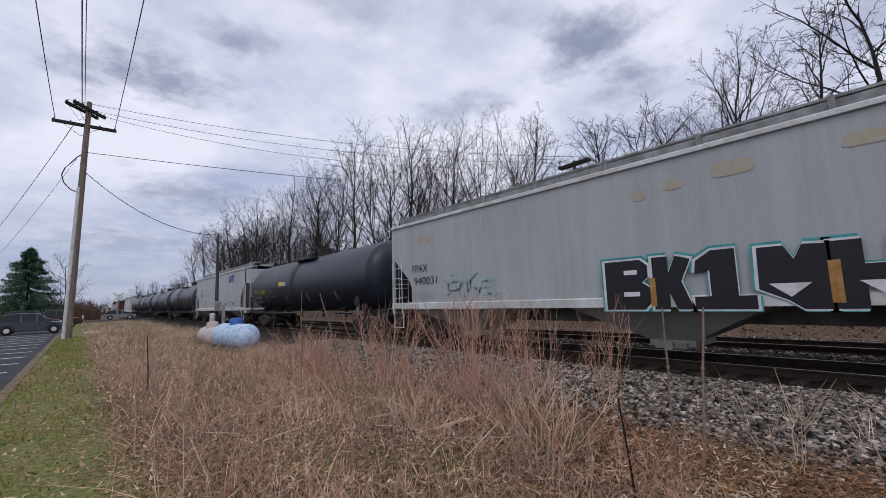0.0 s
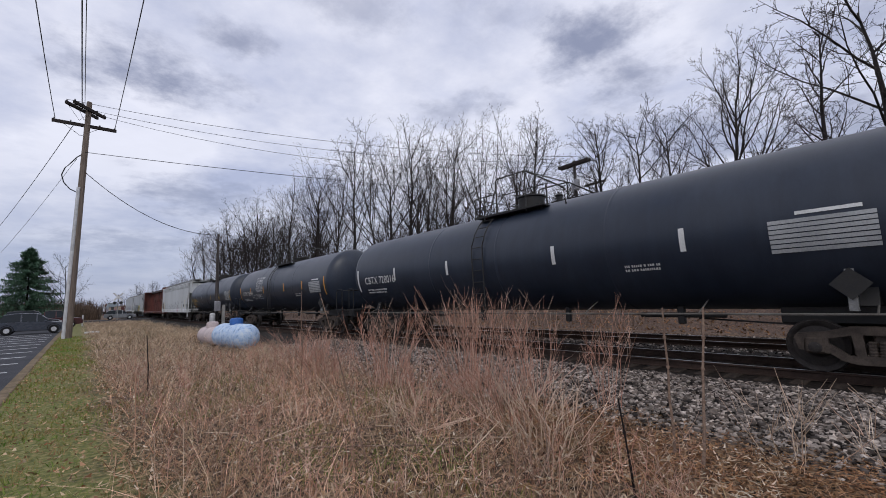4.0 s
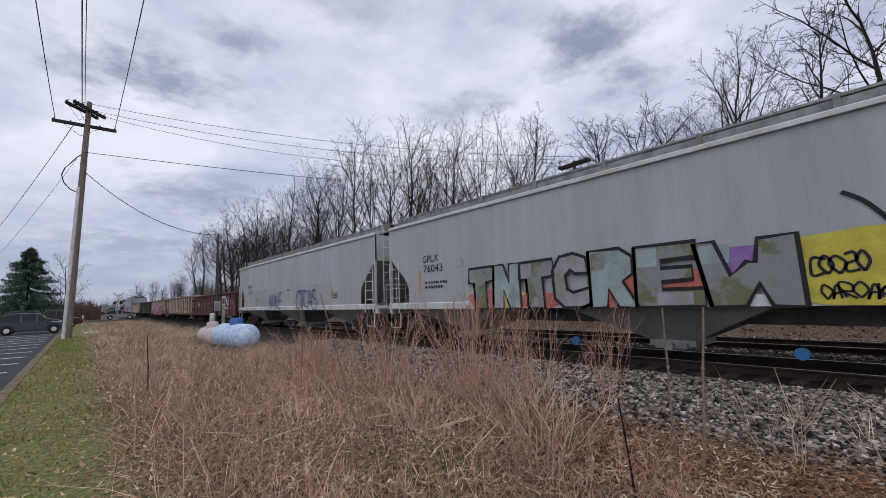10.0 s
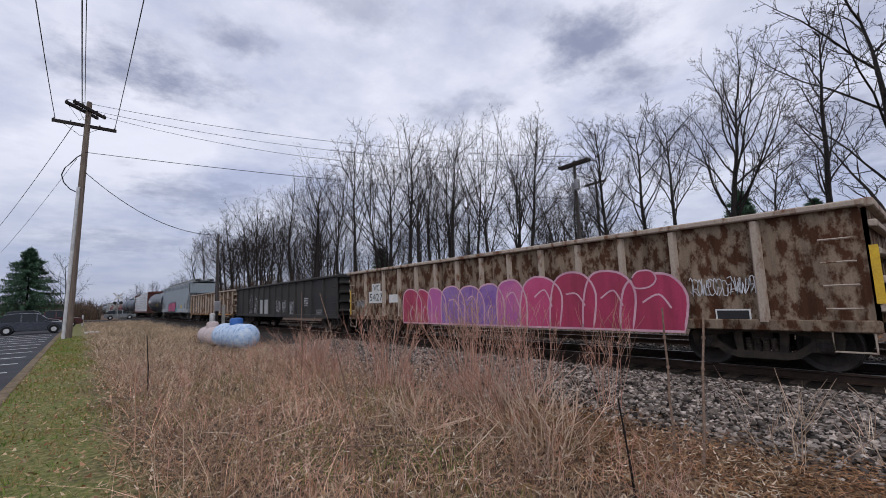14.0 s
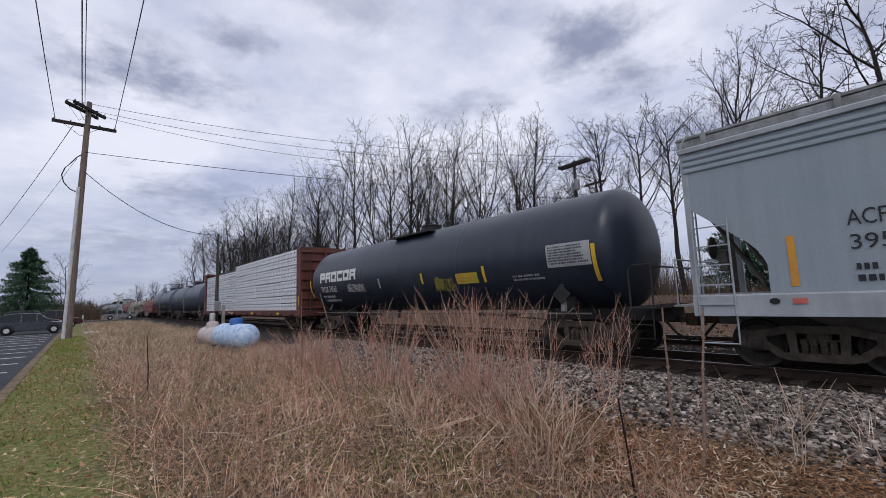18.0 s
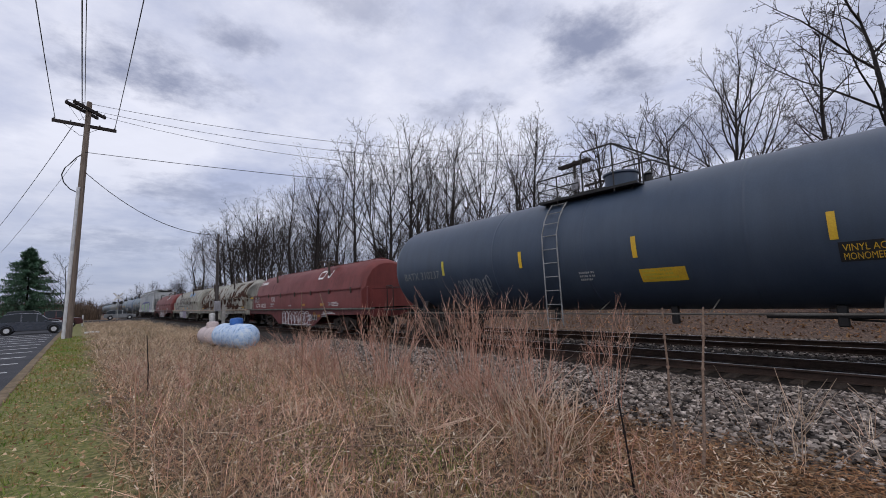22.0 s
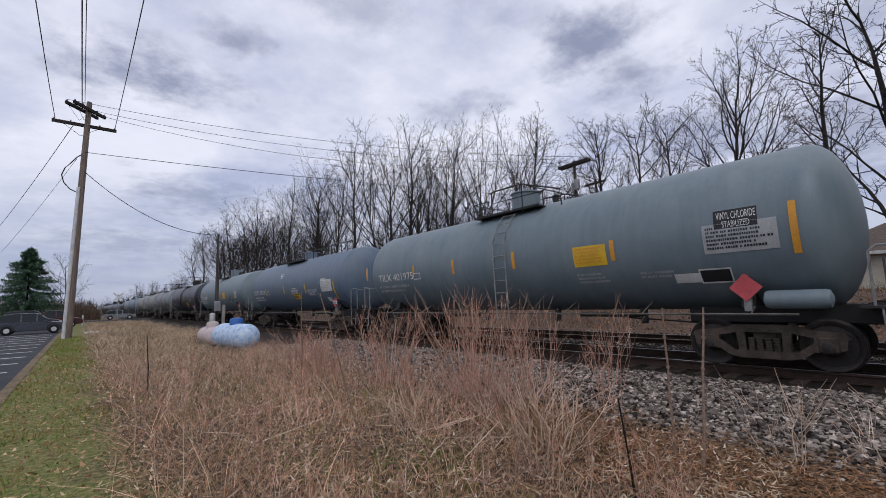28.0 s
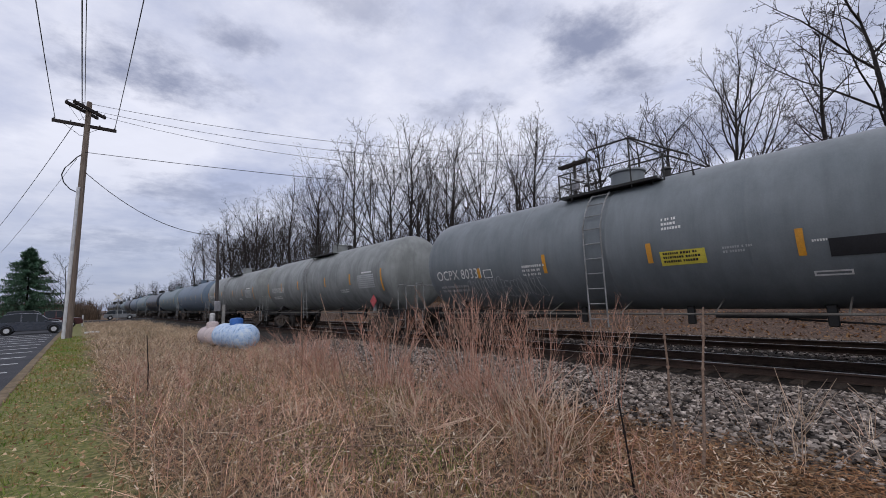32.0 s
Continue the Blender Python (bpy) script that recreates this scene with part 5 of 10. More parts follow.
def block_letter(parent, surf, kind, y0, y1, z0, z1, fill, line, thick=0.05, lift=0.02, patch=None):
    """A heavy sprayed block; patch is a second colour over part of it."""
    pts = [(y0 + (y1 - y0) * a, z0 + (z1 - z0) * b) for a, b in BLOCKS[kind]]
    outlined(parent, surf, pts, fill, line, thick, lift, "heavy block graffiti shape")
    if patch:
        w, h = y1 - y0, z1 - z0
        part("colour_break", Shape().add([(surf(b) - lift - 0.0015, a, b) for a, b in ((y0 + 0.05 * w, z0 + 0.66 * h), (y0 + 0.36 * w, z0 + 0.66 * h), (y0 + 0.38 * w, z0 + 0.95 * h), (y0 + 0.06 * w, z0 + 0.95 * h))], [(0, 1, 2, 3)]), patch, parent)


def worm_logo(parent, surf, y0, y1, z0, z1, material="white_mark"):
    """The looped two-bend company mark as one bent stroke."""
    w, h = (y1 - y0) / 2.55, z1 - z0
    path = ((1.0, 1), (0.18, 1), (0.04, 0.94), (0, 0.8), (0, 0.2), (0.04, 0.06), (0.18, 0), (1.02, 0), (1.16, 0.06), (1.2, 0.2), (1.2, 0.8), (1.25, 0.96), (1.38, 1), (1.5, 0.94), (2.22, 0.06), (2.36, 0), (2.5, 0.05), (2.55, 0.2), (2.55, 1))
    t = 0.19 * h
    pts = [(y0 + w * a, z0 + t / 2 + (h - t) * b) for a, b in path]
    part("company_logo", ribbon(Shape(), surf, pts, t), material, parent, "white looped logo shape")


def marks(car, surf, rows, seed=1):
    """Stencils, tapes, notices and tags, each at its height over the rail and its distance from the car's middle."""
    for i, (kind, *q) in enumerate(rows):
        if kind == "stripe":
            y, z0, z1, colour = q
            part("reflective_stripe", Shape().patch(surf, y - 0.055, y + 0.055, z0, z1, 0.012, 5), colour, car)
        elif kind == "text":
            body, y, width, z, size, colour = q
            letters(car, body, surf, y, z, size, colour, "lettering", width=width, lift=0.017)
        elif kind == "patch":
            y0, y1, z0, z1, colour, lab = q
            part("label_panel", Shape().patch(surf, y1, y0, z0, z1, 0.011, 4), colour, car, lab)
        elif kind == "frame":
            y0, y1, z0, z1, colour = q
            t = 0.028
            part("stencil_frame", Shape().patch(surf, y1, y0, z0, z0 + t, 0.014, 1).patch(surf, y1, y0, z1 - t, z1, 0.014, 1).patch(surf, y0 - t, y0, z0 + t, z1 - t, 0.014, 2).patch(surf, y1, y1 + t, z0 + t, z1 - t, 0.014, 2), colour, car)
        elif kind == "lines":
            y0, y1, z0, z1, n, colour = q
            size = (z1 - z0) / (1.75 * n - 0.75)
            unread_lines(car, surf, y0, z1 - size, y0 - y1, n, colour, size, seed=seed * 31 + i)
        elif kind == "notice":
            y0, y1, z0, z1, field, ink = q
            board = part("notice", Shape().patch(surf, y1, y0, z0, z1, 0.011, 5), field, car, "notice board with small print")
            n = max(2, int((z1 - z0) / 0.085))
            size = (z1 - z0) * 0.8 / (1.75 * n)
            unread_lines(board, lambda z: surf(z) - 0.004, y0 - 0.06, z1 - (z1 - z0) * 0.1 - size, (y0 - y1 - 0.12) * 0.98, n, ink, size, seed=seed * 17 + i)
        elif kind == "disc":
            y0, y1, z0, z1, colour = q
            part("round_sticker", Shape().add([(surf((z0 + z1) / 2 + (z1 - z0) / 2 * math.sin(a)) - 0.012, (y0 + y1) / 2 + (y0 - y1) / 2 * math.cos(a), (z0 + z1) / 2 + (z1 - z0) / 2 * math.sin(a)) for a in [2 * math.pi * k / 16 for k in range(16)]], [tuple(range(16))]), colour, car)
        elif kind == "scrawl":
            y0, y1, z0, z1, colour = q
            scrawl(car, surf, y0, z0, y0 - y1, z1 - z0, colour, max(5, int((y0 - y1) / (z1 - z0) * 4.6)), 0.016, seed + i)


def hopper_car(label, length, paint, number="", ribs=True, sill="sill_white", mark="dark_mark", stripe="orange_mark", art=None, hoppers=3, outlet="under_grey", rows=()):
    car = thing("covered_hopper_car", label, "hopper car", group="freight train cars")
    lb = length - 1.1
    half, hw = lb / 2, 1.56
    eave, ridge, low = 4.42, 4.72, 1.36
    cut_top, cut_low, cut_in = 3.25, 2.15, 1.25
    side = []
    for k in (1, -1):
        pts = [(k * half, eave), (k * half, cut_top), (k * (half - cut_in * 0.82), cut_low + 0.22), (k * (half - cut_in * 0.95), cut_low + 0.02), (k * (half - cut_in * 1.02), cut_low - 0.2), (k * (half - cut_in * 1.02), low)]
        side += pts if k > 0 else pts[::-1]
    for x, nm in ((-hw, "side_sheet"), (hw - 0.03, "side_sheet")):
        part(nm, Shape().prism(side, x, x + 0.03, "x"), paint, car)
    surf = lambda z: -hw
    low_sill = 1.02 if ribs else 1.20
    if not ribs:
        outlet = "hopper_dust"
    # roof
    arc = [(-hw - 0.03, eave - 0.06), (-hw - 0.03, eave + 0.02), (-1.2, eave + 0.16), (-0.7, ridge - 0.10), (0, ridge - 0.04), (0.7, ridge - 0.10), (1.2, eave + 0.16), (hw + 0.03, eave + 0.02), (hw + 0.03, eave - 0.06)]
    part("roof", Shape().prism(arc, -half, half, "y"), paint, car)
    part("roof_edge", Shape().box(-hw - 0.035, 0, eave - 0.03, 0.05, lb, 0.10, 0.01), sill, car)
    if ribs:
        for i in range(3):
            part("side_rib", Shape().prism([(-hw - 0.035, eave - 0.17 - 0.13 * i), (-hw - 0.035, eave - 0.22 - 0.13 * i), (-hw, eave - 0.25 - 0.13 * i), (-hw, eave - 0.14 - 0.13 * i)], -half + 0.05, half - 0.05, "y"), paint, car)
    # trough hatches and running board
    n = 9
    for i in range(n):
        y = -half + 1.2 + (lb - 2.4) * i / (n - 1)
        part("hatch_cover", Shape().box(0, y, ridge + 0.03, 0.62, (lb - 2.4) / n * 0.94, 0.12, 0.03), "grate", car)
    for x in (-0.72, 0.72):
        walkway = Shape().box(x, 0, ridge + 0.11, 0.46, lb + 0.5, 0.025)
        for k in (-1, 1):
            walkway.box(x + k * 0.22, 0, ridge + 0.06, 0.02, lb + 0.5, 0.24)
        for i in range(int(lb / 0.6)):
            walkway.box(x, -half + 0.3 + 0.6 * i, ridge + 0.13, 0.44, 0.05, 0.03)
        part("running_board", walkway, "grate", car)
    for i in range(10):
        y = -half + 0.3 + (lb - 0.6) * i / 9
        part("running_board_bracket", Shape().box(-0.97, y, ridge + 0.03, 0.10, 0.10, 0.30, 0.01), "grate", car)
    # side sill and underframe
    for k in (-1, 1):
        part("side_sill", Shape().prism([(k * (hw + 0.05), low_sill), (k * (hw + 0.05), 1.40), (k * (hw - 0.02), 1.44), (k * (hw - 0.12), 1.40), (k * (hw - 0.12), low_sill)][::k], -half, half, "y"), sill, car)
    part("centre_sill", Shape().box(0, 0, 0.98, 0.5, lb, 0.4), "under_grey", car)
    for k in (-1, 1):
        slope = Shape().add([(-hw + 0.02, k * half, cut_top + 0.1), (hw - 0.02, k * half, cut_top + 0.1), (hw - 0.02, k * (half - 2.6), 1.36), (-hw + 0.02, k * (half - 2.6), 1.36), (-hw + 0.02, k * (half - 0.06), cut_top + 0.1), (hw - 0.02, k * (half - 0.06), cut_top + 0.1), (hw - 0.02, k * (half - 2.7), 1.36), (-hw + 0.02, k * (half - 2.7), 1.36)], [(0, 1, 2, 3), (7, 6, 5, 4), (0, 4, 5, 1), (3, 2, 6, 7), (0, 3, 7, 4), (1, 5, 6, 2)])
        part("slope_sheet", slope, paint, car)
        part("end_sheet", Shape().prism([(-hw + 0.02, cut_top), (-hw + 0.02, eave - 0.08), (-0.7, ridge - 0.14), (0.7, ridge - 0.14), (hw - 0.02, eave - 0.08), (hw - 0.02, cut_top)], k * half - k * 0.04, k * half, "y"), paint, car)
        part("end_platform", Shape().box(0, k * (half - 0.5), 1.42, 2 * hw, 1.0, 0.04).box(0, k * (half + 0.22), 1.22, 2.9, 0.42, 0.04), "grate", car)
        part("end_sill", Shape().box(0, k * (half - 0.05), 1.18, 2 * hw, 0.14, 0.34, 0.02), sill, car)
        for x in (-hw + 0.04, hw - 0.04):
            part("corner_post", Shape().box(x, k * (half - 0.06), (1.36 + eave) / 2, 0.09, 0.12, eave - 1.40, 0.01), sill if ribs else paint, car)
        for x in (-0.75, 0.75):
            part("end_brace", Shape().tube([(x, k * (half - 0.1), cut_top), (x * 0.8, k * (half - 1.1), 1.44)], 0.045, 4), "under_grey", car)
        lad = ladder_shape([(-hw - 0.07, k * (half - 0.42), 1.05), (-hw - 0.07, k * (half - 0.42), 2.9 if ribs else 3.0)], 0.62, 0.38)
        part("side_ladder", lad, sill, car)
        s = Shape()
        for x in (-1.2, -0.75):
            s.tube([(x, k * (half + 0.08), 1.1), (x, k * (half + 0.08), eave + 0.25), (x, k * half - k * 0.1, ridge + 0.2)], 0.02, 5)
        for i in range(10):
            s.tube([(-1.2, k * (half + 0.08), 1.3 + 0.36 * i), (-0.75, k * (half + 0.08), 1.3 + 0.36 * i)], 0.014, 5)
        part("end_ladder", s, sill, car)
        s = Shape().tube([(-hw, k * (half - 0.1), 1.05), (-hw - 0.02, k * (half - 0.1), 0.5), (-hw - 0.02, k * (half - 0.72), 0.5), (-hw, k * (half - 0.72), 1.05)], 0.022, 5)
        part("sill_step", s, sill, car)
        part("end_handrail", Shape().tube([(-1.3, k * (half + 0.4), 1.24), (-1.3, k * (half + 0.4), 2.2), (1.3, k * (half + 0.4), 2.2), (1.3, k * (half + 0.4), 1.24)], 0.02, 5), sill, car)
        part("brake_box" if k < 0 else "junction_box", Shape().box(0.5, k * (half - 0.05), 2.2, 0.35, 0.2, 0.5, 0.03), "under_grey", car)
    part("hand_brake_wheel", Shape().lathe([(0, 0.25), (0.03, 0.28), (0.06, 0.25)], 16, "y", (0.35, half + 0.12, 2.5)), "under_grey", car)
    for i in range(hoppers):
        y = (i - (hoppers - 1) / 2) * (lb - 6.6) / max(1, hoppers - 1)
        w0, w1 = (lb - 6.0) / hoppers * 0.48, 0.5
        f = Shape()
        ring = [(-1, -1), (1, -1), (1, 1), (-1, 1)]
        f.add([(1.48 * a, y + w0 * b, 1.26) for a, b in ring] + [(0.62 * a, y + w1 * b, 0.42) for a, b in ring] + [(0.62 * a, y + w1 * b, 0.28) for a, b in ring], [(3, 2, 1, 0), (8, 9, 10, 11)] + [(j + 4 * q, (j + 1) % 4 + 4 * q, (j + 1) % 4 + 4 * q + 4, j + 4 * q + 4) for q in (0, 1) for j in range(4)])
        part("discharge_hopper", f, outlet, car)
        part("outlet_gate", Shape().box(0, y, 0.30, 1.5, 0.7, 0.14, 0.02).lathe([(-0.86, 0.10), (-0.75, 0.11), (-0.74, 0.04)], 10, "x", (0, y, 0.3)), outlet, car)
    # lettering
    marks(car, surf, rows, int(length * 10))
    for f in () if rows else (0.44, 0.20, -0.02, -0.22, -0.40):
        tall = 0.62 if abs(f) > 0.39 else 0.34
        part("reflective_stripe", Shape().patch(surf, f * lb - 0.05, f * lb + 0.05, 1.50, 1.50 + tall, 0.012, 1), stripe, car)
    if number and not rows:
        a, b = number.split()
        letters(car, a, surf, half - 1.6, 2.42, 0.20, mark, "reporting_mark", width=0.17 * len(a))
        letters(car, b, surf, half - 1.75, 2.10, 0.20, mark, "car_number", width=0.17 * len(b))
    if art:
        art(car, surf, half)
    add_truck(car, half - 1.75), add_truck(car, -half + 1.75)
    add_couplers(car, length)
    return car


def gondola_car(label, length, paint, chord, pitch=1.13, ends=(7.1, 8.6), art=None, rib_paint=None, top=2.80, phase=0.0):
    car = thing("gondola_car", label, "gondola car", group="freight train cars")
    lb = length - 1.1
    half, hw, low = lb / 2, 1.50, 0.92
    surf = lambda z: -hw
    for x in (-hw, hw - 0.04):
        part("side_panel", Shape().box(x + 0.02, 0, (top + low) / 2, 0.04, lb, top - low), paint, car)
    for k in (-1, 1):
        part("top_chord", Shape().box(k * (hw + 0.02), 0, top + 0.04, 0.22, lb, 0.11, 0.022), chord, car)
        part("side_sill", Shape().box(k * (hw - 0.02), 0, low - 0.06, 0.14, lb, 0.20, 0.02), paint, car)
        end = Shape().box(0, k * (half - 0.03), (top + low) / 2, 2 * hw, 0.06, top - low)
        part("end_wall", end, paint, car)
        for z in (1.15, 1.6, 2.05, 2.5):
            part("end_rib", Shape().box(0, k * (half + 0.05), z, 2 * hw, 0.12, 0.12, 0.02), rib_paint or paint, car)
        part("end_chord", Shape().box(0, k * (half + 0.01), top + 0.03, 2 * hw + 0.2, 0.2, 0.14, 0.02), chord, car)
        s = Shape()
        for i in range(4):
            s.tube([(-hw - 0.10, k * (half - 0.62), 1.15 + 0.38 * i), (-hw - 0.10, k * (half - 0.18), 1.15 + 0.38 * i)], 0.016, 5)
        tagged(part("side_grab_iron", s, chord, car), kind="stuff")
        part("sill_step", Shape().tube([(-hw, k * (half - 0.1), 0.85), (-hw - 0.02, k * (half - 0.1), 0.45), (-hw - 0.02, k * (half - 0.6), 0.45), (-hw, k * (half - 0.6), 0.85)], 0.02, 5), chord, car)
    inner = int((ends[0] - 0.5 * pitch) / pitch)
    for y in [pitch * (i + phase) for i in range(-inner, inner + 1)] + [e * k for e in ends for k in (-1, 1) if e < half - 0.05]:
        for k in (-1, 1):
            part("side_rib", Shape().prism([(k * hw, y - 0.085), (k * (hw + 0.085), y - 0.05), (k * (hw + 0.085), y + 0.05), (k * hw, y + 0.085)][::k], low, top - 0.04, "z"), rib_paint or paint, car)
    part("floor", Shape().box(0, 0, 0.98, 2 * hw - 0.1, lb - 0.1, 0.1), "under_grey", car)
    part("centre_sill", Shape().box(0, 0, 0.82, 0.5, lb, 0.3), "truck", car)
    for y in (-0.2, -0.07, 0.07, 0.2):
        part("cross_bearer", Shape().box(0, y * lb, 0.82, 2.7, 0.14, 0.2), "truck", car)
    if art:
        art(car, surf, half)
    add_truck(car, half - 1.7), add_truck(car, -half + 1.7)
    add_couplers(car, length)
    return car


def centre_beam_car(label, length, loaded=False):
    car = thing("centre_beam_flatcar", label, "flatcar", group="freight train cars")
    lb = length - 1.0
    half, hw, deck, top, brow = lb / 2, 1.48, 1.12, 4.84, 4.68
    red = "red_brown"
    part("deck", Shape().box(0, 0, deck - 0.05, 2 * hw - 0.1, lb, 0.10), red, car)
    for k in (-1, 1):
        part("side_sill", Shape().prism([(k * hw, 0.80), (k * (hw + 0.06), 0.84), (k * (hw + 0.06), 1.14), (k * hw, 1.18), (k * (hw - 0.14), 1.18), (k * (hw - 0.14), 0.80)][::k], -half, half, "y"), red, car)
        y = k * (half - 0.32)
        bulk = Shape().box(0, y + k * 0.28, (deck + brow + 0.12) / 2, 2 * hw, 0.05, brow + 0.12 - deck)
        part("bulkhead_plate", bulk, red, car)
        for x in (-hw + 0.04, hw - 0.04):
            part("bulkhead_post", Shape().box(x, y, (0.8 + brow) / 2, 0.10, 0.62, brow - 0.66, 0.015), red, car)
        for z in (1.3, 1.85, 2.4, 2.95, 3.5, 4.05, 4.55):
            part("bulkhead_rib", Shape().box(0, y - k * 0.02 + k * 0.36, z, 2 * hw - 0.1, 0.12, 0.13, 0.02), red, car)
        part("bulkhead_stiffener", Shape().box(0, y + k * 0.36, (deck + brow) / 2, 0.16, 0.16, brow - deck), red, car)
        part("bulkhead_cap", Shape().prism([(-hw, brow), (-hw + 0.12, brow + 0.14), (hw - 0.12, brow + 0.14), (hw, brow)], y - 0.3, y + 0.34, "y"), red, car)
        part("end_ladder", ladder_shape([(-0.95, y + k * 0.46, 1.2), (-0.95, y + k * 0.46, 4.4)], 0.02, 0.4).tube([(-1.15, y + k * 0.46, 1.2), (-1.15, y + k * 0.46, 4.4)], 0.02, 5), red, car)
        part("end_sill", Shape().box(0, k * (half + 0.05), 1.0, 2 * hw, 0.2, 0.36, 0.02), red, car)
        part("bulkhead_stripe", Shape().patch(lambda z: -hw - 0.012, y - 0.05, y + 0.05, 1.4, 2.0, 0.004, 1), "yellow_mark", car)
    # the centre truss
    part("top_chord", Shape().box(0, 0, top - 0.13, 0.66, lb - 0.6, 0.32, 0.03), "chord_dark", car, "dark grimy top chord")
    bay = 1.29
    for i in range(-9, 8):
        y = 0.85 + bay * i
        if abs(y) > half - 0.8:
            continue
        wide = 0.20 if i % 2 else 0.14
        part("truss_post", Shape().prism([(-0.09, y - wide / 2), (0.09, y - wide / 2), (0.12, y), (0.09, y + wide / 2), (-0.09, y + wide / 2), (-0.12, y)], deck, top - 0.15, "z"), red, car)
        if i % 2:
            part("post_gusset", Shape().prism([(y - 0.42, top - 0.16), (y + 0.42, top - 0.16), (y + 0.14, top - 0.62), (y - 0.14, top - 0.62)], -0.05, 0.05, "x"), red, car)
            end = y + (2 if y > 0 else -2) * bay
            if abs(end) < half - 0.5:
                part("truss_diagonal", Shape().prism([(y - 0.08, top - 0.4), (y + 0.08, top - 0.4), (end + 0.08, deck + 0.02), (end - 0.08, deck + 0.02)], -0.08, 0.08, "x"), red, car)
    for i in range(14):
        y = -half + 1.2 + (lb - 2.4) * i / 13
        part("winch", Shape().box(-hw - 0.10, y, 0.93, 0.12, 0.28, 0.14, 0.03), "black_iron" if i % 3 else red, car)
    for y in (6.97, 1.67, -3.63, -8.93) if loaded else (7.5, 2.2, -3.1, -8.4):
        part("sill_stripe", Shape().patch(lambda z: -hw - 0.06, y - 0.26, y + 0.26, 0.92, 1.04, 0.006, 1), "yellow_mark" if loaded else "orange_mark", car)
    part("centre_sill", Shape().box(0, 0, 0.82, 0.6, lb, 0.32), "truck", car)
    if loaded:
        letters(car, "AOK", lambda z: -hw - 0.06, 7.93, 0.90, 0.17, "white_mark", "reporting_mark", width=0.5)
        letters(car, "300", lambda z: -hw - 0.06, 6.66, 0.90, 0.17, "white_mark", "car_number", width=0.46)
        letters(car, "473", lambda z: -hw - 0.06, 5.82, 0.90, 0.17, "white_mark", "car_number", width=0.42)
        unread_lines(car, lambda z: -hw - 0.06, half - 9.6, 1.0, 1.2, 2, "white_mark", 0.05)
        cols = 9
        bl = (lb - 1.6) / cols
        m = 6
        kinds = {}
        for tall, bh in ((False, 0.405), (True, 0.452)):
            bundle = Shape().box(0, 0, 0, 1.10, bl - 0.03, bh - 0.028, 0.035).mesh("bundle", MAT["wrap"])
            oval, inner = Shape(), Shape()
            n = m - 1 if tall else m
            for i in range(n):
                c = -bl / 2 + bl * (i + 0.5) / n
                oval.add([(-0.557, c + 0.105 * math.cos(a), 0.05 + 0.055 * math.sin(a)) for a in [2 * math.pi * k / 14 for k in range(14)]], [tuple(range(14))])
                inner.box(-0.559, c, 0.05, 0.004, 0.11, 0.013)
                oval.box(-0.556, c + 0.08, -0.10, 0.004, 0.14, 0.012)
            seam = Shape().box(-0.556, 0, 0, 0.004, 0.012, bh - 0.04)
            kinds[tall] = (bh, bundle, oval.mesh("printed_ovals", MAT["dark_mark"]), inner.mesh("oval_lettering", MAT["wrap"]), seam.mesh("wrap_seam", MAT["pale_mark"]))
        for c in range(cols):
            y = half - 0.8 - bl * (c + 0.5)
            bh, bundle, ovals, inners, seam = kinds[c > 3]
            for r in range(8):
                b = part("lumber_pack", bundle, None, car, "white plastic wrapped lumber bundle", at=(-0.88 + random.uniform(-0.02, 0.02), y + random.uniform(-0.03, 0.03), deck + 0.02 + bh * (r + 0.5)))
                b.rotation_euler = (0, random.uniform(-0.012, 0.012), random.uniform(-0.004, 0.004))
                tagged(part("printed_oval", ovals, None, b), kind="stuff")
                tagged(part("oval_lettering", inners, None, b), kind="stuff")
                part("wrap_seam", seam, None, b)
                part("far_bundle", bundle, None, car, at=(0.88, y, deck + 0.02 + bh * (r + 0.5)))
    else:
        part("white_notice", Shape().patch(lambda z: -hw - 0.06, -0.3, 0.3, 0.86, 1.1, 0.008, 1), "white_mark", car)
    add_truck(car, half - 2.4), add_truck(car, -half + 2.4)
    add_couplers(car, length)
    return car


COIL_TRUCK = 3.4


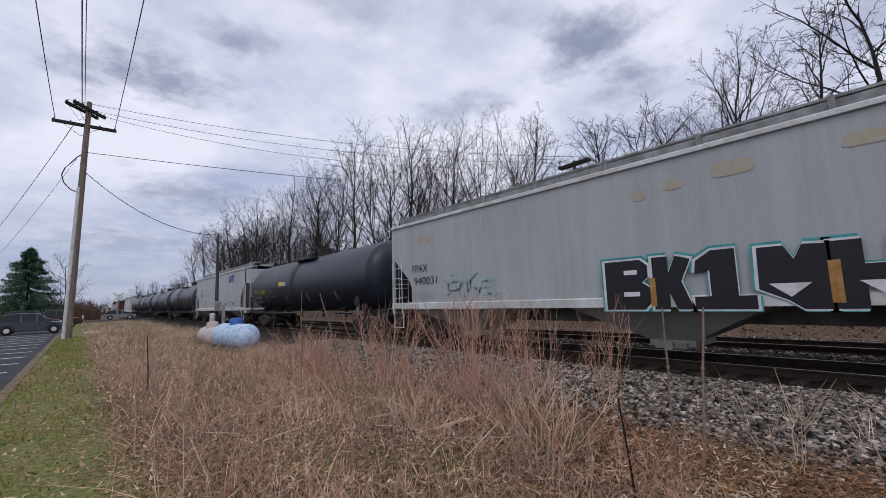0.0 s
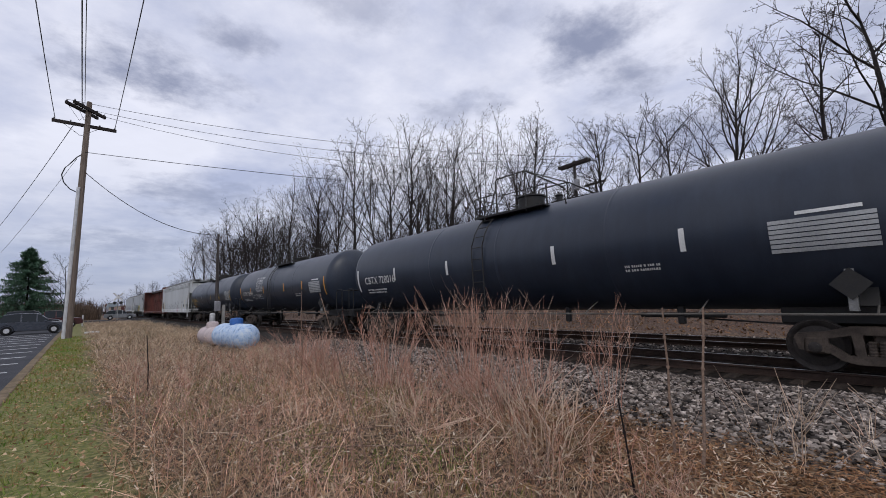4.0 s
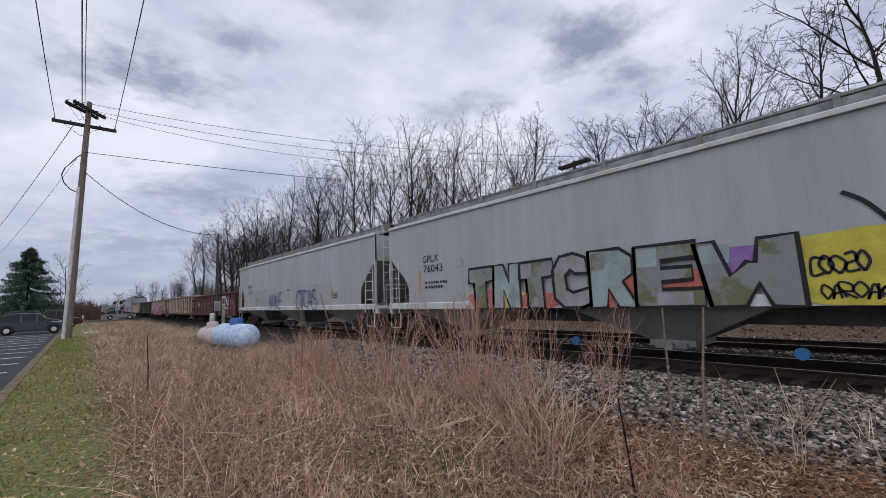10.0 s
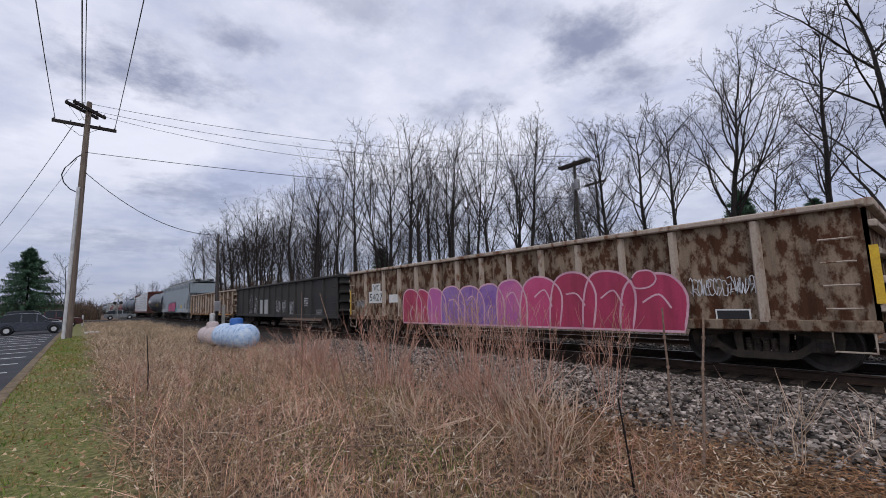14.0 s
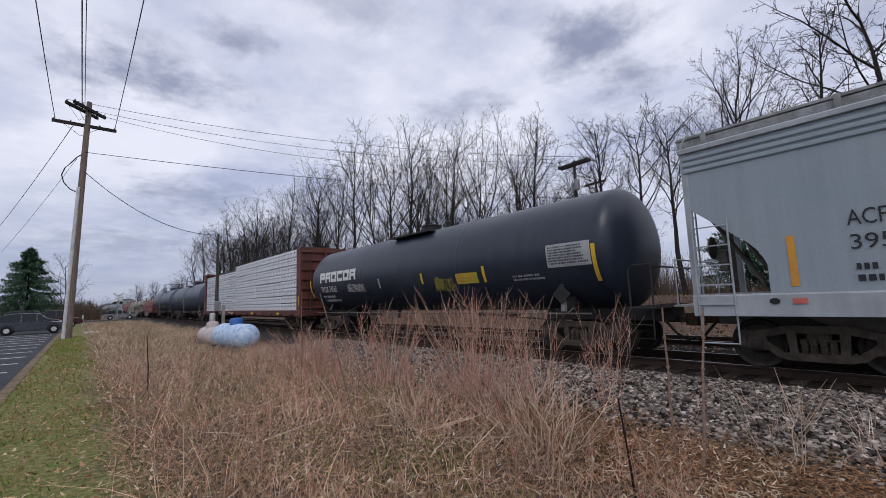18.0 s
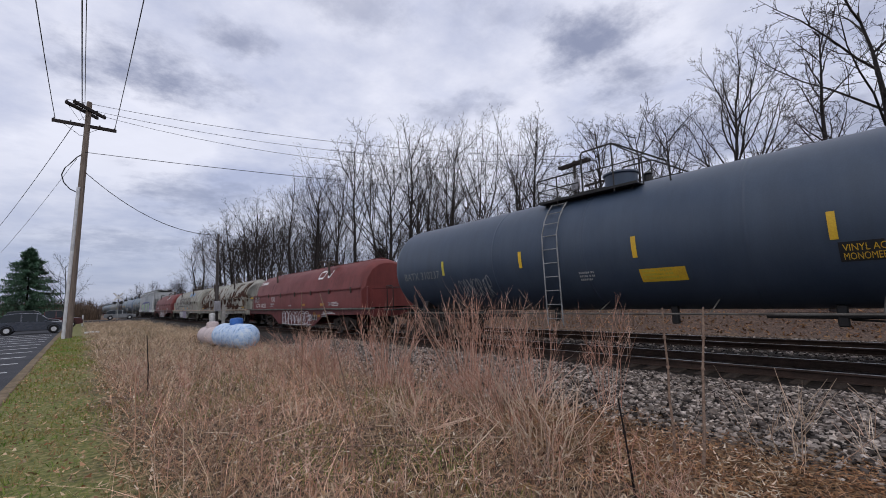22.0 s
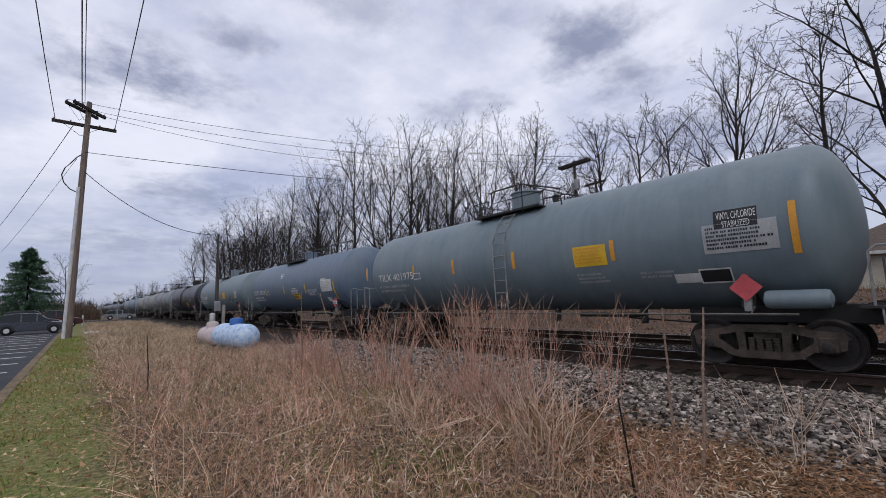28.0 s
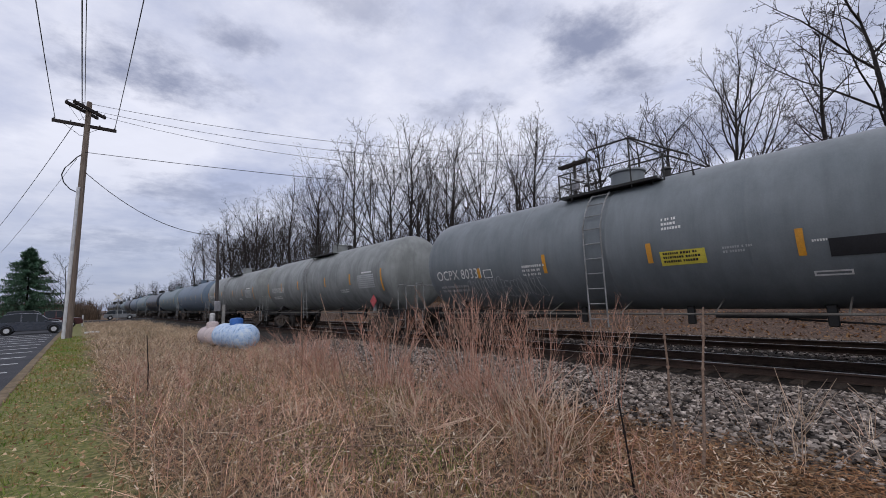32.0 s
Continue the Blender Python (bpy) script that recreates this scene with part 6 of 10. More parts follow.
def coil_car(label, length, paint, hood, art=None, number="", mark="white_mark", stripe="yellow_mark"):
    car = thing("coil_car", label, "coil car", group="freight train cars")
    lb = length - 1.1
    half, hw = lb / 2, 1.50
    surf = lambda z: -hw - 0.03
    # fish-belly trough
    for k in (-1, 1):
        side = [(-half + 6.0, 0.36), (half - 6.0, 0.36), (half - 4.9, 0.86), (half - 4.6, 0.92), (half, 0.99), (half, 1.20), (-half, 1.20), (-half, 0.99), (-half + 4.6, 0.92), (-half + 4.9, 0.86)]
        x = k * hw
        part("side_girder", Shape().prism(side, x - 0.03, x + 0.03, "x"), paint, car)
        part("top_flange", Shape().box(k * hw, 0, 1.23, 0.26, lb, 0.07, 0.012), "gon_chord" if paint != "coil_red" else "under_grey", car)
    part("trough_floor", Shape().box(0, 0, 0.6, 2 * hw - 0.1, lb - 12, 0.3), paint, car)
    part("end_floor", Shape().box(0, half - 3.0, 1.02, 2 * hw - 0.08, 6.0, 0.12).box(0, -half + 3.0, 1.02, 2 * hw - 0.08, 6.0, 0.12), paint, car)
    # hood
    hl = lb - 1.9
    hh = hl / 2
    ring = [(-x, z) for x, z in HOOD] + [(x, z) for x, z in reversed(HOOD)]
    s = Shape()
    rings = []
    for y, k in ((-hh, 0.90), (-hh + 0.14, 0.96), (-hh + 0.45, 1.0), (hh - 0.45, 1.0), (hh - 0.14, 0.96), (hh, 0.90)):
        rings.append([(x * (1 if z < 2.2 else k), y, 1.28 + (z - 1.28) * k) for x, z in ring])
    n = len(ring)
    verts = [v for r in rings for v in r]
    faces = [(i * n + j, i * n + j + 1, (i + 1) * n + j + 1, (i + 1) * n + j) for i in range(len(rings) - 1) for j in range(n - 1)]
    faces += [tuple(range(n - 1, -1, -1)), tuple((len(rings) - 1) * n + j for j in range(n))]
    s.add(verts, faces)
    hood_ob = part("hood", s, hood, car, "arched removable steel hood")
    part("hood_rim", Shape().box(-1.52, 0, 2.16, 0.05, hl, 0.05).box(1.52, 0, 2.16, 0.05, hl, 0.05), hood, hood_ob)
    part("hood_ridge", Shape().box(0, 0, 3.57, 0.3, hl * 0.94, 0.07, 0.02), hood, hood_ob)
    for i in range(7):
        y = -hh + 0.9 + (hl - 1.8) * i / 6
        part("hood_hook", Shape().box(-1.555, y, 2.10, 0.06, 0.08, 0.26, 0.015), "truck", hood_ob)
    for y in (-hh * 0.5, hh * 0.5):
        part("lifting_bracket", Shape().tube([(-1.2, y, 2.95), (-1.22, y, 3.62), (-1.0, y, 3.72), (-0.8, y + 0.1, 3.6)], 0.06, 5).box(-0.9, y, 3.55, 0.5, 0.5, 0.05), "truck", hood_ob)
    part("centre_lift_post", Shape().tube([(0, -0.4, 3.55), (0, -0.4, 3.98)], 0.09, 8).box(0, -0.4, 4.0, 0.3, 0.5, 0.09, 0.03).tube([(0, -1.2, 3.58), (0, -0.85, 3.9), (0, -0.4, 3.98), (0, 0.05, 3.9), (0, 0.4, 3.58)], 0.04, 6), "truck", hood_ob)
    for k in (-1, 1):
        e = k * (half - 0.2)
        part("end_handrail", Shape().tube([(-1.4, e, 1.2), (-1.4, e, 2.1), (1.4, e, 2.1), (1.4, e, 1.2)], 0.022, 5), paint, car)
        part("end_post", Shape().box(-1.38, e - k * 0.35, 1.7, 0.12, 0.12, 1.0, 0.02).box(1.38, e - k * 0.35, 1.7, 0.12, 0.12, 1.0, 0.02), paint, car)
        part("end_sill", Shape().box(0, k * half, 1.05, 2 * hw, 0.16, 0.34, 0.02), paint, car)
        part("sill_step", Shape().tube([(-hw, e, 1.0), (-hw - 0.02, e, 0.45), (-hw - 0.02, e - k * 0.5, 0.45), (-hw, e - k * 0.5, 1.0)], 0.02, 5), paint, car)
    for f in (0.42, 0.17, -0.08, -0.3, -0.45) if number else ():
        part("sill_stripe", Shape().patch(lambda z: -1.50, f * lb - 0.3, f * lb + 0.3, 1.36, 1.48, 0.012, 1), stripe, hood_ob)
    if number:
        letters(car, number, lambda z: -1.505, half - 1.9, 1.33, 0.22, mark, "reporting_mark", width=0.17 * len(number))
    unread_lines(car, surf, -lb * 0.22, 1.06, 1.5, 2, mark, 0.04)
    part("stencil_border", Shape().patch(surf, -lb * 0.16 - 0.30, -lb * 0.16 + 0.30, 0.66, 0.94, 0.006, 1), "pale_mark", car)
    part("stencil_box", Shape().patch(surf, -lb * 0.16 - 0.27, -lb * 0.16 - 0.02, 0.69, 0.91, 0.010, 1), "dark_mark", car)
    part("stencil_box", Shape().patch(surf, -lb * 0.16 + 0.02, -lb * 0.16 + 0.27, 0.69, 0.91, 0.010, 1), "dark_mark", car)
    if art:
        art(car, surf, half)
    add_truck(car, half - COIL_TRUCK), add_truck(car, -half + COIL_TRUCK)
    add_couplers(car, length)
    return car


# ---- the consist, in its order: each entry is the y of a car's tail at the start of the clip, and the car ----
def art_fpax(car, surf, half):
    side = lambda z: -1.62
    for kind, y0, y1, z1 in (("B", 0.95, -0.08, 2.24), ("K", -0.13, -0.90, 2.26), ("1", -0.90, -1.98, 2.30), ("M", -2.0, -2.98, 2.26), ("H", -3.02, -4.1, 2.26)):
        block_letter(car, side, kind, y0 + 0.10, y1 - 0.08, 1.10, z1 + 0.09, "teal", None, lift=0.006)
        block_letter(car, side, kind, y0 + 0.06, y1 - 0.05, 1.12, z1 + 0.04, "chalk", None, lift=0.009)
        block_letter(car, side, kind, y0, y1, 1.15, z1, "ink", None, lift=0.013)
    for y, z, w, h, c in ((0.35, 1.92, 0.30, 0.10, "chalk"), (0.35, 1.44, 0.36, 0.10, "chalk"), (-0.12, 1.22, 0.12, 0.6, "rust_mark"), (-3.05, 1.25, 0.16, 0.7, "rust_mark")):
        part("graffiti_highlight", Shape().patch(side, y - w / 2, y + w / 2, z, z + h, 0.017, 1), c, car)
    for y in (-2.45, -3.62):
        part("graffiti_highlight", Shape().add([(side(0) - 0.017, y + a, 1.42 + b) for a, b in ((-0.3, 0.18), (0.3, 0.18), (0.0, -0.06))], [(0, 1, 2)]), "chalk", car)
    scrawl(car, surf, 7.0, 1.62, 2.7, 0.5, "teal_faint", 6, 0.05, 4)
    scrawl(car, surf, 6.7, 1.75, 1.6, 0.62, "teal_faint", 3, 0.04, 9)
    for y, z, w, h in ((0.05, 3.55, 0.28, 0.26), (-1.78, 3.70, 0.75, 0.3), (-0.7, 3.66, 0.4, 0.22), (7.93, 3.55, 0.9, 0.3), (-3.65, 3.75, 0.6, 0.24)):
        spray_cloud(car, surf, half - y - w / 2, half - y + w / 2, half, z, z + h, "faint_rust", 0.010, int(100 + y * 10))


def logo_blocks(car, surf, y_left, z, height, widths, colour, label):
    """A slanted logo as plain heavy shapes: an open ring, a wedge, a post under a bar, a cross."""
    y = y_left
    shapes = (((1, 0.72), (0.9, 1), (0.15, 1), (0, 0.85), (0, 0.15), (0.15, 0), (1, 0), (1, 0.52), (0.55, 0.52), (0.55, 0.36), (0.72, 0.36), (0.72, 0.22), (0.3, 0.22), (0.3, 0.76), (0.7, 0.76), (0.7, 0.66)),
              ((0, 0), (0.35, 1), (0.8, 1), (1, 0), (0.7, 0), (0.67, 0.2), (0.36, 0.2), (0.3, 0)), ((0.34, 0), (0.34, 0.76), (0, 0.76), (0, 1), (1.05, 1), (1.05, 0.76), (0.66, 0.76), (0.66, 0)),
              ((0, 0), (0.32, 0.5), (0, 1), (0.36, 1), (0.5, 0.72), (0.7, 1), (1.1, 1), (0.7, 0.5), (1.1, 0), (0.7, 0), (0.5, 0.28), (0.34, 0)))
    for w, pts in zip(widths, shapes):
        slant = 0.18 * height
        part("logo_block", Shape().add([(surf(0) - 0.016, y - w * a - slant * b, z + height * b) for a, b in pts], [tuple(range(len(pts)))]), colour, car, label)
        y -= w + 0.03


def art_gatx(car, surf, half):
    logo_blocks(car, surf, -4.20, 3.52, 0.56, (0.40, 0.38, 0.36, 0.36), "blue_mark", "slanted blue logo block")
    part("sill_stencil", Shape().patch(lambda z: -1.61, -5.55, -5.25, 1.27, 1.36, 0.006, 1), "under_grey", car)


def art_white(car, surf, half):
    side = lambda z: -1.62
    r = random.Random(12)
    y = 7.6
    while y > -1.6:
        w = r.uniform(0.55, 1.05)
        bubble(car, side, y, y - w, 1.46, r.uniform(1.95, 2.15), None, "pencil_mark", int(y * 10), 0.006, 0.03)
        y -= w * 0.92
    scrawl(car, surf, -1.2, 1.75, 0.6, 0.6, "ink", 2, 0.035, 4)
    outlined(car, side, flow([(-2.95, 1.1), (-2.9, 1.75), (-3.3, 2.3), (-3.9, 2.25), (-4.1, 1.7), (-3.75, 1.1)], 4), None, "ink", 0.04, 0.006)
    scrawl(car, side, -2.95, 1.55, 1.1, 0.35, "ink", 3, 0.035, 6)
    scrawl(car, side, -3.0, 1.15, 0.9, 0.4, "pink", 3, 0.03, 16)
    for y, z in ((-4.2, 2.1), (-4.45, 1.6), (-4.75, 1.25), (-2.75, 2.0)):
        part("ink_star", Shape().add([(side(0) - 0.006, y + q * math.cos(a), z + q * math.sin(a)) for a, q in [(math.pi * k / 5 + 0.3, 0.085 if k % 2 else 0.035) for k in range(10)]], [tuple(range(10))]), "ink", car)
    for y in (-9.2, 8.6):
        part("sill_hole", Shape().add([(side(0) - 0.006, y + 0.09 * math.cos(a), 1.28 + 0.05 * math.sin(a)) for a in [math.pi * k / 6 for k in range(12)]], [tuple(range(12))]), "ink", car)


def spray_cloud(car, surf, d0, d1, half, z0, z1, colour, lift, seed):
    """One soft-cornered patch of spray paint, between two distances from the tail."""
    r = random.Random(seed)
    yc, zc, w, h = half - (d0 + d1) / 2, (z0 + z1) / 2, (d1 - d0) / 2, (z1 - z0) / 2
    pts = []
    for k in range(20):
        a = 2 * math.pi * k / 20
        q = r.uniform(0.9, 1.08)
        pts.append((yc + w * q * math.copysign(abs(math.cos(a)) ** 0.6, math.cos(a)), zc + h * min(q, 1.0) * math.copysign(abs(math.sin(a)) ** 0.6, math.sin(a))))
    part("spray_cloud", Shape().add([(surf(z) - lift, y, z) for y, z in pts], [tuple(range(20))]), colour, car)


def art_tnt(car, surf, half):
    side = lambda z: -1.62
    for i, (d0, d1, z0, z1, c) in enumerate(((4.3, 6.0, 1.2, 1.75, "salmon"), (5.4, 6.6, 1.2, 1.7, "lemon"), (6.3, 7.7, 1.2, 1.6, "salmon"), (8.6, 10.4, 1.2, 1.95, "salmon"), (10.3, 11.6, 1.45, 2.0, "salmon"), (11.0, 12.5, 1.8, 2.35, "purple"), (12.3, 14.4, 1.2, 2.45, "lemon"))):
        spray_cloud(car, side, d0 + half - 9.9, d1 + half - 9.9, half, z0, z1, c, 0.003 + 0.0008 * i, 40 + i)
    for i, (k, y0, y1, z1, c, top) in enumerate((("T", 5.56, 4.50, 2.46, "olive", "lilac_grey"), ("N", 4.56, 3.50, 2.47, "mint_grey", None), ("T", 3.52, 2.38, 2.48, "olive", "lilac_grey"), ("C", 2.42, 1.35, 2.56, "lilac_grey", None), ("R", 1.36, 0.24, 2.55, "mint_grey", "olive"), ("E", 0.26, -1.12, 2.52, "olive", "mint_grey"), ("W", -0.98, -2.66, 2.46, "olive", "mint_grey"))):
        block_letter(car, side, k, y0, y1, 1.20, z1, c, "ink", 0.085, 0.011 + 0.002 * i, top)
    for y0, y1 in ((3.05, 2.9), (-0.2, -0.9)):
        part("colour_break", Shape().patch(side, y1, y0, 1.25, 1.5, 0.0255, 1), "lilac_grey", car)
    scrawl(car, side, -2.75, 1.72, 0.72, 0.34, "ink", 5, 0.045, 3)
    scrawl(car, side, -2.85, 1.3, 0.8, 0.26, "ink", 6, 0.035, 7)
    part("spray_stroke", ribbon(Shape(), surf, flow([(-3.25, 3.05), (-3.5, 2.85), (-3.75, 2.5)]), 0.07), "ink", car)
    logo_blocks(car, surf, half - 18.3, 3.36, 0.55, (0.40, 0.38, 0.34, 0.40), "dark_mark", "slanted dark logo block")
    for y in (2.35, -2.35):
        part("outlet_cap", Shape().lathe([(-0.90, 0.05), (-0.89, 0.115), (-0.80, 0.115), (-0.79, 0.04)], 14, "x", (0, y, 0.30)), "sky_spray", car, "blue plastic outlet cap")


def art_blue(car, surf, half):
    side = lambda z: -1.62
    part("buffed_patch", Shape().patch(surf, -5.95, -0.57, 1.46, 2.55, 0.006, 1), "hopper_buff", car, "grey overpainted patch")
    part("buffed_patch", Shape().patch(surf, 1.9, 6.3, 1.46, 2.6, 0.006, 1), "hopper_buff", car, "grey overpainted patch")
    for strokes in ((((3.05, 1.24), (2.85, 2.25), (2.6, 1.3)), ((2.95, 1.6), (2.65, 1.65))), (((2.45, 2.2), (2.25, 1.35), (2.05, 2.2)),), (((1.95, 2.25), (1.9, 1.25)), ((1.5, 2.2), (1.85, 1.75), (1.45, 1.3))), (((0.85, 2.25), (1.3, 2.2), (1.3, 1.35), (0.8, 1.35)), ((1.28, 1.8), (0.9, 1.8))),
                    (((-1.75, 2.25), (-1.5, 1.8), (-1.65, 1.3), (-2.1, 1.4), (-2.2, 2.1), (-1.75, 2.28)),), (((-1.9, 2.3), (-2.6, 2.25)), ((-2.3, 2.2), (-2.45, 1.3))), (((-3.05, 2.2), (-2.7, 2.2), (-2.65, 1.5), (-3.15, 1.35)),), (((-3.2, 1.2), (-3.35, 2.3), (-3.75, 1.3)), ((-3.25, 1.6), (-3.7, 1.65))), (((-4.2, 2.2), (-3.75, 2.25), (-3.8, 1.9), (-4.25, 1.7), (-4.15, 1.2), (-3.7, 1.3)),)):
        tag = Shape()
        for pts in strokes:
            ribbon(tag, side, flow(pts, 4), 0.075, 0.006)
        part("spray_tag", tag, "blue_mark", car, "blue sprayed tag stroke")
    scrawl(car, surf, 6.1, 1.6, 0.7, 0.4, "dark_mark", 2, 0.03, 5)
    scrawl(car, surf, 5.0, 1.62, 0.6, 0.25, "pencil_mark", 3, 0.025, 8)
    for y, c in ((2.35, "purple"), (-2.35, "sky_spray")):
        part("outlet_cap", Shape().lathe([(-0.90, 0.05), (-0.89, 0.115), (-0.80, 0.115), (-0.79, 0.04)], 14, "x", (0, y - 1.5, 0.30)), c, car, "coloured plastic outlet cap")


def art_cn(car, surf, half):
    worm_logo(car, surf, -3.82, -5.82, 1.60, 2.44)
    marks(car, surf, (("lines", -3.79, -5.80, 1.32, 1.50, 1, "white_mark"), ("stripe", -7.70, 1.22, 1.72, "yellow_mark"), ("patch", -4.94, -5.27, 0.91, 1.00, "yellow_mark", "yellow reflective patch"), ("patch", -5.60, -5.82, 0.93, 1.02, "yellow_mark", "yellow reflective patch"), ("patch", -7.36, -7.67, 0.82, 0.99, "rust_mark", "dull yellow patch"),
                      ("lines", -7.13, -7.61, 1.74, 1.96, 2, "pale_mark"), ("lines", -6.08, -6.84, 0.80, 0.86, 1, "pale_mark"), ("frame", -6.16, -6.69, 1.35, 1.73, "chalk"), ("lines", -6.22, -6.62, 1.42, 1.66, 3, "chalk"), ("scrawl", 6.81, 4.9, 1.62, 2.05, "chalk")), 3)
    for strokes in ((((4.1, 2.05), (3.95, 1.4)),), (((3.75, 2.08), (3.72, 1.4), (4.0, 1.4)),), (((2.8, 1.85), (3.15, 1.75), (3.1, 2.05), (2.8, 2.0), (2.85, 1.35)),), (((0.85, 2.0), (0.82, 1.32)), ((0.45, 2.0), (0.8, 1.66), (0.42, 1.32))), (((-0.95, 2.2), (-0.3, 2.2), (-0.32, 1.4), (-0.95, 1.4)), ((-0.32, 1.8), (-0.8, 1.8))), (((-1.35, 2.22), (-1.7, 1.45), (-2.0, 2.22)),), (((7.4, 2.35), (7.65, 1.85), (7.4, 1.3)),),
                    (((-5.98, 2.1), (-6.1, 1.6), (-6.2, 2.0), (-6.3, 1.65), (-6.38, 2.1)),), (((-6.42, 2.1), (-6.45, 1.65)), ((-6.65, 2.1), (-6.45, 1.9), (-6.68, 1.72))), (((-6.62, 2.08), (-6.9, 1.98)), ((-6.75, 2.02), (-6.78, 1.7)))):
        tag = Shape()
        for pts in strokes:
            ribbon(tag, surf, flow(pts, 4) if len(pts) > 4 else [Vector(q) for q in pts], 0.045)
        part("chalk_stroke", tag, "pale_mark" if strokes[0][0][0] > -5 else "chalk", car)


def art_rust(car, surf, half):
    letters(car, "WC", surf, 6.9, 2.1, 0.34, "pale_mark", "reporting_mark", width=0.7)
    letters(car, "1037", surf, 7.0, 1.66, 0.28, "pale_mark", "car_number", width=1.0)
    scrawl(car, surf, 2.5, 2.1, 4.6, 0.6, "gon_brown", 6, 0.10, 9)
    scrawl(car, surf, 5.6, 2.1, 2.6, 0.5, "gon_chord", 4, 0.07, 3)
    scrawl(car, surf, -2.6, 1.7, 2.4, 0.7, "gon_brown", 4, 0.09, 5)
    marks(car, surf, (("stripe", -2.0, 0.87, 1.25, "yellow_mark"), ("stripe", -5.07, 0.84, 1.27, "yellow_mark"), ("stripe", 4.9, 0.95, 1.6, "rust_mark"), ("patch", -6.43, -6.96, 0.88, 1.14, "dark_mark", "dark framed service stencil"), ("frame", -6.41, -6.98, 0.86, 1.16, "white_mark")), 4)
    part("paint_drip", ribbon(Shape(), surf, flow([(-7.85, 1.75), (-7.95, 1.4), (-7.9, 0.95)]), 0.22, 0.012), "gon_black", car, "dark dripping stain")


def art_pink(car, surf, half):
    side = lambda z: -1.615
    marks(car, surf, (("patch", 6.59, 5.93, 1.94, 2.27, "white_mark", "white painted panel"), ("patch", 6.87, 5.54, 1.46, 1.95, "white_mark", "white painted panel"), ("patch", 5.29, 4.64, 1.46, 1.78, "white_mark", "white painted panel"), ("text", "WC", 6.48, 0.46, 1.97, 0.25, "dark_mark"), ("text", "54271", 6.78, 1.18, 1.56, 0.29, "dark_mark"), ("stripe", 4.54, 0.94, 1.74, "yellow_mark"), ("stripe", 8.5, 0.97, 2.05, "yellow_mark"),
                      ("scrawl", 8.0, 7.12, 1.30, 1.62, "pale_mark"), ("scrawl", -5.9, -7.16, 1.42, 1.76, "chalk"), ("patch", -6.34, -6.88, 0.88, 1.13, "dark_mark", "dark framed service stencil"), ("frame", -6.32, -6.90, 0.86, 1.15, "white_mark"), ("stripe", -8.62, 1.22, 2.15, "yellow_mark")), 6)
    y = 4.14
    for i, (w, z1, c) in enumerate(((1.0, 1.93, "crimson"), (0.75, 1.90, "crimson"), (0.85, 1.92, "purple_pink"), (1.0, 1.93, "purple"), (1.0, 1.90, "purple"), (0.95, 1.92, "purple"), (0.95, 1.98, "purple_pink"), (1.15, 2.04, "pink"), (1.1, 2.08, "crimson"), (1.1, 2.05, "crimson"), (1.2, 1.9, "crimson"))):
        bubble(car, side, y, y - w * 1.12, 0.70, z1, c, "pink_line", 30 + i, 0.006 + 0.0014 * i, 0.05, -0.12 if i > 6 else 0.0)
        y -= w * 0.87
    outlined(car, side, flow([(-4.75, 1.8), (-4.9, 1.98), (-5.2, 1.98), (-5.3, 1.8), (-5.15, 1.64), (-4.85, 1.62), (-4.75, 1.8)], 3), "crimson", "pink_line", 0.035, 0.024)


def art_black(car, surf, half):
    marks(car, surf, (("scrawl", 5.87, 3.2, 0.9, 2.2, "chalk"), ("patch", 3.1, 1.5, 0.95, 1.9, "pale_mark", "rubbed white paint"), ("scrawl", 0.1, -1.76, 1.05, 1.8, "chalk"), ("scrawl", -2.3, -3.0, 0.85, 1.7, "chalk"), ("lines", -4.55, -5.18, 1.42, 1.85, 4, "chalk"), ("frame", -6.23, -6.88, 0.86, 1.2, "pale_mark"), ("lines", -6.3, -6.8, 0.95, 1.1, 2, "pale_mark")), 8)


def art_189(car, surf, half):
    for y0, y1, z0, z1 in ((2.55, 3.25, 1.72, 2.42), (3.4, 4.5, 1.72, 2.08)):
        part("black_panel", Shape().patch(surf, half - y1, half - y0, z0, z1, 0.010, 1), "ink", car)
    letters(car, "WC", surf, half - 2.65, 2.12, 0.2, "white_mark", "reporting_mark", width=0.5)
    letters(car, "54", surf, half - 2.7, 1.78, 0.2, "white_mark", "car_number", width=0.4)
    letters(car, "189", surf, half - 3.6, 1.78, 0.2, "white_mark", "car_number", width=0.7)
    scrawl(car, surf, half - 2.2, 1.1, 1.4, 0.5, "chalk", 4, 0.045)
    for y in (0.3, 3.3, 7.6):
        part("yellow_stripe", Shape().patch(surf, half - y - 0.06, half - y + 0.06, 1.2, 1.75, 0.012, 1), "yellow_mark", car)
    part("orange_edge", Shape().box(-1.56, 0, 0.86, 0.02, half * 1.9, 0.04), "orange_mark", car)


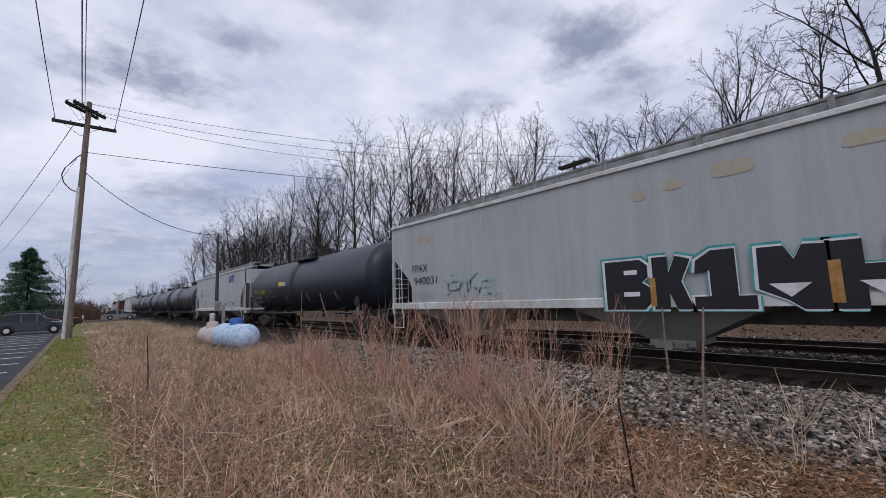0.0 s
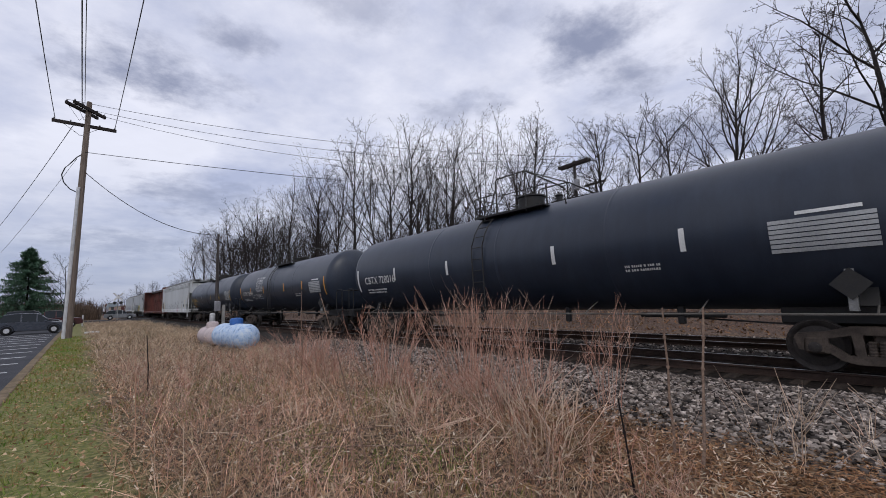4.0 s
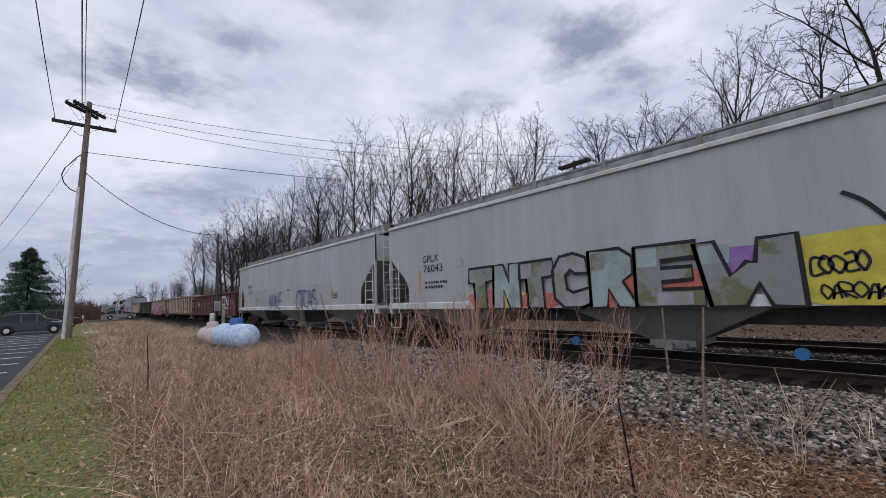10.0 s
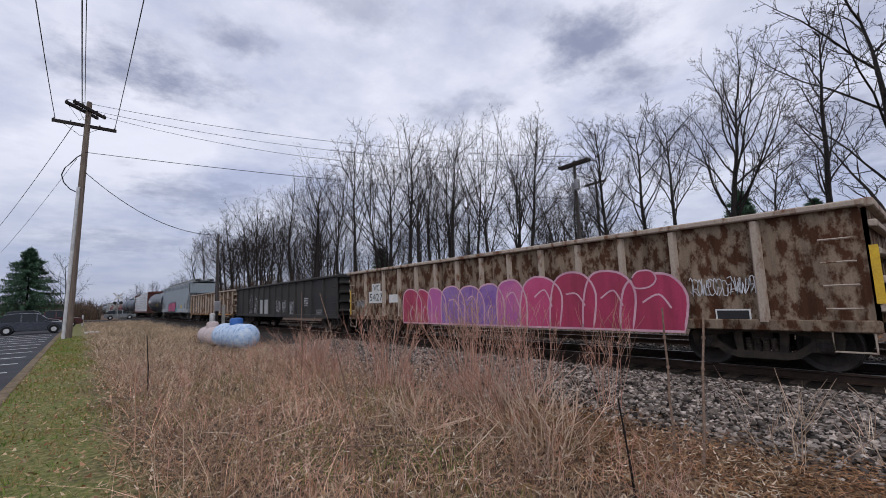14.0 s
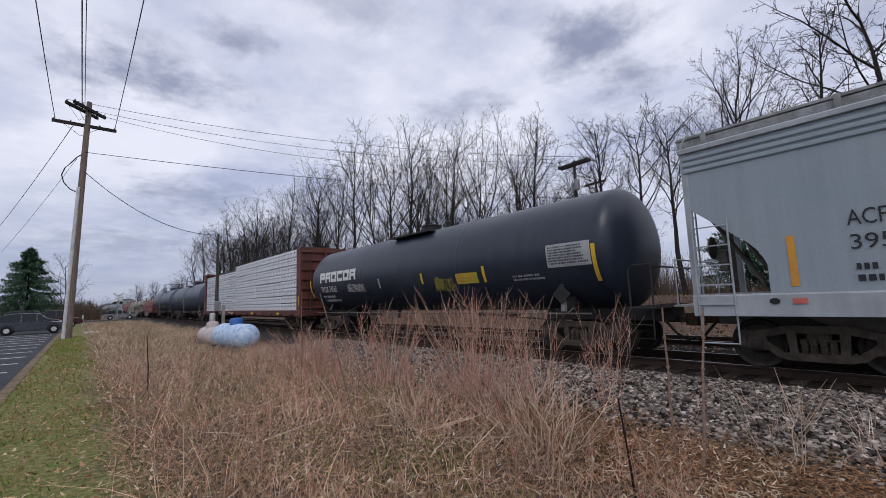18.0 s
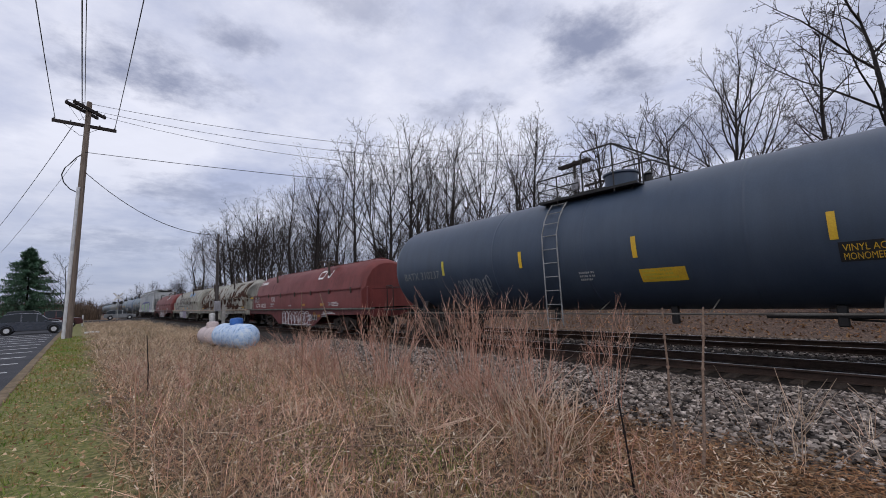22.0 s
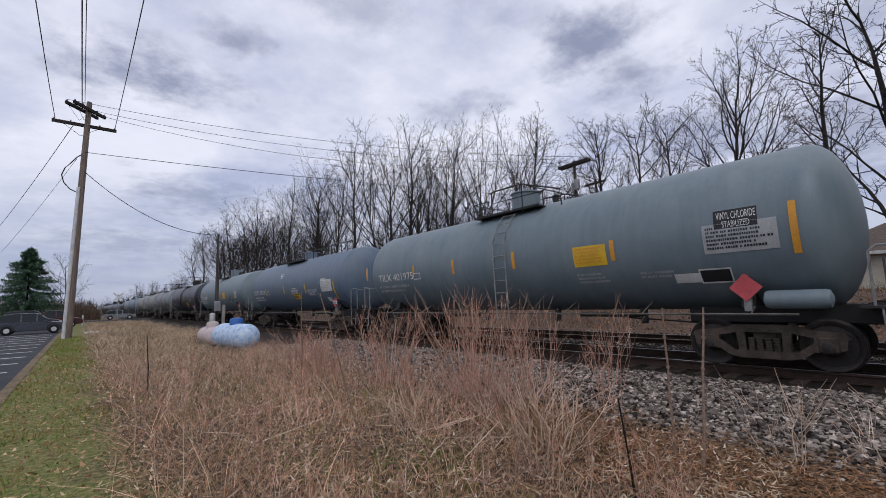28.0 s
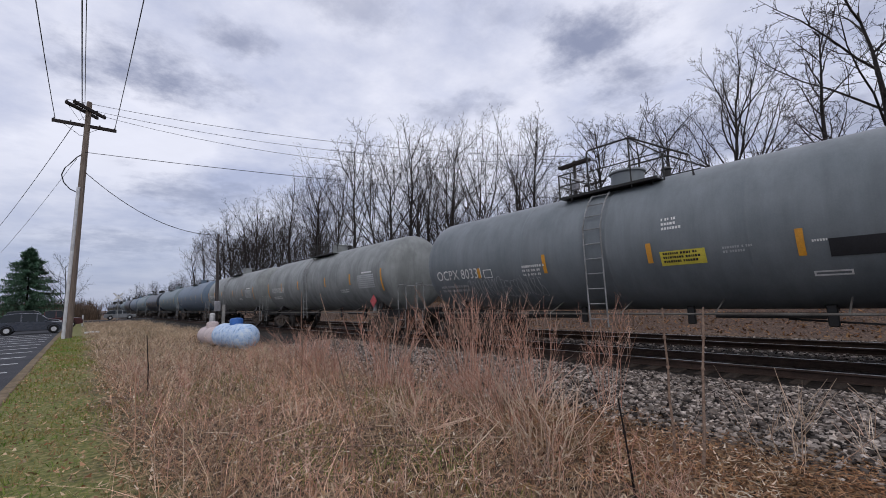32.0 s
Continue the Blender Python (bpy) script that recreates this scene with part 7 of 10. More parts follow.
def art_acfx(car, surf, half):
    side = lambda z: -1.62
    spray_cloud(car, side, half - 4.7, half + 2.9, half, 1.06, 1.55, "teal", 0.003, 5)
    y = 4.35
    for i, (w, z1) in enumerate(((1.0, 2.2), (1.05, 2.3), (1.1, 2.32), (1.05, 2.4), (1.0, 2.38), (0.95, 2.45))):
        jag = [(y, 1.12), (y + 0.05, 1.6), (y - 0.12 * w, 1.95), (y - 0.02, z1), (y - 0.45 * w, z1 - 0.22), (y - 0.8 * w, z1 + 0.04), (y - 1.02 * w, 1.85), (y - 0.9 * w, 1.55), (y - 1.08 * w, 1.12)]
        outlined(car, side, jag, "pink" if i % 2 else "dusky_pink", "ink", 0.075, 0.008 + 0.0016 * i, "pink angular graffiti shape")
        part("inner_stroke", ribbon(Shape(), side, [(y - 0.45 * w, 1.12), (y - 0.4 * w, 1.45), (y - 0.6 * w, 1.7)], 0.05, 0.0125 + 0.0016 * i), "ink", car)
        y -= w * 0.95
    part("sill_sticker", Shape().patch(side, -9.15, -8.95, 1.24, 1.34, 0.006, 1), "salmon", car)
    part("sill_sticker", Shape().patch(side, 8.15, 8.35, 1.24, 1.34, 0.006, 1), "salmon", car)
    for y in (-8.75, 8.6):
        part("sill_hole", Shape().add([(side(0) - 0.006, y + 0.08 * math.cos(a), 1.29 + 0.055 * math.sin(a)) for a in [math.pi * k / 6 for k in range(12)]], [tuple(range(12))]), "ink", car)


def art_roix(car, surf, half):
    side = lambda z: -1.62
    spray_cloud(car, side, half - 6.9, half + 6.5, half, 1.06, 2.3, "lilac", 0.003, 3)
    spray_cloud(car, side, half - 6.2, half + 6.0, half, 1.9, 2.95, "navy_blue", 0.002, 4)
    r = random.Random(4)
    for i in range(12):
        y, z = r.uniform(-6, 6.4), r.uniform(1.2, 2.4)
        part("spray_dot", Shape().add([(side(0) - 0.0045, y + 0.13 * math.cos(a), z + 0.11 * math.sin(a)) for a in [math.pi * k / 6 for k in range(12)]], [tuple(range(12))]), "pale_lilac", car)
    y = 6.2
    for i in range(9):
        w = r.uniform(1.15, 1.5)
        z1 = r.uniform(2.55, 2.78)
        jag = [(y + 0.05, 1.08), (y - 0.15 * w, 1.7), (y + 0.08, 2.0), (y - 0.05 * w, z1), (y - 0.5 * w, z1 - r.uniform(0.0, 0.2)), (y - 0.95 * w, z1), (y - 1.05 * w, 2.0), (y - 0.82 * w, 1.7), (y - 1.1 * w, 1.08), (y - 0.6 * w, 1.2)]
        outlined(car, side, jag, ("mint", "pale_mint", "mint", "lilac")[i % 4], "ink", 0.085, 0.007 + 0.0014 * i, "mint and grey angular graffiti shape")
        y -= w * 0.93
    scrawl(car, surf, half - 9.5, 3.0, 4.0, 0.75, "tank_grey", 9, 0.07)
    scrawl(car, side, 8.1, 1.15, 1.0, 0.6, "blue_mark", 3, 0.045, 7)
    for i in range(5):
        part("rust_stain", Shape().patch(lambda z: -1.60, half - 3.0 - 3.1 * i, half - 2.4 - 3.1 * i, 3.93, 4.0, 0.016, 1), "rust_mark", car)


HOOD = ((1.50, 1.28), (1.50, 2.15), (1.42, 2.32), (1.30, 2.75), (1.02, 3.18), (0.62, 3.44), (0.22, 3.54))


def hood_side(z):
    """The near side of a coil car's hood at a height."""
    for (x0, z0), (x1, z1) in zip(HOOD, HOOD[1:]):
        if z <= z1:
            return -(x0 + (x1 - x0) * max(0.0, z - z0) / (z1 - z0)) - 0.012
    return -0.22


def art_coil_red(tag_name):
    def art(car, surf, half):
        worm_logo(car, hood_side, -2.62, -4.0, 2.80, 3.26)
        marks(car, hood_side, (("lines", 6.97, 5.69, 2.92, 3.10, 1, "white_mark"), ("text", tag_name, 7.11, 2.02, 1.38, 0.25, "white_mark"), ("scrawl", 4.0, 3.4, 1.74, 2.05, "white_mark"), ("lines", 4.3, 3.45, 1.40, 1.62, 2, "pale_mark"), ("patch", 8.5, 7.9, 2.02, 2.12, "yellow_mark", "yellow reflective patch"), ("patch", -0.96, -1.46, 1.41, 1.53, "rust_mark", "dull yellow patch"), ("patch", -3.39, -3.92, 1.40, 1.53, "rust_mark", "dull yellow patch"),
                              ("lines", -4.75, -5.58, 1.38, 1.58, 3, "white_mark"), ("scrawl", -4.36, -4.63, 1.38, 1.58, "pale_mark"), ("scrawl", 7.53, 6.45, 1.75, 2.1, "pale_mark"), ("lines", 1.05, 0.45, 1.42, 1.5, 1, "pale_mark")), 5)
        flat = lambda z: -1.53
        y = 1.95
        for i, w in enumerate((0.55, 0.5, 0.55, 0.5, 0.6, 0.9, 0.6)):
            bubble(car, flat, y, y - w, 0.38, 1.12, None, "chalk", 50 + i, 0.006, 0.035)
            y -= w * 0.95
        scrawl(car, flat, 1.9, 0.42, 4.2, 0.66, "chalk", 9, 0.03, 8)
        marks(car, flat, (("frame", -1.89, -2.38, 0.62, 0.91, "pale_mark"), ("lines", -1.94, -2.32, 0.68, 0.85, 3, "pale_mark"), ("scrawl", -2.59, -2.94, 0.80, 1.08, "rust_mark"), ("patch", -3.12, -3.42, 0.82, 0.95, "rust_mark", "dull tan patch"), ("lines", -3.58, -4.32, 0.86, 0.97, 2, "pale_mark")), 6)
        r = random.Random(2)
        for i in range(22):
            y, z = r.uniform(-8, 8), r.uniform(2.3, 3.1)
            part("dark_run", ribbon(Shape(), hood_side, [(y, z), (y + r.uniform(-0.02, 0.02), z - 0.15), (y, z - r.uniform(0.25, 0.7))], r.uniform(0.03, 0.07), 0.008), "coil_red", car)
    return art


def rust_runs(car, count, seed, z_top, z_low, span, long, wide):
    """Rust that bleeds down the hood from chips in its paint: a torn patch with runs below it."""
    r = random.Random(seed)
    for i in range(count):
        y, z = r.uniform(-span, span), r.uniform(z_low, z_top)
        w, h = r.uniform(0.3, 1.0) * wide, r.uniform(0.4, 1.0) * long
        pts = []
        n = 18
        for k in range(n):
            a = 2 * math.pi * k / n
            q = r.uniform(0.55, 1.1)
            pts.append((y + w * q * math.cos(a), max(1.30, min(3.42, z + h * 0.45 * q * math.sin(a) * (1.5 if math.sin(a) < 0 else 1.0)))))
        ordered = Shape().add([(hood_side(b) - 0.004, a, b) for a, b in pts], [tuple(range(n))])
        part("rust_patch", ordered, ("rust_dark", "rust_brown", "rust_dark")[i % 3], car)
        for k in range(r.randint(1, 3)):
            ya, za = y + r.uniform(-0.7, 0.7) * w, z - 0.2 * h
            zb = max(1.31, za - r.uniform(0.3, 0.9) * long)
            part("rust_run", ribbon(Shape(), hood_side, [(ya, za), (ya + r.uniform(-0.03, 0.03), (za + zb) / 2), (ya, zb)], r.uniform(0.03, 0.10), 0.006), "rust_dark", car)


def art_coil_rust(car, surf, half):
    flat = lambda z: -1.53
    rust_runs(car, 34, 7, 3.3, 1.5, 7.4, 0.9, 0.42)
    rust_runs(car, 22, 9, 2.4, 1.4, 7.6, 0.7, 0.6)
    y = 7.0
    r = random.Random(23)
    for i in range(13):
        w = r.uniform(0.85, 1.3)
        bubble(car, hood_side, y, y - w, 1.52, r.uniform(2.2, 2.75), None, "rust_dark", 80 + i, 0.014, 0.06, -0.2)
        y -= w
    y = 4.0
    for i in range(6):
        bubble(car, flat, y, y - 0.78, 0.42, 1.02, "pale_cream", "under_grey", 60 + i, 0.006 + 0.001 * i, 0.06)
        y -= 0.72
    for y in (-1.0, 0.9, -4.5):
        part("rust_streak", ribbon(Shape(), hood_side, [(y, 3.1), (y + 0.05, 2.6), (y, 2.1)], 0.28, 0.010), "rust_brown", car)


def art_coil_cream(car, surf, half):
    flat = lambda z: -1.53
    for y0, w in ((-1.66, 0.95), (-3.22, 0.95)):
        scrawl(car, hood_side, y0, 2.86, w, 0.26, "sky_spray", 7, 0.06, int(-y0 * 10))
    for y0, y1, n in ((3.27, -0.76, 5), (-0.94, -2.47, 2)):
        w = (y0 - y1) / n
        for i in range(n):
            bubble(car, hood_side, y0 - w * i, y0 - w * (i + 1.05), 1.76, 2.62, None, "under_grey", 70 + i, 0.014, 0.10)
    scrawl(car, hood_side, -2.47, 1.78, 0.75, 0.22, "ink", 4, 0.045, 3)
    scrawl(car, hood_side, -3.3, 1.85, 1.0, 0.4, "ink", 4, 0.05, 5)
    marks(car, hood_side, (("scrawl", -3.2, -3.8, 1.36, 1.68, "dark_mark"), ("patch", 0.87, 0.29, 1.41, 1.55, "orange_mark", "orange reflective patch"), ("patch", -0.65, -1.54, 1.37, 1.63, "tank_grey", "grey overpaint"), ("patch", -1.83, -2.31, 1.41, 1.54, "orange_mark", "orange reflective patch"), ("lines", -2.4, -2.9, 1.43, 1.57, 2, "dark_mark"), ("text", "CN 187090", 6.2, 1.88, 1.34, 0.26, "dark_mark"), ("lines", 3.9, 3.1, 1.40, 1.6, 2, "dark_mark"), ("patch", 7.1, 6.6, 1.40, 1.55, "orange_mark", "orange reflective patch"), ("scrawl", 4.2, 3.0, 2.75, 3.0, "under_grey"), ("scrawl", 3.9, 2.9, 2.3, 2.6, "under_grey")), 9)
    y = 2.55
    for i in range(5):
        bubble(car, flat, y, y - 0.44, 0.42, 1.16, "chalk", "ink", 90 + i, 0.006 + 0.001 * i, 0.045)
        y -= 0.41
    for i in range(4):
        bubble(car, flat, y, y - 0.5, 0.42, 1.12, "lilac_grey", "purple", 96 + i, 0.006 + 0.001 * i, 0.05)
        y -= 0.45
    scrawl(car, flat, 5.2, 0.55, 1.4, 0.55, "dark_mark", 4, 0.035, 6)
    marks(car, flat, (("frame", -1.55, -2.07, 0.81, 1.08, "dark_mark"), ("patch", -1.6, -2.02, 0.84, 1.04, "dark_mark", "dark service stencil"), ("scrawl", -1.85, -2.9, 0.6, 1.15, "dark_mark")), 11)
    rust_runs(car, 8, 31, 3.2, 1.5, 7.0, 0.5, 0.12)
    for y in (-2.7, 3.0, 0.9):
        part("rust_streak", ribbon(Shape(), hood_side, [(y, 2.97), (y + 0.03, 2.5), (y, 2.1)], 0.14, 0.010), "rust_brown", car)


T, H, G, B, C = tank_car, hopper_car, gondola_car, centre_beam_car, coil_car
NOTE = (("text", "NOT FOR CLASS 3", 3.9, 0.62, 0.13, "white_mark", 1.75), ("text", "FLAMMABLE", 3.65, 0.45, 0.13, "white_mark", 1.2), ("text", "LIQUIDS WITH", 3.75, 0.28, 0.13, "white_mark", 1.4), ("text", "API GRAVITY", 3.7, 0.11, 0.13, "white_mark", 1.3), ("text", "GREATER THAN", 3.8, -0.06, 0.13, "white_mark", 1.5), ("text", "50 DEGREES", 3.7, -0.23, 0.13, "white_mark", 1.25), ("text", "SR 11961", 3.7, -0.55, 0.12, "white_mark", 0.75), ("scrawl", 4.7, -0.75, 2.2, 0.35, "pale_mark"))
CARS = [
    (14.2, H, "light grey covered hopper with black and teal graffiti", dict(paint="hopper_grey", ribs=False, art=art_fpax, rows=(("text", "FPAX", 8.65, 0.90, 2.53, 0.28, "dark_mark"), ("text", "940031", 8.56, 1.33, 2.08, 0.27, "dark_mark"), ("lines", 8.37, 7.20, 1.55, 1.78, 3, "pale_mark")))),
    (32.9, T, "glossy black tank car with yellow lettering", dict(paint="tank_black", plat=(-1.4, 1.4), pot=-0.7, ladder=False, accent=(0.6, 0.36, "tank_soot"), placard="grey", rows=(("text", "UTLX 666809", 7.52, 2.46, 2.25, 0.33, "lemon"), ("frame", 4.52, 4.20, 2.24, 2.49, "pale_mark"), ("patch", 2.69, 2.10, 2.66, 2.92, "lemon", "yellow half of a small logo"), ("patch", 2.09, 1.51, 2.66, 2.89, "pale_mark", "white half of a small logo"), ("stripe", 8.36, 2.19, 3.14, "pale_mark"), ("stripe", 5.27, 1.76, 2.15, "pale_mark"), ("stripe", 1.84, 1.71, 2.11, "pale_mark"), ("stripe", -1.35, 1.66, 2.12, "orange_mark"), ("stripe", -4.81, 1.68, 2.13, "orange_mark"), ("lines", 7.74, 6.39, 1.70, 2.14, 2, "pale_mark"), ("lines", 4.13, 3.62, 2.05, 2.13, 1, "pale_mark"), ("lines", -1.46, -1.90, 1.63, 1.68, 1, "pale_mark")))),
    (51.97, H, "light grey covered hopper with blue logo", dict(paint="hopper_pale", ribs=False, art=art_gatx, rows=(("text", "GACX", 6.62, 0.94, 3.01, 0.29, "dark_mark"), ("text", "77372", 6.58, 1.05, 2.54, 0.27, "dark_mark"), ("lines", 6.44, 5.49, 1.79, 2.22, 3, "pale_mark"), ("notice", 0.49, -0.32, 2.14, 2.45, "yellow_mark", "orange_mark"), ("disc", -0.61, -0.88, 1.80, 2.03, "lemon"), ("stripe", 4.41, 1.63, 2.15, "under_grey"), ("stripe", 1.50, 1.68, 2.11, "orange_mark"), ("stripe", -1.46, 1.67, 2.12, "orange_mark"), ("stripe", -4.26, 1.65, 2.13, "orange_mark"), ("lines", 0.91, -0.61, 2.87, 2.99, 1, "red_mark"), ("lines", -1.65, -2.15, 1.74, 1.97, 4, "red_mark"), ("lines", -2.98, -3.44, 1.71, 1.84, 3, "dark_mark"), ("frame", -4.89, -5.16, 1.70, 1.82, "white_mark"), ("lines", -4.91, -5.24, 1.85, 1.91, 1, "dark_mark"), ("lines", -5.36, -5.92, 1.68, 1.89, 3, "dark_mark"), ("lines", 0.50, -0.64, 1.73, 1.84, 1, "red_mark")))),
    (70.2, T, "charcoal tank car with white lettering", dict(paint="tank_dark", plat=(-1.45, 1.45), pot=-0.2, steps=1.16, placard="grey", accent=(0.5, 0.35, "tank_black"), rows=(("text", "DBUX 250100", 7.28, 2.24, 2.39, 0.34, "white_mark"), ("frame", 4.74, 4.39, 2.36, 2.60, "white_mark"), ("stripe", 8.62, 1.98, 3.03, "pale_mark"), ("stripe", 4.99, 2.39, 2.84, "lemon"), ("stripe", 1.91, 2.36, 2.84, "yellow_mark"), ("stripe", -0.76, 2.35, 2.83, "orange_mark"), ("stripe", -4.27, 2.34, 2.81, "orange_mark"), ("lines", -1.73, -2.53, 2.05, 2.19, 2, "pale_mark"), ("lines", -1.61, -2.64, 1.76, 2.00, 3, "pale_mark"), ("lines", -3.31, -3.92, 2.09, 2.16, 1, "pale_mark"), ("lines", -4.37, -5.53, 1.74, 2.01, 3, "pale_mark"), ("lines", 7.36, 5.30, 1.83, 2.00, 2, "pale_mark")))),
    (90.6, T, "charcoal tank car with white lettering", dict(paint="tank_dark", number="CBTX 728016", mark="white_mark", stripe="white_mark", placard="grey")),
    (108.87, T, "charcoal tank car with hazard note", dict(paint="tank_dark", number="CBTX 728394", stripe="orange_mark", extras=NOTE, dome="low", placard="grey")),
    (128.0, T, "black tank car with yellow stripes", dict(paint="tank_dark", plat=(-1.6, 1.64), pot=0.4, ladder=False, placard="grey", sign=-6.94, accent=(0.7, 0.3, "tank_black"), rows=(("text", "UTLX 664026", 7.68, 2.52, 2.16, 0.28, "yellow_mark"), ("lines", 7.78, 5.37, 1.87, 2.07, 2, "yellow_mark"), ("lines", 8.09, 5.70, 1.58, 1.77, 2, "orange_mark"), ("stripe", 5.16, 2.15, 2.65, "pale_mark"), ("stripe", 2.83, 2.19, 2.67, "pale_mark"), ("stripe", -1.06, 2.19, 2.67, "yellow_mark"), ("stripe", -4.29, 2.18, 2.65, "yellow_mark"), ("stripe", -7.83, 1.95, 2.89, "yellow_mark"), ("notice", -2.90, -3.46, 2.57, 2.78, "orange_mark", "lemon"), ("notice", -6.31, -7.64, 2.10, 2.78, "pale_mark", "dark_mark"), ("lines", -6.42, -6.89, 2.78, 2.84, 1, "white_mark"), ("lines", -5.40, -5.97, 1.63, 1.83, 3, "pale_mark"), ("frame", 4.69, 4.27, 1.96, 2.21, "pale_mark"), ("lines", 3.62, 3.13, 1.86, 1.96, 1, "pale_mark"), ("lines", 3.07, 2.44, 2.97, 3.04, 1, "pale_mark")))),
    (149.5, H, "white ribbed covered hopper with black scrawls", dict(paint="hopper_white", art=art_white, rows=(("stripe", -2.66, 1.51, 1.97, "rust_mark"), ("stripe", -6.12, 1.52, 1.98, "yellow_mark"), ("stripe", -7.99, 1.54, 2.46, "yellow_mark"), ("patch", -6.95, -7.44, 1.69, 1.97, "dark_mark", "black service stencil"), ("lines", -5.25, -5.93, 1.82, 1.95, 2, "dark_mark"), ("lines", -5.51, -7.22, 2.20, 2.38, 2, "pale_mark"), ("text", "40905", 7.80, 0.89, 2.22, 0.22, "pale_mark"), ("stripe", 8.05, 1.51, 2.45, "yellow_mark"), ("lines", 7.80, 7.03, 1.61, 1.84, 2, "dark_mark")))),
    (175.05, B, "empty rust-red centre beam flatcar", dict()),
    (196.6, H, "light grey covered hopper with colourful graffiti", dict(paint="hopper_grey", ribs=False, art=art_tnt, rows=(("text", "GPLX", 8.03, 0.90, 2.86, 0.24, "dark_mark"), ("text", "76043", 7.98, 1.06, 2.50, 0.26, "dark_mark"), ("lines", 7.92, 6.67, 1.93, 2.17, 2, "dark_mark"), ("frame", 6.20, 5.90, 2.56, 2.83, "pale_mark"), ("stripe", 8.23, 1.73, 2.59, "orange_mark")))),
    (217.85, H, "light grey covered hopper with blue tags", dict(paint="hopper_grey", ribs=False, art=art_blue, rows=(("text", "GPLX", 7.90, 1.03, 2.74, 0.25, "dark_mark"), ("text", "75175", 7.80, 0.98, 2.31, 0.25, "dark_mark"), ("lines", 7.74, 6.51, 1.83, 2.12, 2, "pale_mark"), ("stripe", -0.26, 1.83, 2.24, "orange_mark"), ("stripe", -5.98, 1.76, 2.25, "orange_mark"), ("lines", 0.01, -0.55, 2.34, 2.43, 1, "dark_mark"), ("lines", -6.05, -6.60, 1.77, 2.03, 3, "dark_mark"), ("lines", -4.16, -4.61, 1.41, 1.51, 2, "pale_mark")))),
    (235.65, G, "brown gondola with white logo and chalk tags", dict(paint="gon_brown", chord="gon_brown", pitch=1.43, ends=(6.43, 8.15), top=2.62, phase=0.5, art=art_cn)),
    (254.66, G, "heavily rusted tan gondola with peeling paint", dict(paint="gon_rust", chord="gon_chord", art=art_rust, rib_paint="gon_chord")),
    (272.95, G, "rusty tan gondola with pink and purple graffiti", dict(paint="gon_rust_b", chord="gon_chord", art=art_pink, rib_paint="gon_chord")),
    (291.6, G, "sooty black gondola with white tags", dict(paint="gon_black", chord="gon_black", art=art_black)),
    (310.3, G, "rusty tan gondola with black number panels", dict(paint="gon_rust_b", chord="gon_chord", art=art_189, rib_paint="gon_chord")),
    (331.26, H, "slate grey covered hopper with pink graffiti", dict(paint="hopper_slate", art=art_acfx, sill="hopper_slate_sill", rows=(("text", "ACFX", 7.54, 0.66, 2.49, 0.25, "dark_mark"), ("text", "39501", 7.53, 0.80, 2.10, 0.24, "dark_mark"), ("stripe", 8.29, 1.54, 2.42, "orange_mark"), ("lines", 7.50, 7.19, 1.59, 1.87, 2, "dark_mark"), ("stripe", -8.35, 1.55, 2.48, "orange_mark"), ("notice", -4.69, -5.70, 1.58, 1.88, "lemon", "orange_mark"), ("lines", -7.27, -7.88, 1.59, 2.11, 5, "dark_mark"), ("text", "THE KEY", -2.93, 0.69, 1.85, 0.17, "ink"), ("text", "CRO", -3.06, 0.42, 1.67, 0.15, "ink")))),
    (350.3, T, "dark slate tank car with large white logo", dict(paint="tank_dark", plat=(-1.2, 1.4), rail="none", dome="low", ladder=False, placard="grey", sign=-7.0, hollow=(7.3, 2.55, 0.5), rows=(("text", "PROX 74565", 7.30, 1.72, 2.06, 0.30, "white_mark"), ("lines", 7.33, 5.65, 1.60, 1.90, 2, "white_mark"), ("stripe", 8.51, 1.81, 2.73, "yellow_mark"), ("stripe", 1.68, 2.06, 2.47, "pale_mark"), ("stripe", -1.24, 2.09, 2.48, "yellow_mark"), ("stripe", -4.38, 2.00, 2.50, "yellow_mark"), ("stripe", -8.14, 1.84, 2.75, "yellow_mark"), ("notice", -3.08, -4.09, 2.00, 2.34, "lemon", "orange_mark"), ("scrawl", -1.89, -2.85, 1.82, 2.25, "lemon"), ("notice", -6.77, -8.06, 2.25, 2.85, "pale_mark", "tank_dark"), ("lines", -5.49, -6.71, 1.98, 2.13, 2, "pale_mark"), ("scrawl", 4.47, 2.93, 1.99, 2.35, "white_mark")))),
    (376.5, B, "centre beam flatcar loaded with white-wrapped lumber", dict(loaded=True)),
    (395.65, T, "blue-slate tank car with side ladder", dict(paint="tank_slate", dome="double", plat=(-0.86, 1.85), pot=0.92, steps=0.1, placard="grey", rows=(("text", "BATX 310094", 7.71, 2.08, 2.27, 0.28, "tank_pale"), ("stripe", 9.01, 2.21, 3.17, "lemon"), ("stripe", 5.37, 2.34, 2.83, "lemon"), ("stripe", 2.26, 2.29, 2.77, "yellow_mark"), ("stripe", -1.01, 2.30, 2.78, "yellow_mark"), ("scrawl", 2.13, 0.71, 1.66, 2.19, "pale_mark"), ("scrawl", -0.25, -0.90, 1.68, 2.10, "pale_mark")))),
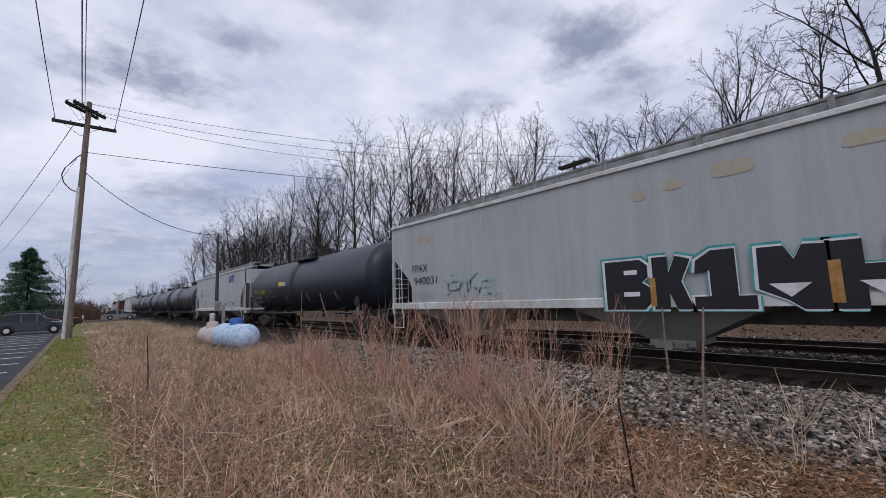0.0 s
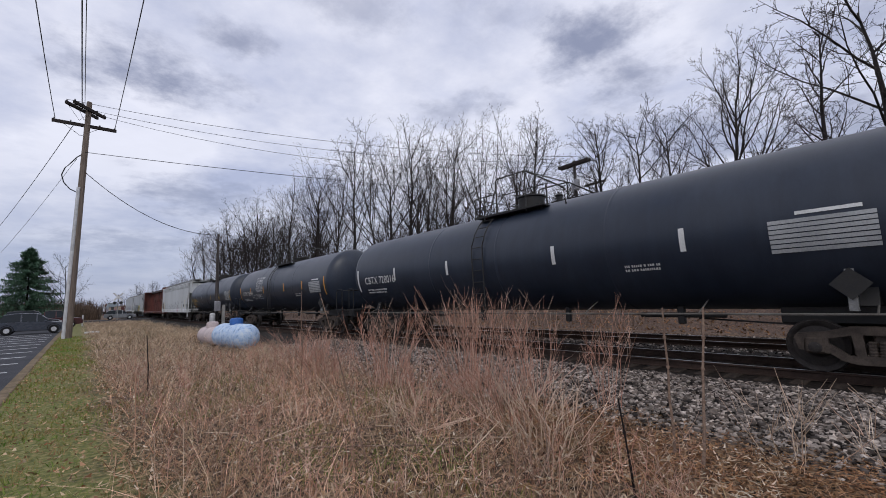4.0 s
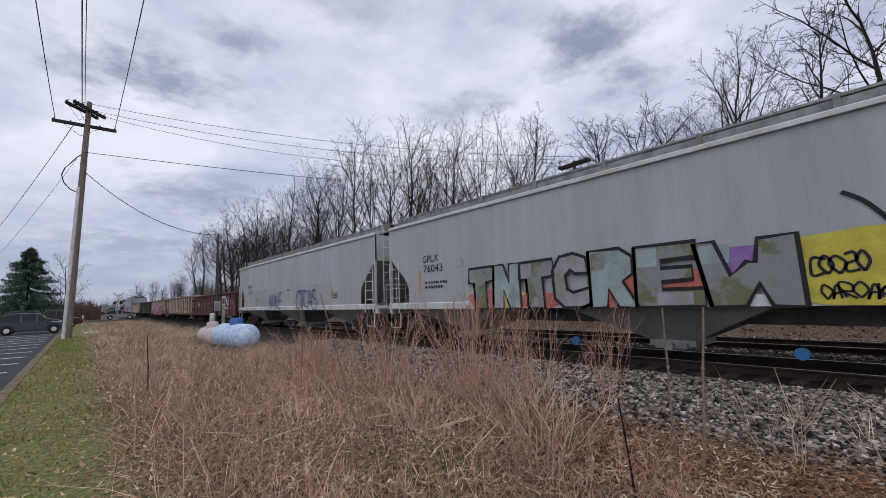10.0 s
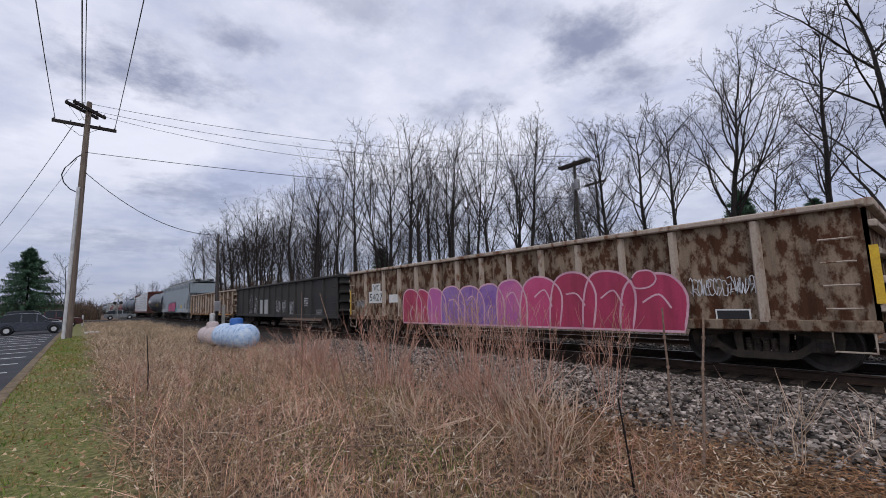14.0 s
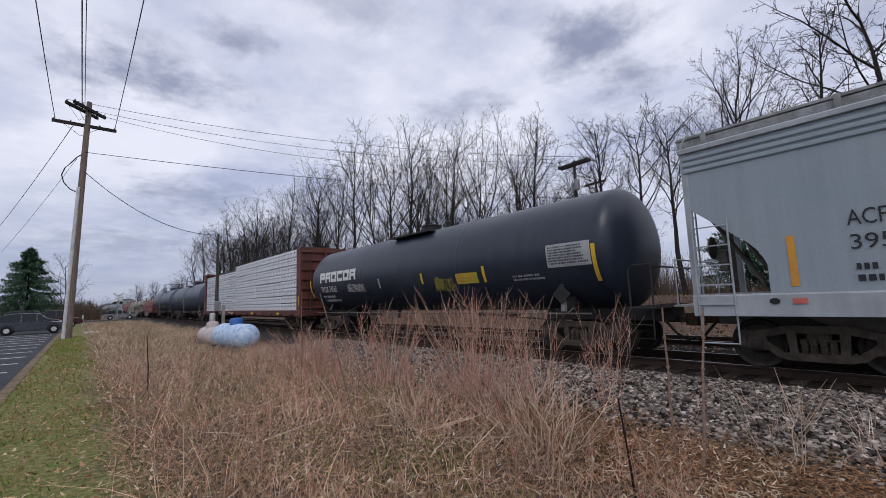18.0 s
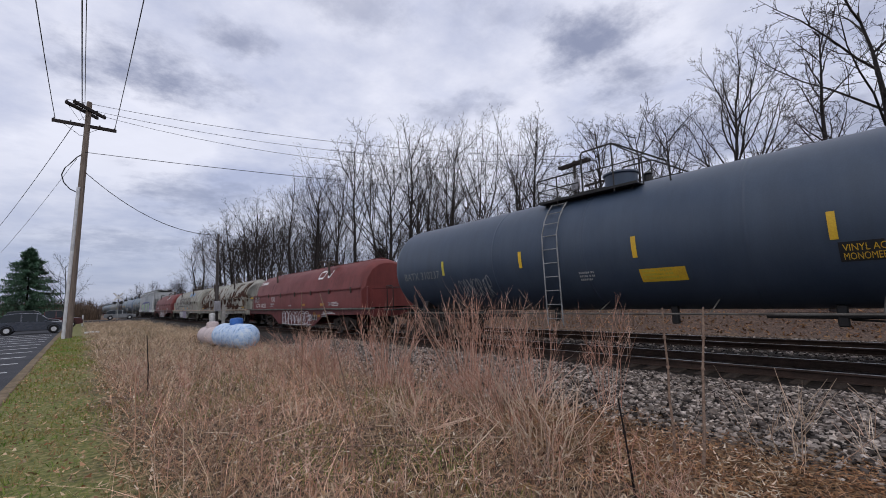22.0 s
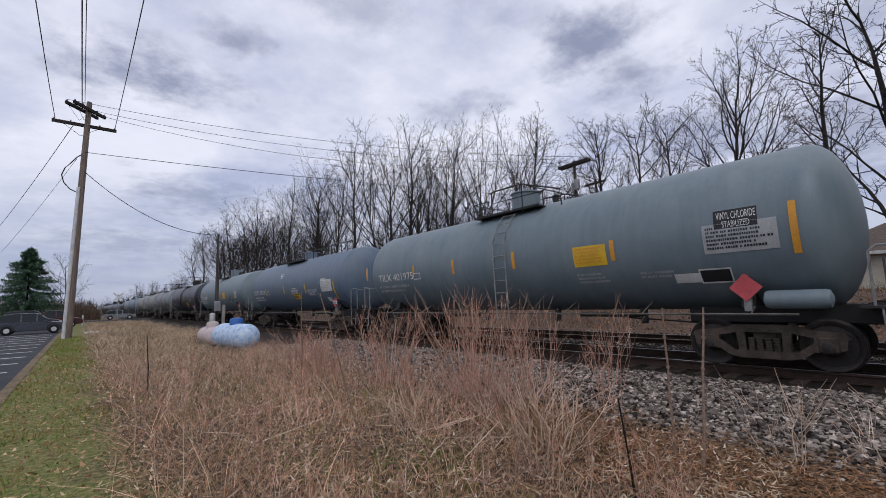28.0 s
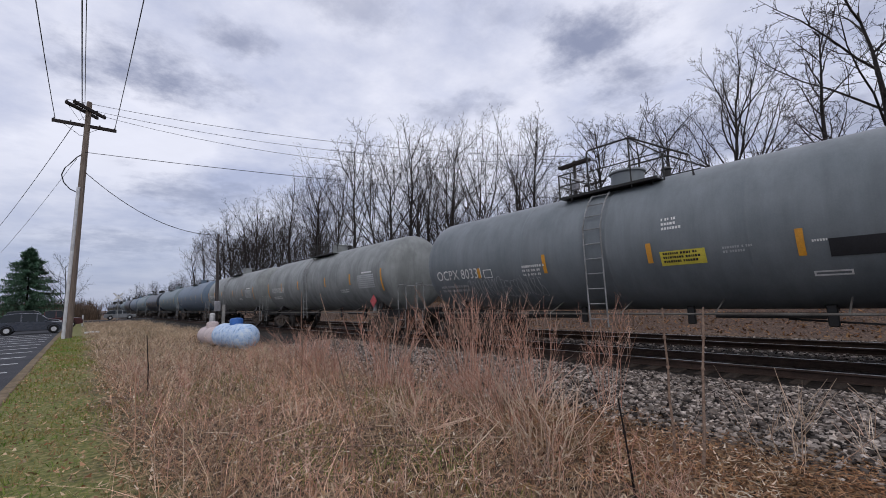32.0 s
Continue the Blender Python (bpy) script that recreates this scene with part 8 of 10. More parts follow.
    (415.25, T, "blue-slate tank car with side ladder", dict(paint="tank_slate", plat=(-1.09, 1.75), pot=-0.17, steps=1.1, placard="grey", rows=(("text", "BATX 310237", 7.79, 2.04, 2.25, 0.26, "tank_pale"), ("stripe", 5.53, 2.32, 2.80, "lemon"), ("stripe", 2.16, 2.32, 2.78, "yellow_mark"), ("stripe", -1.10, 2.30, 2.78, "yellow_mark"), ("stripe", -4.42, 2.28, 2.75, "yellow_mark"), ("notice", -1.11, -2.07, 1.75, 2.04, "yellow_mark", "lemon"), ("scrawl", 4.92, 3.48, 1.59, 2.17, "pale_mark"), ("lines", 0.40, -0.06, 1.87, 2.08, 3, "pale_mark"), ("patch", -4.45, -4.99, 1.91, 2.23, "dark_mark", "black name board"), ("text", "VINYL ACETATE", -4.50, 0.85, 2.08, 0.11, "yellow_mark"), ("text", "MONOMER", -4.50, 0.51, 1.94, 0.11, "yellow_mark")))),
    (433.93, C, "oxide red coil car with white tags", dict(paint="coil_red", hood="coil_red_hood", art=art_coil_red("GTW 188232"))),
    (450.87, C, "cream coil car streaked with heavy rust", dict(paint="coil_cream", hood="coil_rusty", number="CN 187116", mark="dark_mark", art=art_coil_rust)),
    (468.2, C, "cream coil car with black and blue tags", dict(paint="coil_cream", hood="coil_cream", stripe="", art=art_coil_cream)),
    (486.85, C, "oxide red coil car with white tags", dict(paint="coil_red", hood="coil_red_hood", art=art_coil_red("GTW 187042"))),
    (509.5, H, "dusty grey covered hopper with green and lilac graffiti", dict(paint="hopper_grey", art=art_roix, rows=(("text", "ROIX", 8.92, 0.83, 2.59, 0.32, "dark_mark"), ("text", "58315", 8.88, 0.94, 2.09, 0.30, "dark_mark"), ("lines", 8.86, 7.67, 1.63, 1.86, 2, "dark_mark"), ("frame", 7.12, 6.84, 2.56, 2.84, "dark_mark"), ("stripe", 9.37, 1.51, 2.46, "yellow_mark"), ("text", "51:50", 7.52, 0.98, 2.19, 0.39, "blue_mark"), ("text", "FMS", 7.43, 0.89, 1.69, 0.44, "blue_mark"), ("stripe", 6.50, 1.53, 2.00, "orange_mark")))),
    (526.4, T, "grey tank car with ladder and red placard", dict(paint="tank_grey", dome="tall", rail="low", plat=(-1.26, 1.38), pot=0.06, steps=-0.1, placard="red", sign=-6.06, reservoir=True, rows=(("text", "TILX 401975", 6.64, 2.38, 2.31, 0.27, "white_mark"), ("frame", 4.25, 3.83, 2.28, 2.52, "white_mark"), ("stripe", 7.58, 2.42, 2.97, "orange_mark"), ("stripe", 4.22, 2.47, 2.80, "orange_mark"), ("stripe", 2.00, 2.34, 2.82, "orange_mark"), ("stripe", -0.60, 2.31, 2.81, "orange_mark"), ("stripe", -3.59, 2.28, 2.76, "orange_mark"), ("stripe", -6.94, 2.11, 3.04, "orange_mark"), ("notice", -2.55, -3.43, 2.20, 2.70, "yellow_mark", "orange_mark"), ("lines", -2.55, -3.49, 1.80, 2.03, 3, "pale_mark"), ("lines", -4.13, -4.87, 1.84, 1.97, 2, "pale_mark"), ("patch", -4.82, -5.30, 1.69, 1.88, "white_mark", "white notice"), ("patch", -5.32, -5.86, 1.67, 1.93, "dark_mark", "dark framed board"), ("frame", -5.30, -5.88, 1.66, 1.95, "white_mark"), ("notice", -5.50, -6.71, 2.23, 2.79, "pale_mark", "tank_dark"), ("patch", -5.72, -6.43, 2.69, 3.05, "dark_mark", "black name board"), ("text", "VINYL CHLORIDE", -5.77, 0.64, 2.87, 0.14, "white_mark"), ("text", "STABILIZED", -5.86, 0.45, 2.71, 0.12, "white_mark"), ("lines", 6.73, 4.49, 1.89, 2.14, 2, "pale_mark")))),
    (543.0, T, "blue-grey tank car with long top rail", dict(paint="tank_blue", rail="long", plat=(-0.97, 1.91), pot=0.17, ladder=False, placard="1086", sign=-5.77, rows=(("text", "OCPX 80203", 6.43, 2.25, 2.23, 0.29, "white_mark"), ("frame", 3.74, 3.35, 2.18, 2.43, "white_mark"), ("lines", 6.50, 4.46, 1.84, 2.09, 2, "white_mark"), ("stripe", 3.94, 2.15, 2.58, "lemon"), ("stripe", 0.66, 2.16, 2.64, "lemon"), ("stripe", -2.53, 2.11, 2.62, "yellow_mark"), ("stripe", -6.03, 1.71, 2.59, "yellow_mark"), ("lines", 1.37, 0.90, 3.15, 3.40, 3, "white_mark"), ("lines", -0.52, -1.49, 2.15, 2.46, 3, "white_mark"), ("notice", -0.68, -1.64, 1.82, 2.13, "yellow_mark", "dark_mark"), ("text", "VINYL CHLORIDE", -2.72, 1.29, 2.13, 0.17, "white_mark"), ("text", "STABILIZED", -2.87, 0.86, 1.98, 0.13, "white_mark"), ("lines", -3.97, -4.45, 1.90, 2.08, 3, "pale_mark"), ("notice", -4.56, -5.80, 2.13, 2.72, "white_mark", "pale_mark"), ("lines", -4.63, -5.31, 2.70, 2.80, 1, "white_mark"), ("patch", -4.88, -5.31, 1.62, 1.82, "white_mark", "white notice")))),
    (560.65, T, "grey-green tank car with side ladder", dict(paint="tank_grey", dome="tall", plat=(-0.95, 1.68), pot=0.25, steps=0.5, placard="1086", sign=-6.0, rows=(("text", "TILX 401860", 6.66, 2.32, 2.24, 0.33, "white_mark"), ("frame", 4.25, 3.89, 2.23, 2.47, "white_mark"), ("lines", 6.73, 4.66, 1.89, 2.13, 2, "white_mark"), ("stripe", 7.97, 2.11, 3.00, "orange_mark"), ("stripe", 4.36, 2.35, 2.78, "orange_mark"), ("stripe", 2.52, 2.33, 2.80, "orange_mark"), ("stripe", -0.49, 2.32, 2.79, "orange_mark"), ("stripe", -3.30, 2.32, 2.78, "orange_mark"), ("notice", -1.60, -2.47, 2.22, 2.73, "yellow_mark", "orange_mark"), ("lines", -1.71, -2.58, 1.82, 2.01, 3, "pale_mark"), ("patch", -3.58, -4.53, 2.00, 2.34, "dark_mark", "black name board"), ("text", "VINYL CHLORIDE", -3.64, 0.88, 2.16, 0.13, "white_mark"), ("text", "STABILIZED", -3.75, 0.45, 2.01, 0.11, "white_mark"), ("lines", -3.63, -4.30, 1.86, 1.98, 2, "pale_mark"), ("notice", -5.40, -5.91, 2.22, 2.75, "white_mark", "tank_dark"), ("patch", -5.13, -5.72, 1.71, 1.94, "dark_mark", "dark framed board"), ("frame", -5.11, -5.73, 1.69, 1.96, "white_mark"), ("patch", -5.15, -5.68, 1.48, 1.65, "white_mark", "white notice")))),
    (578.75, T, "black tank car with orange stripes", dict(paint="tank_black", dome="tall", plat=(-1.19, 1.44), pot=0.07, steps=0.35, placard="1086", accent=(1.16, 0.42, "tank_soot"), rows=(("text", "TILX 401452", 6.77, 2.40, 1.87, 0.31, "white_mark"), ("frame", 4.02, 3.55, 1.87, 2.14, "white_mark"), ("stripe", 7.83, 2.23, 3.17, "pale_mark"), ("stripe", 4.69, 2.40, 2.90, "orange_mark"), ("stripe", 1.81, 2.41, 2.91, "orange_mark"), ("stripe", -1.13, 2.41, 2.89, "orange_mark"), ("stripe", -3.75, 2.39, 2.87, "orange_mark"), ("patch", -2.50, -3.42, 1.75, 2.15, "orange_mark", "orange notice"), ("lines", -1.99, -2.84, 1.58, 1.72, 2, "white_mark"), ("lines", -3.88, -5.06, 1.49, 1.62, 2, "pale_mark"), ("text", "VINYL CHLORIDE", -4.55, 0.76, 2.39, 0.12, "white_mark"), ("text", "STABILIZED", -4.66, 0.53, 2.26, 0.11, "white_mark"), ("lines", -4.33, -5.05, 2.05, 2.14, 1, "pale_mark"), ("patch", -5.00, -5.41, 1.64, 1.83, "white_mark", "white notice")))),
    (595.4, T, "ash grey tank car with side ladder", dict(paint="tank_ash", plat=(-0.98, 1.61), pot=0.23, steps=0.45, placard="1086", rows=(("text", "OCPX 80331", 6.44, 2.11, 2.15, 0.31, "white_mark"), ("frame", 4.23, 3.88, 2.12, 2.38, "white_mark"), ("lines", 6.41, 4.96, 1.76, 1.96, 2, "pale_mark"), ("lines", 2.71, 1.96, 2.10, 2.38, 3, "white_mark"), ("stripe", 4.42, 2.13, 2.44, "orange_mark"), ("stripe", 1.94, 2.12, 2.62, "orange_mark"), ("stripe", -0.84, 2.15, 2.58, "orange_mark"), ("stripe", -3.41, 2.06, 2.53, "orange_mark"), ("notice", -1.06, -1.93, 2.07, 2.37, "lemon", "dark_mark"), ("lines", -2.23, -2.71, 2.23, 2.35, 2, "pale_mark"), ("lines", -1.15, -1.52, 2.83, 3.08, 3, "white_mark"), ("lines", -3.56, -3.80, 2.28, 2.32, 1, "white_mark"), ("patch", -3.77, -4.63, 2.01, 2.31, "dark_mark", "black overpainted board"), ("frame", -3.50, -4.00, 1.70, 1.79, "white_mark"), ("scrawl", 5.06, 2.13, 1.54, 2.11, "pale_mark")))),
    (612.6, T, "pale dusty tank car", dict(paint="tank_pale", number="OCPX 80297", stripe="orange_mark", placard="red")),
    (629.8, T, "pale dusty tank car", dict(paint="tank_pale", number="TILX 401833", stripe="orange_mark")),
]
FAR_PAINTS = ("tank_blue", "tank_grey", "tank_dark", "tank_grey", "tank_blue", "tank_black", "tank_grey", "tank_dark", "tank_black", "tank_dark", "tank_dark", "tank_black")


def make_train():
    train = []
    front = CARS[0][0] - 20.6
    for tail, build, label, options in CARS:
        joint = tail + (0.90 if build is tank_car else 0.55)
        length = joint - front
        car = build(label, length, **options)
        train.append((car, (front + joint) / 2))
        front = joint
    for i, paint in enumerate(FAR_PAINTS):
        car = tank_car({"tank_blue": "blue-grey tank car", "tank_grey": "grey tank car", "tank_dark": "charcoal tank car", "tank_black": "black tank car"}[paint] + " far down the train", 17.2, paint, ladder=False, panel=False)
        train.append((car, front + 8.6))
        front += 17.2
    for car, y in train:
        car.location = (TRACK_X, y, RAIL_TOP)
    return train


train = make_train()


# ---- trees ----
TREE_FORMS = {  # trunk share of height, girth, lowest limb, limb angles, limb length low and high, limbs
    "tall": (0.76, 0.0130, 0.40, (26, 56), 0.36, 0.20, 14),
    "vase": (0.70, 0.0145, 0.27, (18, 44), 0.46, 0.26, 19),
    "broad": (0.72, 0.0140, 0.24, (36, 66), 0.40, 0.24, 15),
    "slim": (0.88, 0.0125, 0.30, (22, 48), 0.24, 0.12, 20),
    "forked": (0.48, 0.0140, 0.62, (14, 46), 0.52, 0.46, 7)}


def grow(style, height, seed, lean=(0, 0)):
    """A bare tree: trunk and limbs in one shape, twigs in another."""
    r = random.Random(seed)
    trunk, twigs = Shape(), Shape()
    share, girth, low0, angles, long0, long1, limbs = TREE_FORMS[style]
    kids = (limbs, 9, 5, 3)
    sides = (8, 5, 4, 3, 3)

    def branch(p, d, length, rad, level):
        n = (8, 7, 5, 3, 2)[level]
        pts, rads, dirs = [p], [rad], [d]
        for i in range(1, n):
            wander = (0.09, 0.17, 0.22, 0.24, 0.2)[level]
            rise = (0.04, 0.10, 0.05, 0.02, 0.0)[level]
            d = (d + Vector((r.uniform(-1, 1), r.uniform(-1, 1), r.uniform(-1, 1))) * wander + Vector((0, 0, rise))).normalized()
            p = p + d * (length / (n - 1))
            pts.append(p), dirs.append(d)
            rads.append(max(0.0055, rad * (1 - (0.90 if level == 0 and share > 0.4 else 0.35 if level == 0 else 0.86) * i / (n - 1))))
        (trunk if level < 2 else twigs).tube(pts, rads, sides[level], level < 2)
        if level == 4:
            return
        count = kids[level]
        for c in range(count):
            low = low0 if level == 0 else 0.20
            f = min(low + (1 - low) * (c + r.random() * 0.8) / count, 0.98)
            j = f * (n - 1)
            i = min(int(j), n - 2)
            q, dd = pts[i].lerp(pts[i + 1], j - i), dirs[i + 1]
            a = Matrix.Rotation(2.4 * c + r.uniform(-0.7, 0.7), 3, dd) @ dd.orthogonal().normalized()
            spread = radians(r.uniform(*angles)) if level == 0 else radians(r.uniform(22, 46) if style == "vase" else r.uniform(28, 62))
            nd = (dd * math.cos(spread) + a * math.sin(spread)).normalized()
            if level == 0:
                nl = height * (long0 + (long1 - long0) * (f - low) / (1 - low)) * r.uniform(0.85, 1.12)
            else:
                nl = length * (0.44, 0.46, 0.46)[level - 1] * r.uniform(0.6, 1.1) * (1.2 - 0.75 * f)
            thick = rads[i] * (r.uniform(0.40, 0.54) if level else r.uniform(0.30, 0.50))
            branch(q, nd, nl, max((rad * 0.20, 0.013, 0.008, 0.006)[level], thick), level + 1)

    lean = Vector((lean[0] + r.uniform(-0.03, 0.03), lean[1] + r.uniform(-0.03, 0.03), 1)).normalized()
    branch(Vector((0, 0, -0.3)), lean, height * share, height * girth, 0)
    return trunk, twigs


def tree(style, height, seed, label, at, lean=(0, 0)):
    ob = thing("bare_tree", label, "tree", at, group="bare trees beside the line")
    trunk, twigs = grow(style, height, seed, lean)
    part("trunk", trunk, "bark", ob)
    tagged(part("crown", twigs, "twig", ob, "leafless crown of fine twigs"))
    return ob


PATTERNS = [tree(st, 17.0, 20 + i, lab, (30 + i, -60 - 4 * i, 1.35)) for i, (st, lab) in enumerate((("tall", "large leafless tree with dark trunk and arching limbs"), ("tall", "tall leafless tree with slim grey trunk"), ("forked", "leafless tree forking low into upswept stems"), ("vase", "leafless tree with fan of rising stems"), ("tall", "leafless tree with a few rising stems"), ("broad", "leafless spreading tree with wide limbs")))]
# the line of woods behind the tracks: x, y, height, pattern
WOODS = [(30, 12.7, 16.0, 4), (30, 15.8, 15.8, 1), (33, 27.2, 17.5, 1), (34, 38.4, 21.0, 1), (28, 34.8, 19.5, 4), (27, 37.3, 23.5, 1), (30, 47.8, 26.0, 2), (27, 49.5, 25.0, 1), (33, 68.9, 28.0, 2), (28, 64.7, 25.0, 1), (30, 78.5, 28.0, 4), (27, 79, 24.5, 2), (32, 107, 30.0, 1), (25, 99, 25.0, 5), (29, 126, 27.0, 5), (27, 143, 27.0, 4), (33, 180, 29.0, 5)]
# trees that stand clear of the rest: form, x, y, height, lean along the line, seed, label
for form, x, y, h, lean, seed, lab in (
        ("broad", 19.5, 0.5, 15.5, -0.10, 161, "large leafless tree with dark trunk and arching limbs"),
        ("slim", 22, 2.85, 13.6, 0.0, 62, "slim leafless tree with upswept branches"),
        ("vase", 26, 7.1, 16.2, 0.0, 63, "leafless tree with fan of rising stems"),
        ("tall", 27, 5.3, 9.8, -0.08, 64, "small leafless tree with thin branches"),
        ("tall", 26, 9.4, 13.6, 0.17, 65, "slim leafless tree leaning along the line"),
        ("slim", 27, 14.5, 13.6, 0.0, 66, "leafless tree with slender crown"),
        ("forked", 27, 23.0, 16.5, -0.20, 67, "leafless tree forking low and leaning"),
        ("forked", 27, 26.8, 19.0, 0.0, 68, "leafless tree with upswept stems"),
        ("tall", 27, 30.4, 19.5, -0.10, 69, "tall leafless tree with slim grey trunk"),
        ("vase", 28, 42.6, 21.5, 0.0, 70, "leafless tree with fan of rising stems"),
        ("forked", 28, 55.8, 26.0, -0.05, 71, "tall leafless tree with rising stems"),
        ("forked", 26, 34.2, 21.4, 0.04, 72, "tall leafless tree forking into two curved limbs"),
        ("forked", 26, 24.4, 17.6, 0.03, 73, "leafless tree with curved rising limbs"),
        ("tall", 26, 20.6, 16.4, -0.14, 74, "leafless tree leaning along the line"),
        ("vase", 27, 60.0, 23.0, 0.02, 75, "leafless tree with dense rounded crown"),
        ("broad", 26, 90.0, 25.0, 0.12, 76, "leafless spreading tree with low arching limbs"),
        ("broad", 25, 104.0, 22.5, 0.16, 77, "leafless spreading tree with low arching limbs")):
    tree(form, h, seed, lab, (x, y, ground_height(x, y) - 0.1), (0, lean))
wood_rng = random.Random(5)
for i in range(74):
    y = 22 + 140 * wood_rng.random() ** 1.4
    WOODS.append((wood_rng.uniform(28, 46), y, (11.0 + 0.115 * y) * wood_rng.uniform(0.8, 1.12), wood_rng.choice((0, 1, 2, 2, 5, 4))))
for i in range(26):
    y = 14 + 80 * wood_rng.random() ** 1.3
    WOODS.append((wood_rng.uniform(25, 40), y, wood_rng.uniform(5, 9.5) + 0.05 * y, wood_rng.choice((0, 1, 2, 3, 4))))
for i in range(26):
    WOODS.append((wood_rng.uniform(14, 60) + 0.06 * i, 215 + 9 * i, wood_rng.uniform(13, 19), wood_rng.choice((0, 3, 4, 5))))
for i in range(9):
    WOODS.append((-9 - 6 * i + wood_rng.uniform(-3, 3), 108 + 5 * i, wood_rng.uniform(8, 11), wood_rng.choice((3, 4, 5))))
for i in range(34):
    WOODS.append((-34 + 38 * wood_rng.random(), 128 + 80 * wood_rng.random(), wood_rng.uniform(5.5, 8.5), wood_rng.choice((3, 4, 5, 1))))
for i in range(14):
    WOODS.append((wood_rng.uniform(20, 40), 150 + 60 * wood_rng.random(), wood_rng.uniform(9, 15), wood_rng.choice((3, 4, 5, 1))))
WOODS.append((-1.5, 76, 11.5, 5))
for i, (x, y, h, k) in enumerate(WOODS):
    m = pose(x, y, ground_height(x, y) - 0.1, 0, 0, wood_rng.uniform(0, 360))
    if i < len(PATTERNS):
        continue
    copy_thing(PATTERNS[k], m).scale = (h / 17.0,) * 3
for i in range(len(PATTERNS)):
    x, y, h, k = WOODS[i]
    m = pose(x, y, ground_height(x, y) - 0.1, 0, 0, wood_rng.uniform(0, 360))
    copy_thing(PATTERNS[k], m).scale = (h / 17.0,) * 3
# the patterns themselves close the woods off to the side
for i, ob in enumerate(PATTERNS):
    ob.location = (24 + 3 * i, -14 - 5 * i, 1.25)


def spruce(height, at, label, width=0.26, seed=3):
    """A conifer: whorls of drooping boughs hung with needle sprays."""
    g = np.random.default_rng(seed)
    ob = thing("spruce", label, "tree", at)
    part("trunk", Shape().tube([(0, 0, -0.2), (0, 0, height)], [height * 0.018, 0.02], 7), "bark", ob)
    base, boughs = [], Shape()
    levels = 28
    for i in range(levels):
        z = height * (0.08 + 0.90 * i / levels)
        reach = height * width * (1 - i / levels) ** 0.85 * g.uniform(0.8, 1.15) + 0.12
        for b in range(9):
            a = g.uniform(0, 6.28)
            l = reach * g.uniform(0.65, 1.1)
            pts = [(math.cos(a) * l * s, math.sin(a) * l * s, z - l * (0.30 * s - 0.18 * s * s * s)) for s in (0, 0.35, 0.7, 1.0)]
            boughs.tube(pts, [0.03, 0.022, 0.014, 0.006], 3, False)
            for s in np.linspace(0.12, 1.0, 15):
                for q in range(7):
                    base.append((math.cos(a) * l * s + g.normal(0, 0.05), math.sin(a) * l * s + g.normal(0, 0.05), z - l * (0.30 * s - 0.18 * s ** 3) + g.normal(0, 0.11) - 0.12))
    part("bough", boughs, "bark", ob)
    base = np.array(base)
    v, q = blades(g, base, g.uniform(0.18, 0.42, len(base)) * height / 10, g.uniform(0.05, 0.13, len(base)) * height / 10, lean=1.6, droop=0.5)
    tagged(part("needles", array_mesh("needles", v, q, "needle"), None, ob, "dense dark green needle sprays"), kind="stuff")
    return ob


big_spruce = spruce(11.4, (-5.9, 85, 0), "dark green spruce at the far side of the car park", 0.56)
for x, y, h in ((46, 11.4, 9.4), (46, 6.2, 7.6), (44, 70, 10.5)):
    copy_thing(big_spruce, pose(x, y, ground_height(x, y) - 0.1, 0, 0, 40 * h)).scale = (h / 11,) * 3

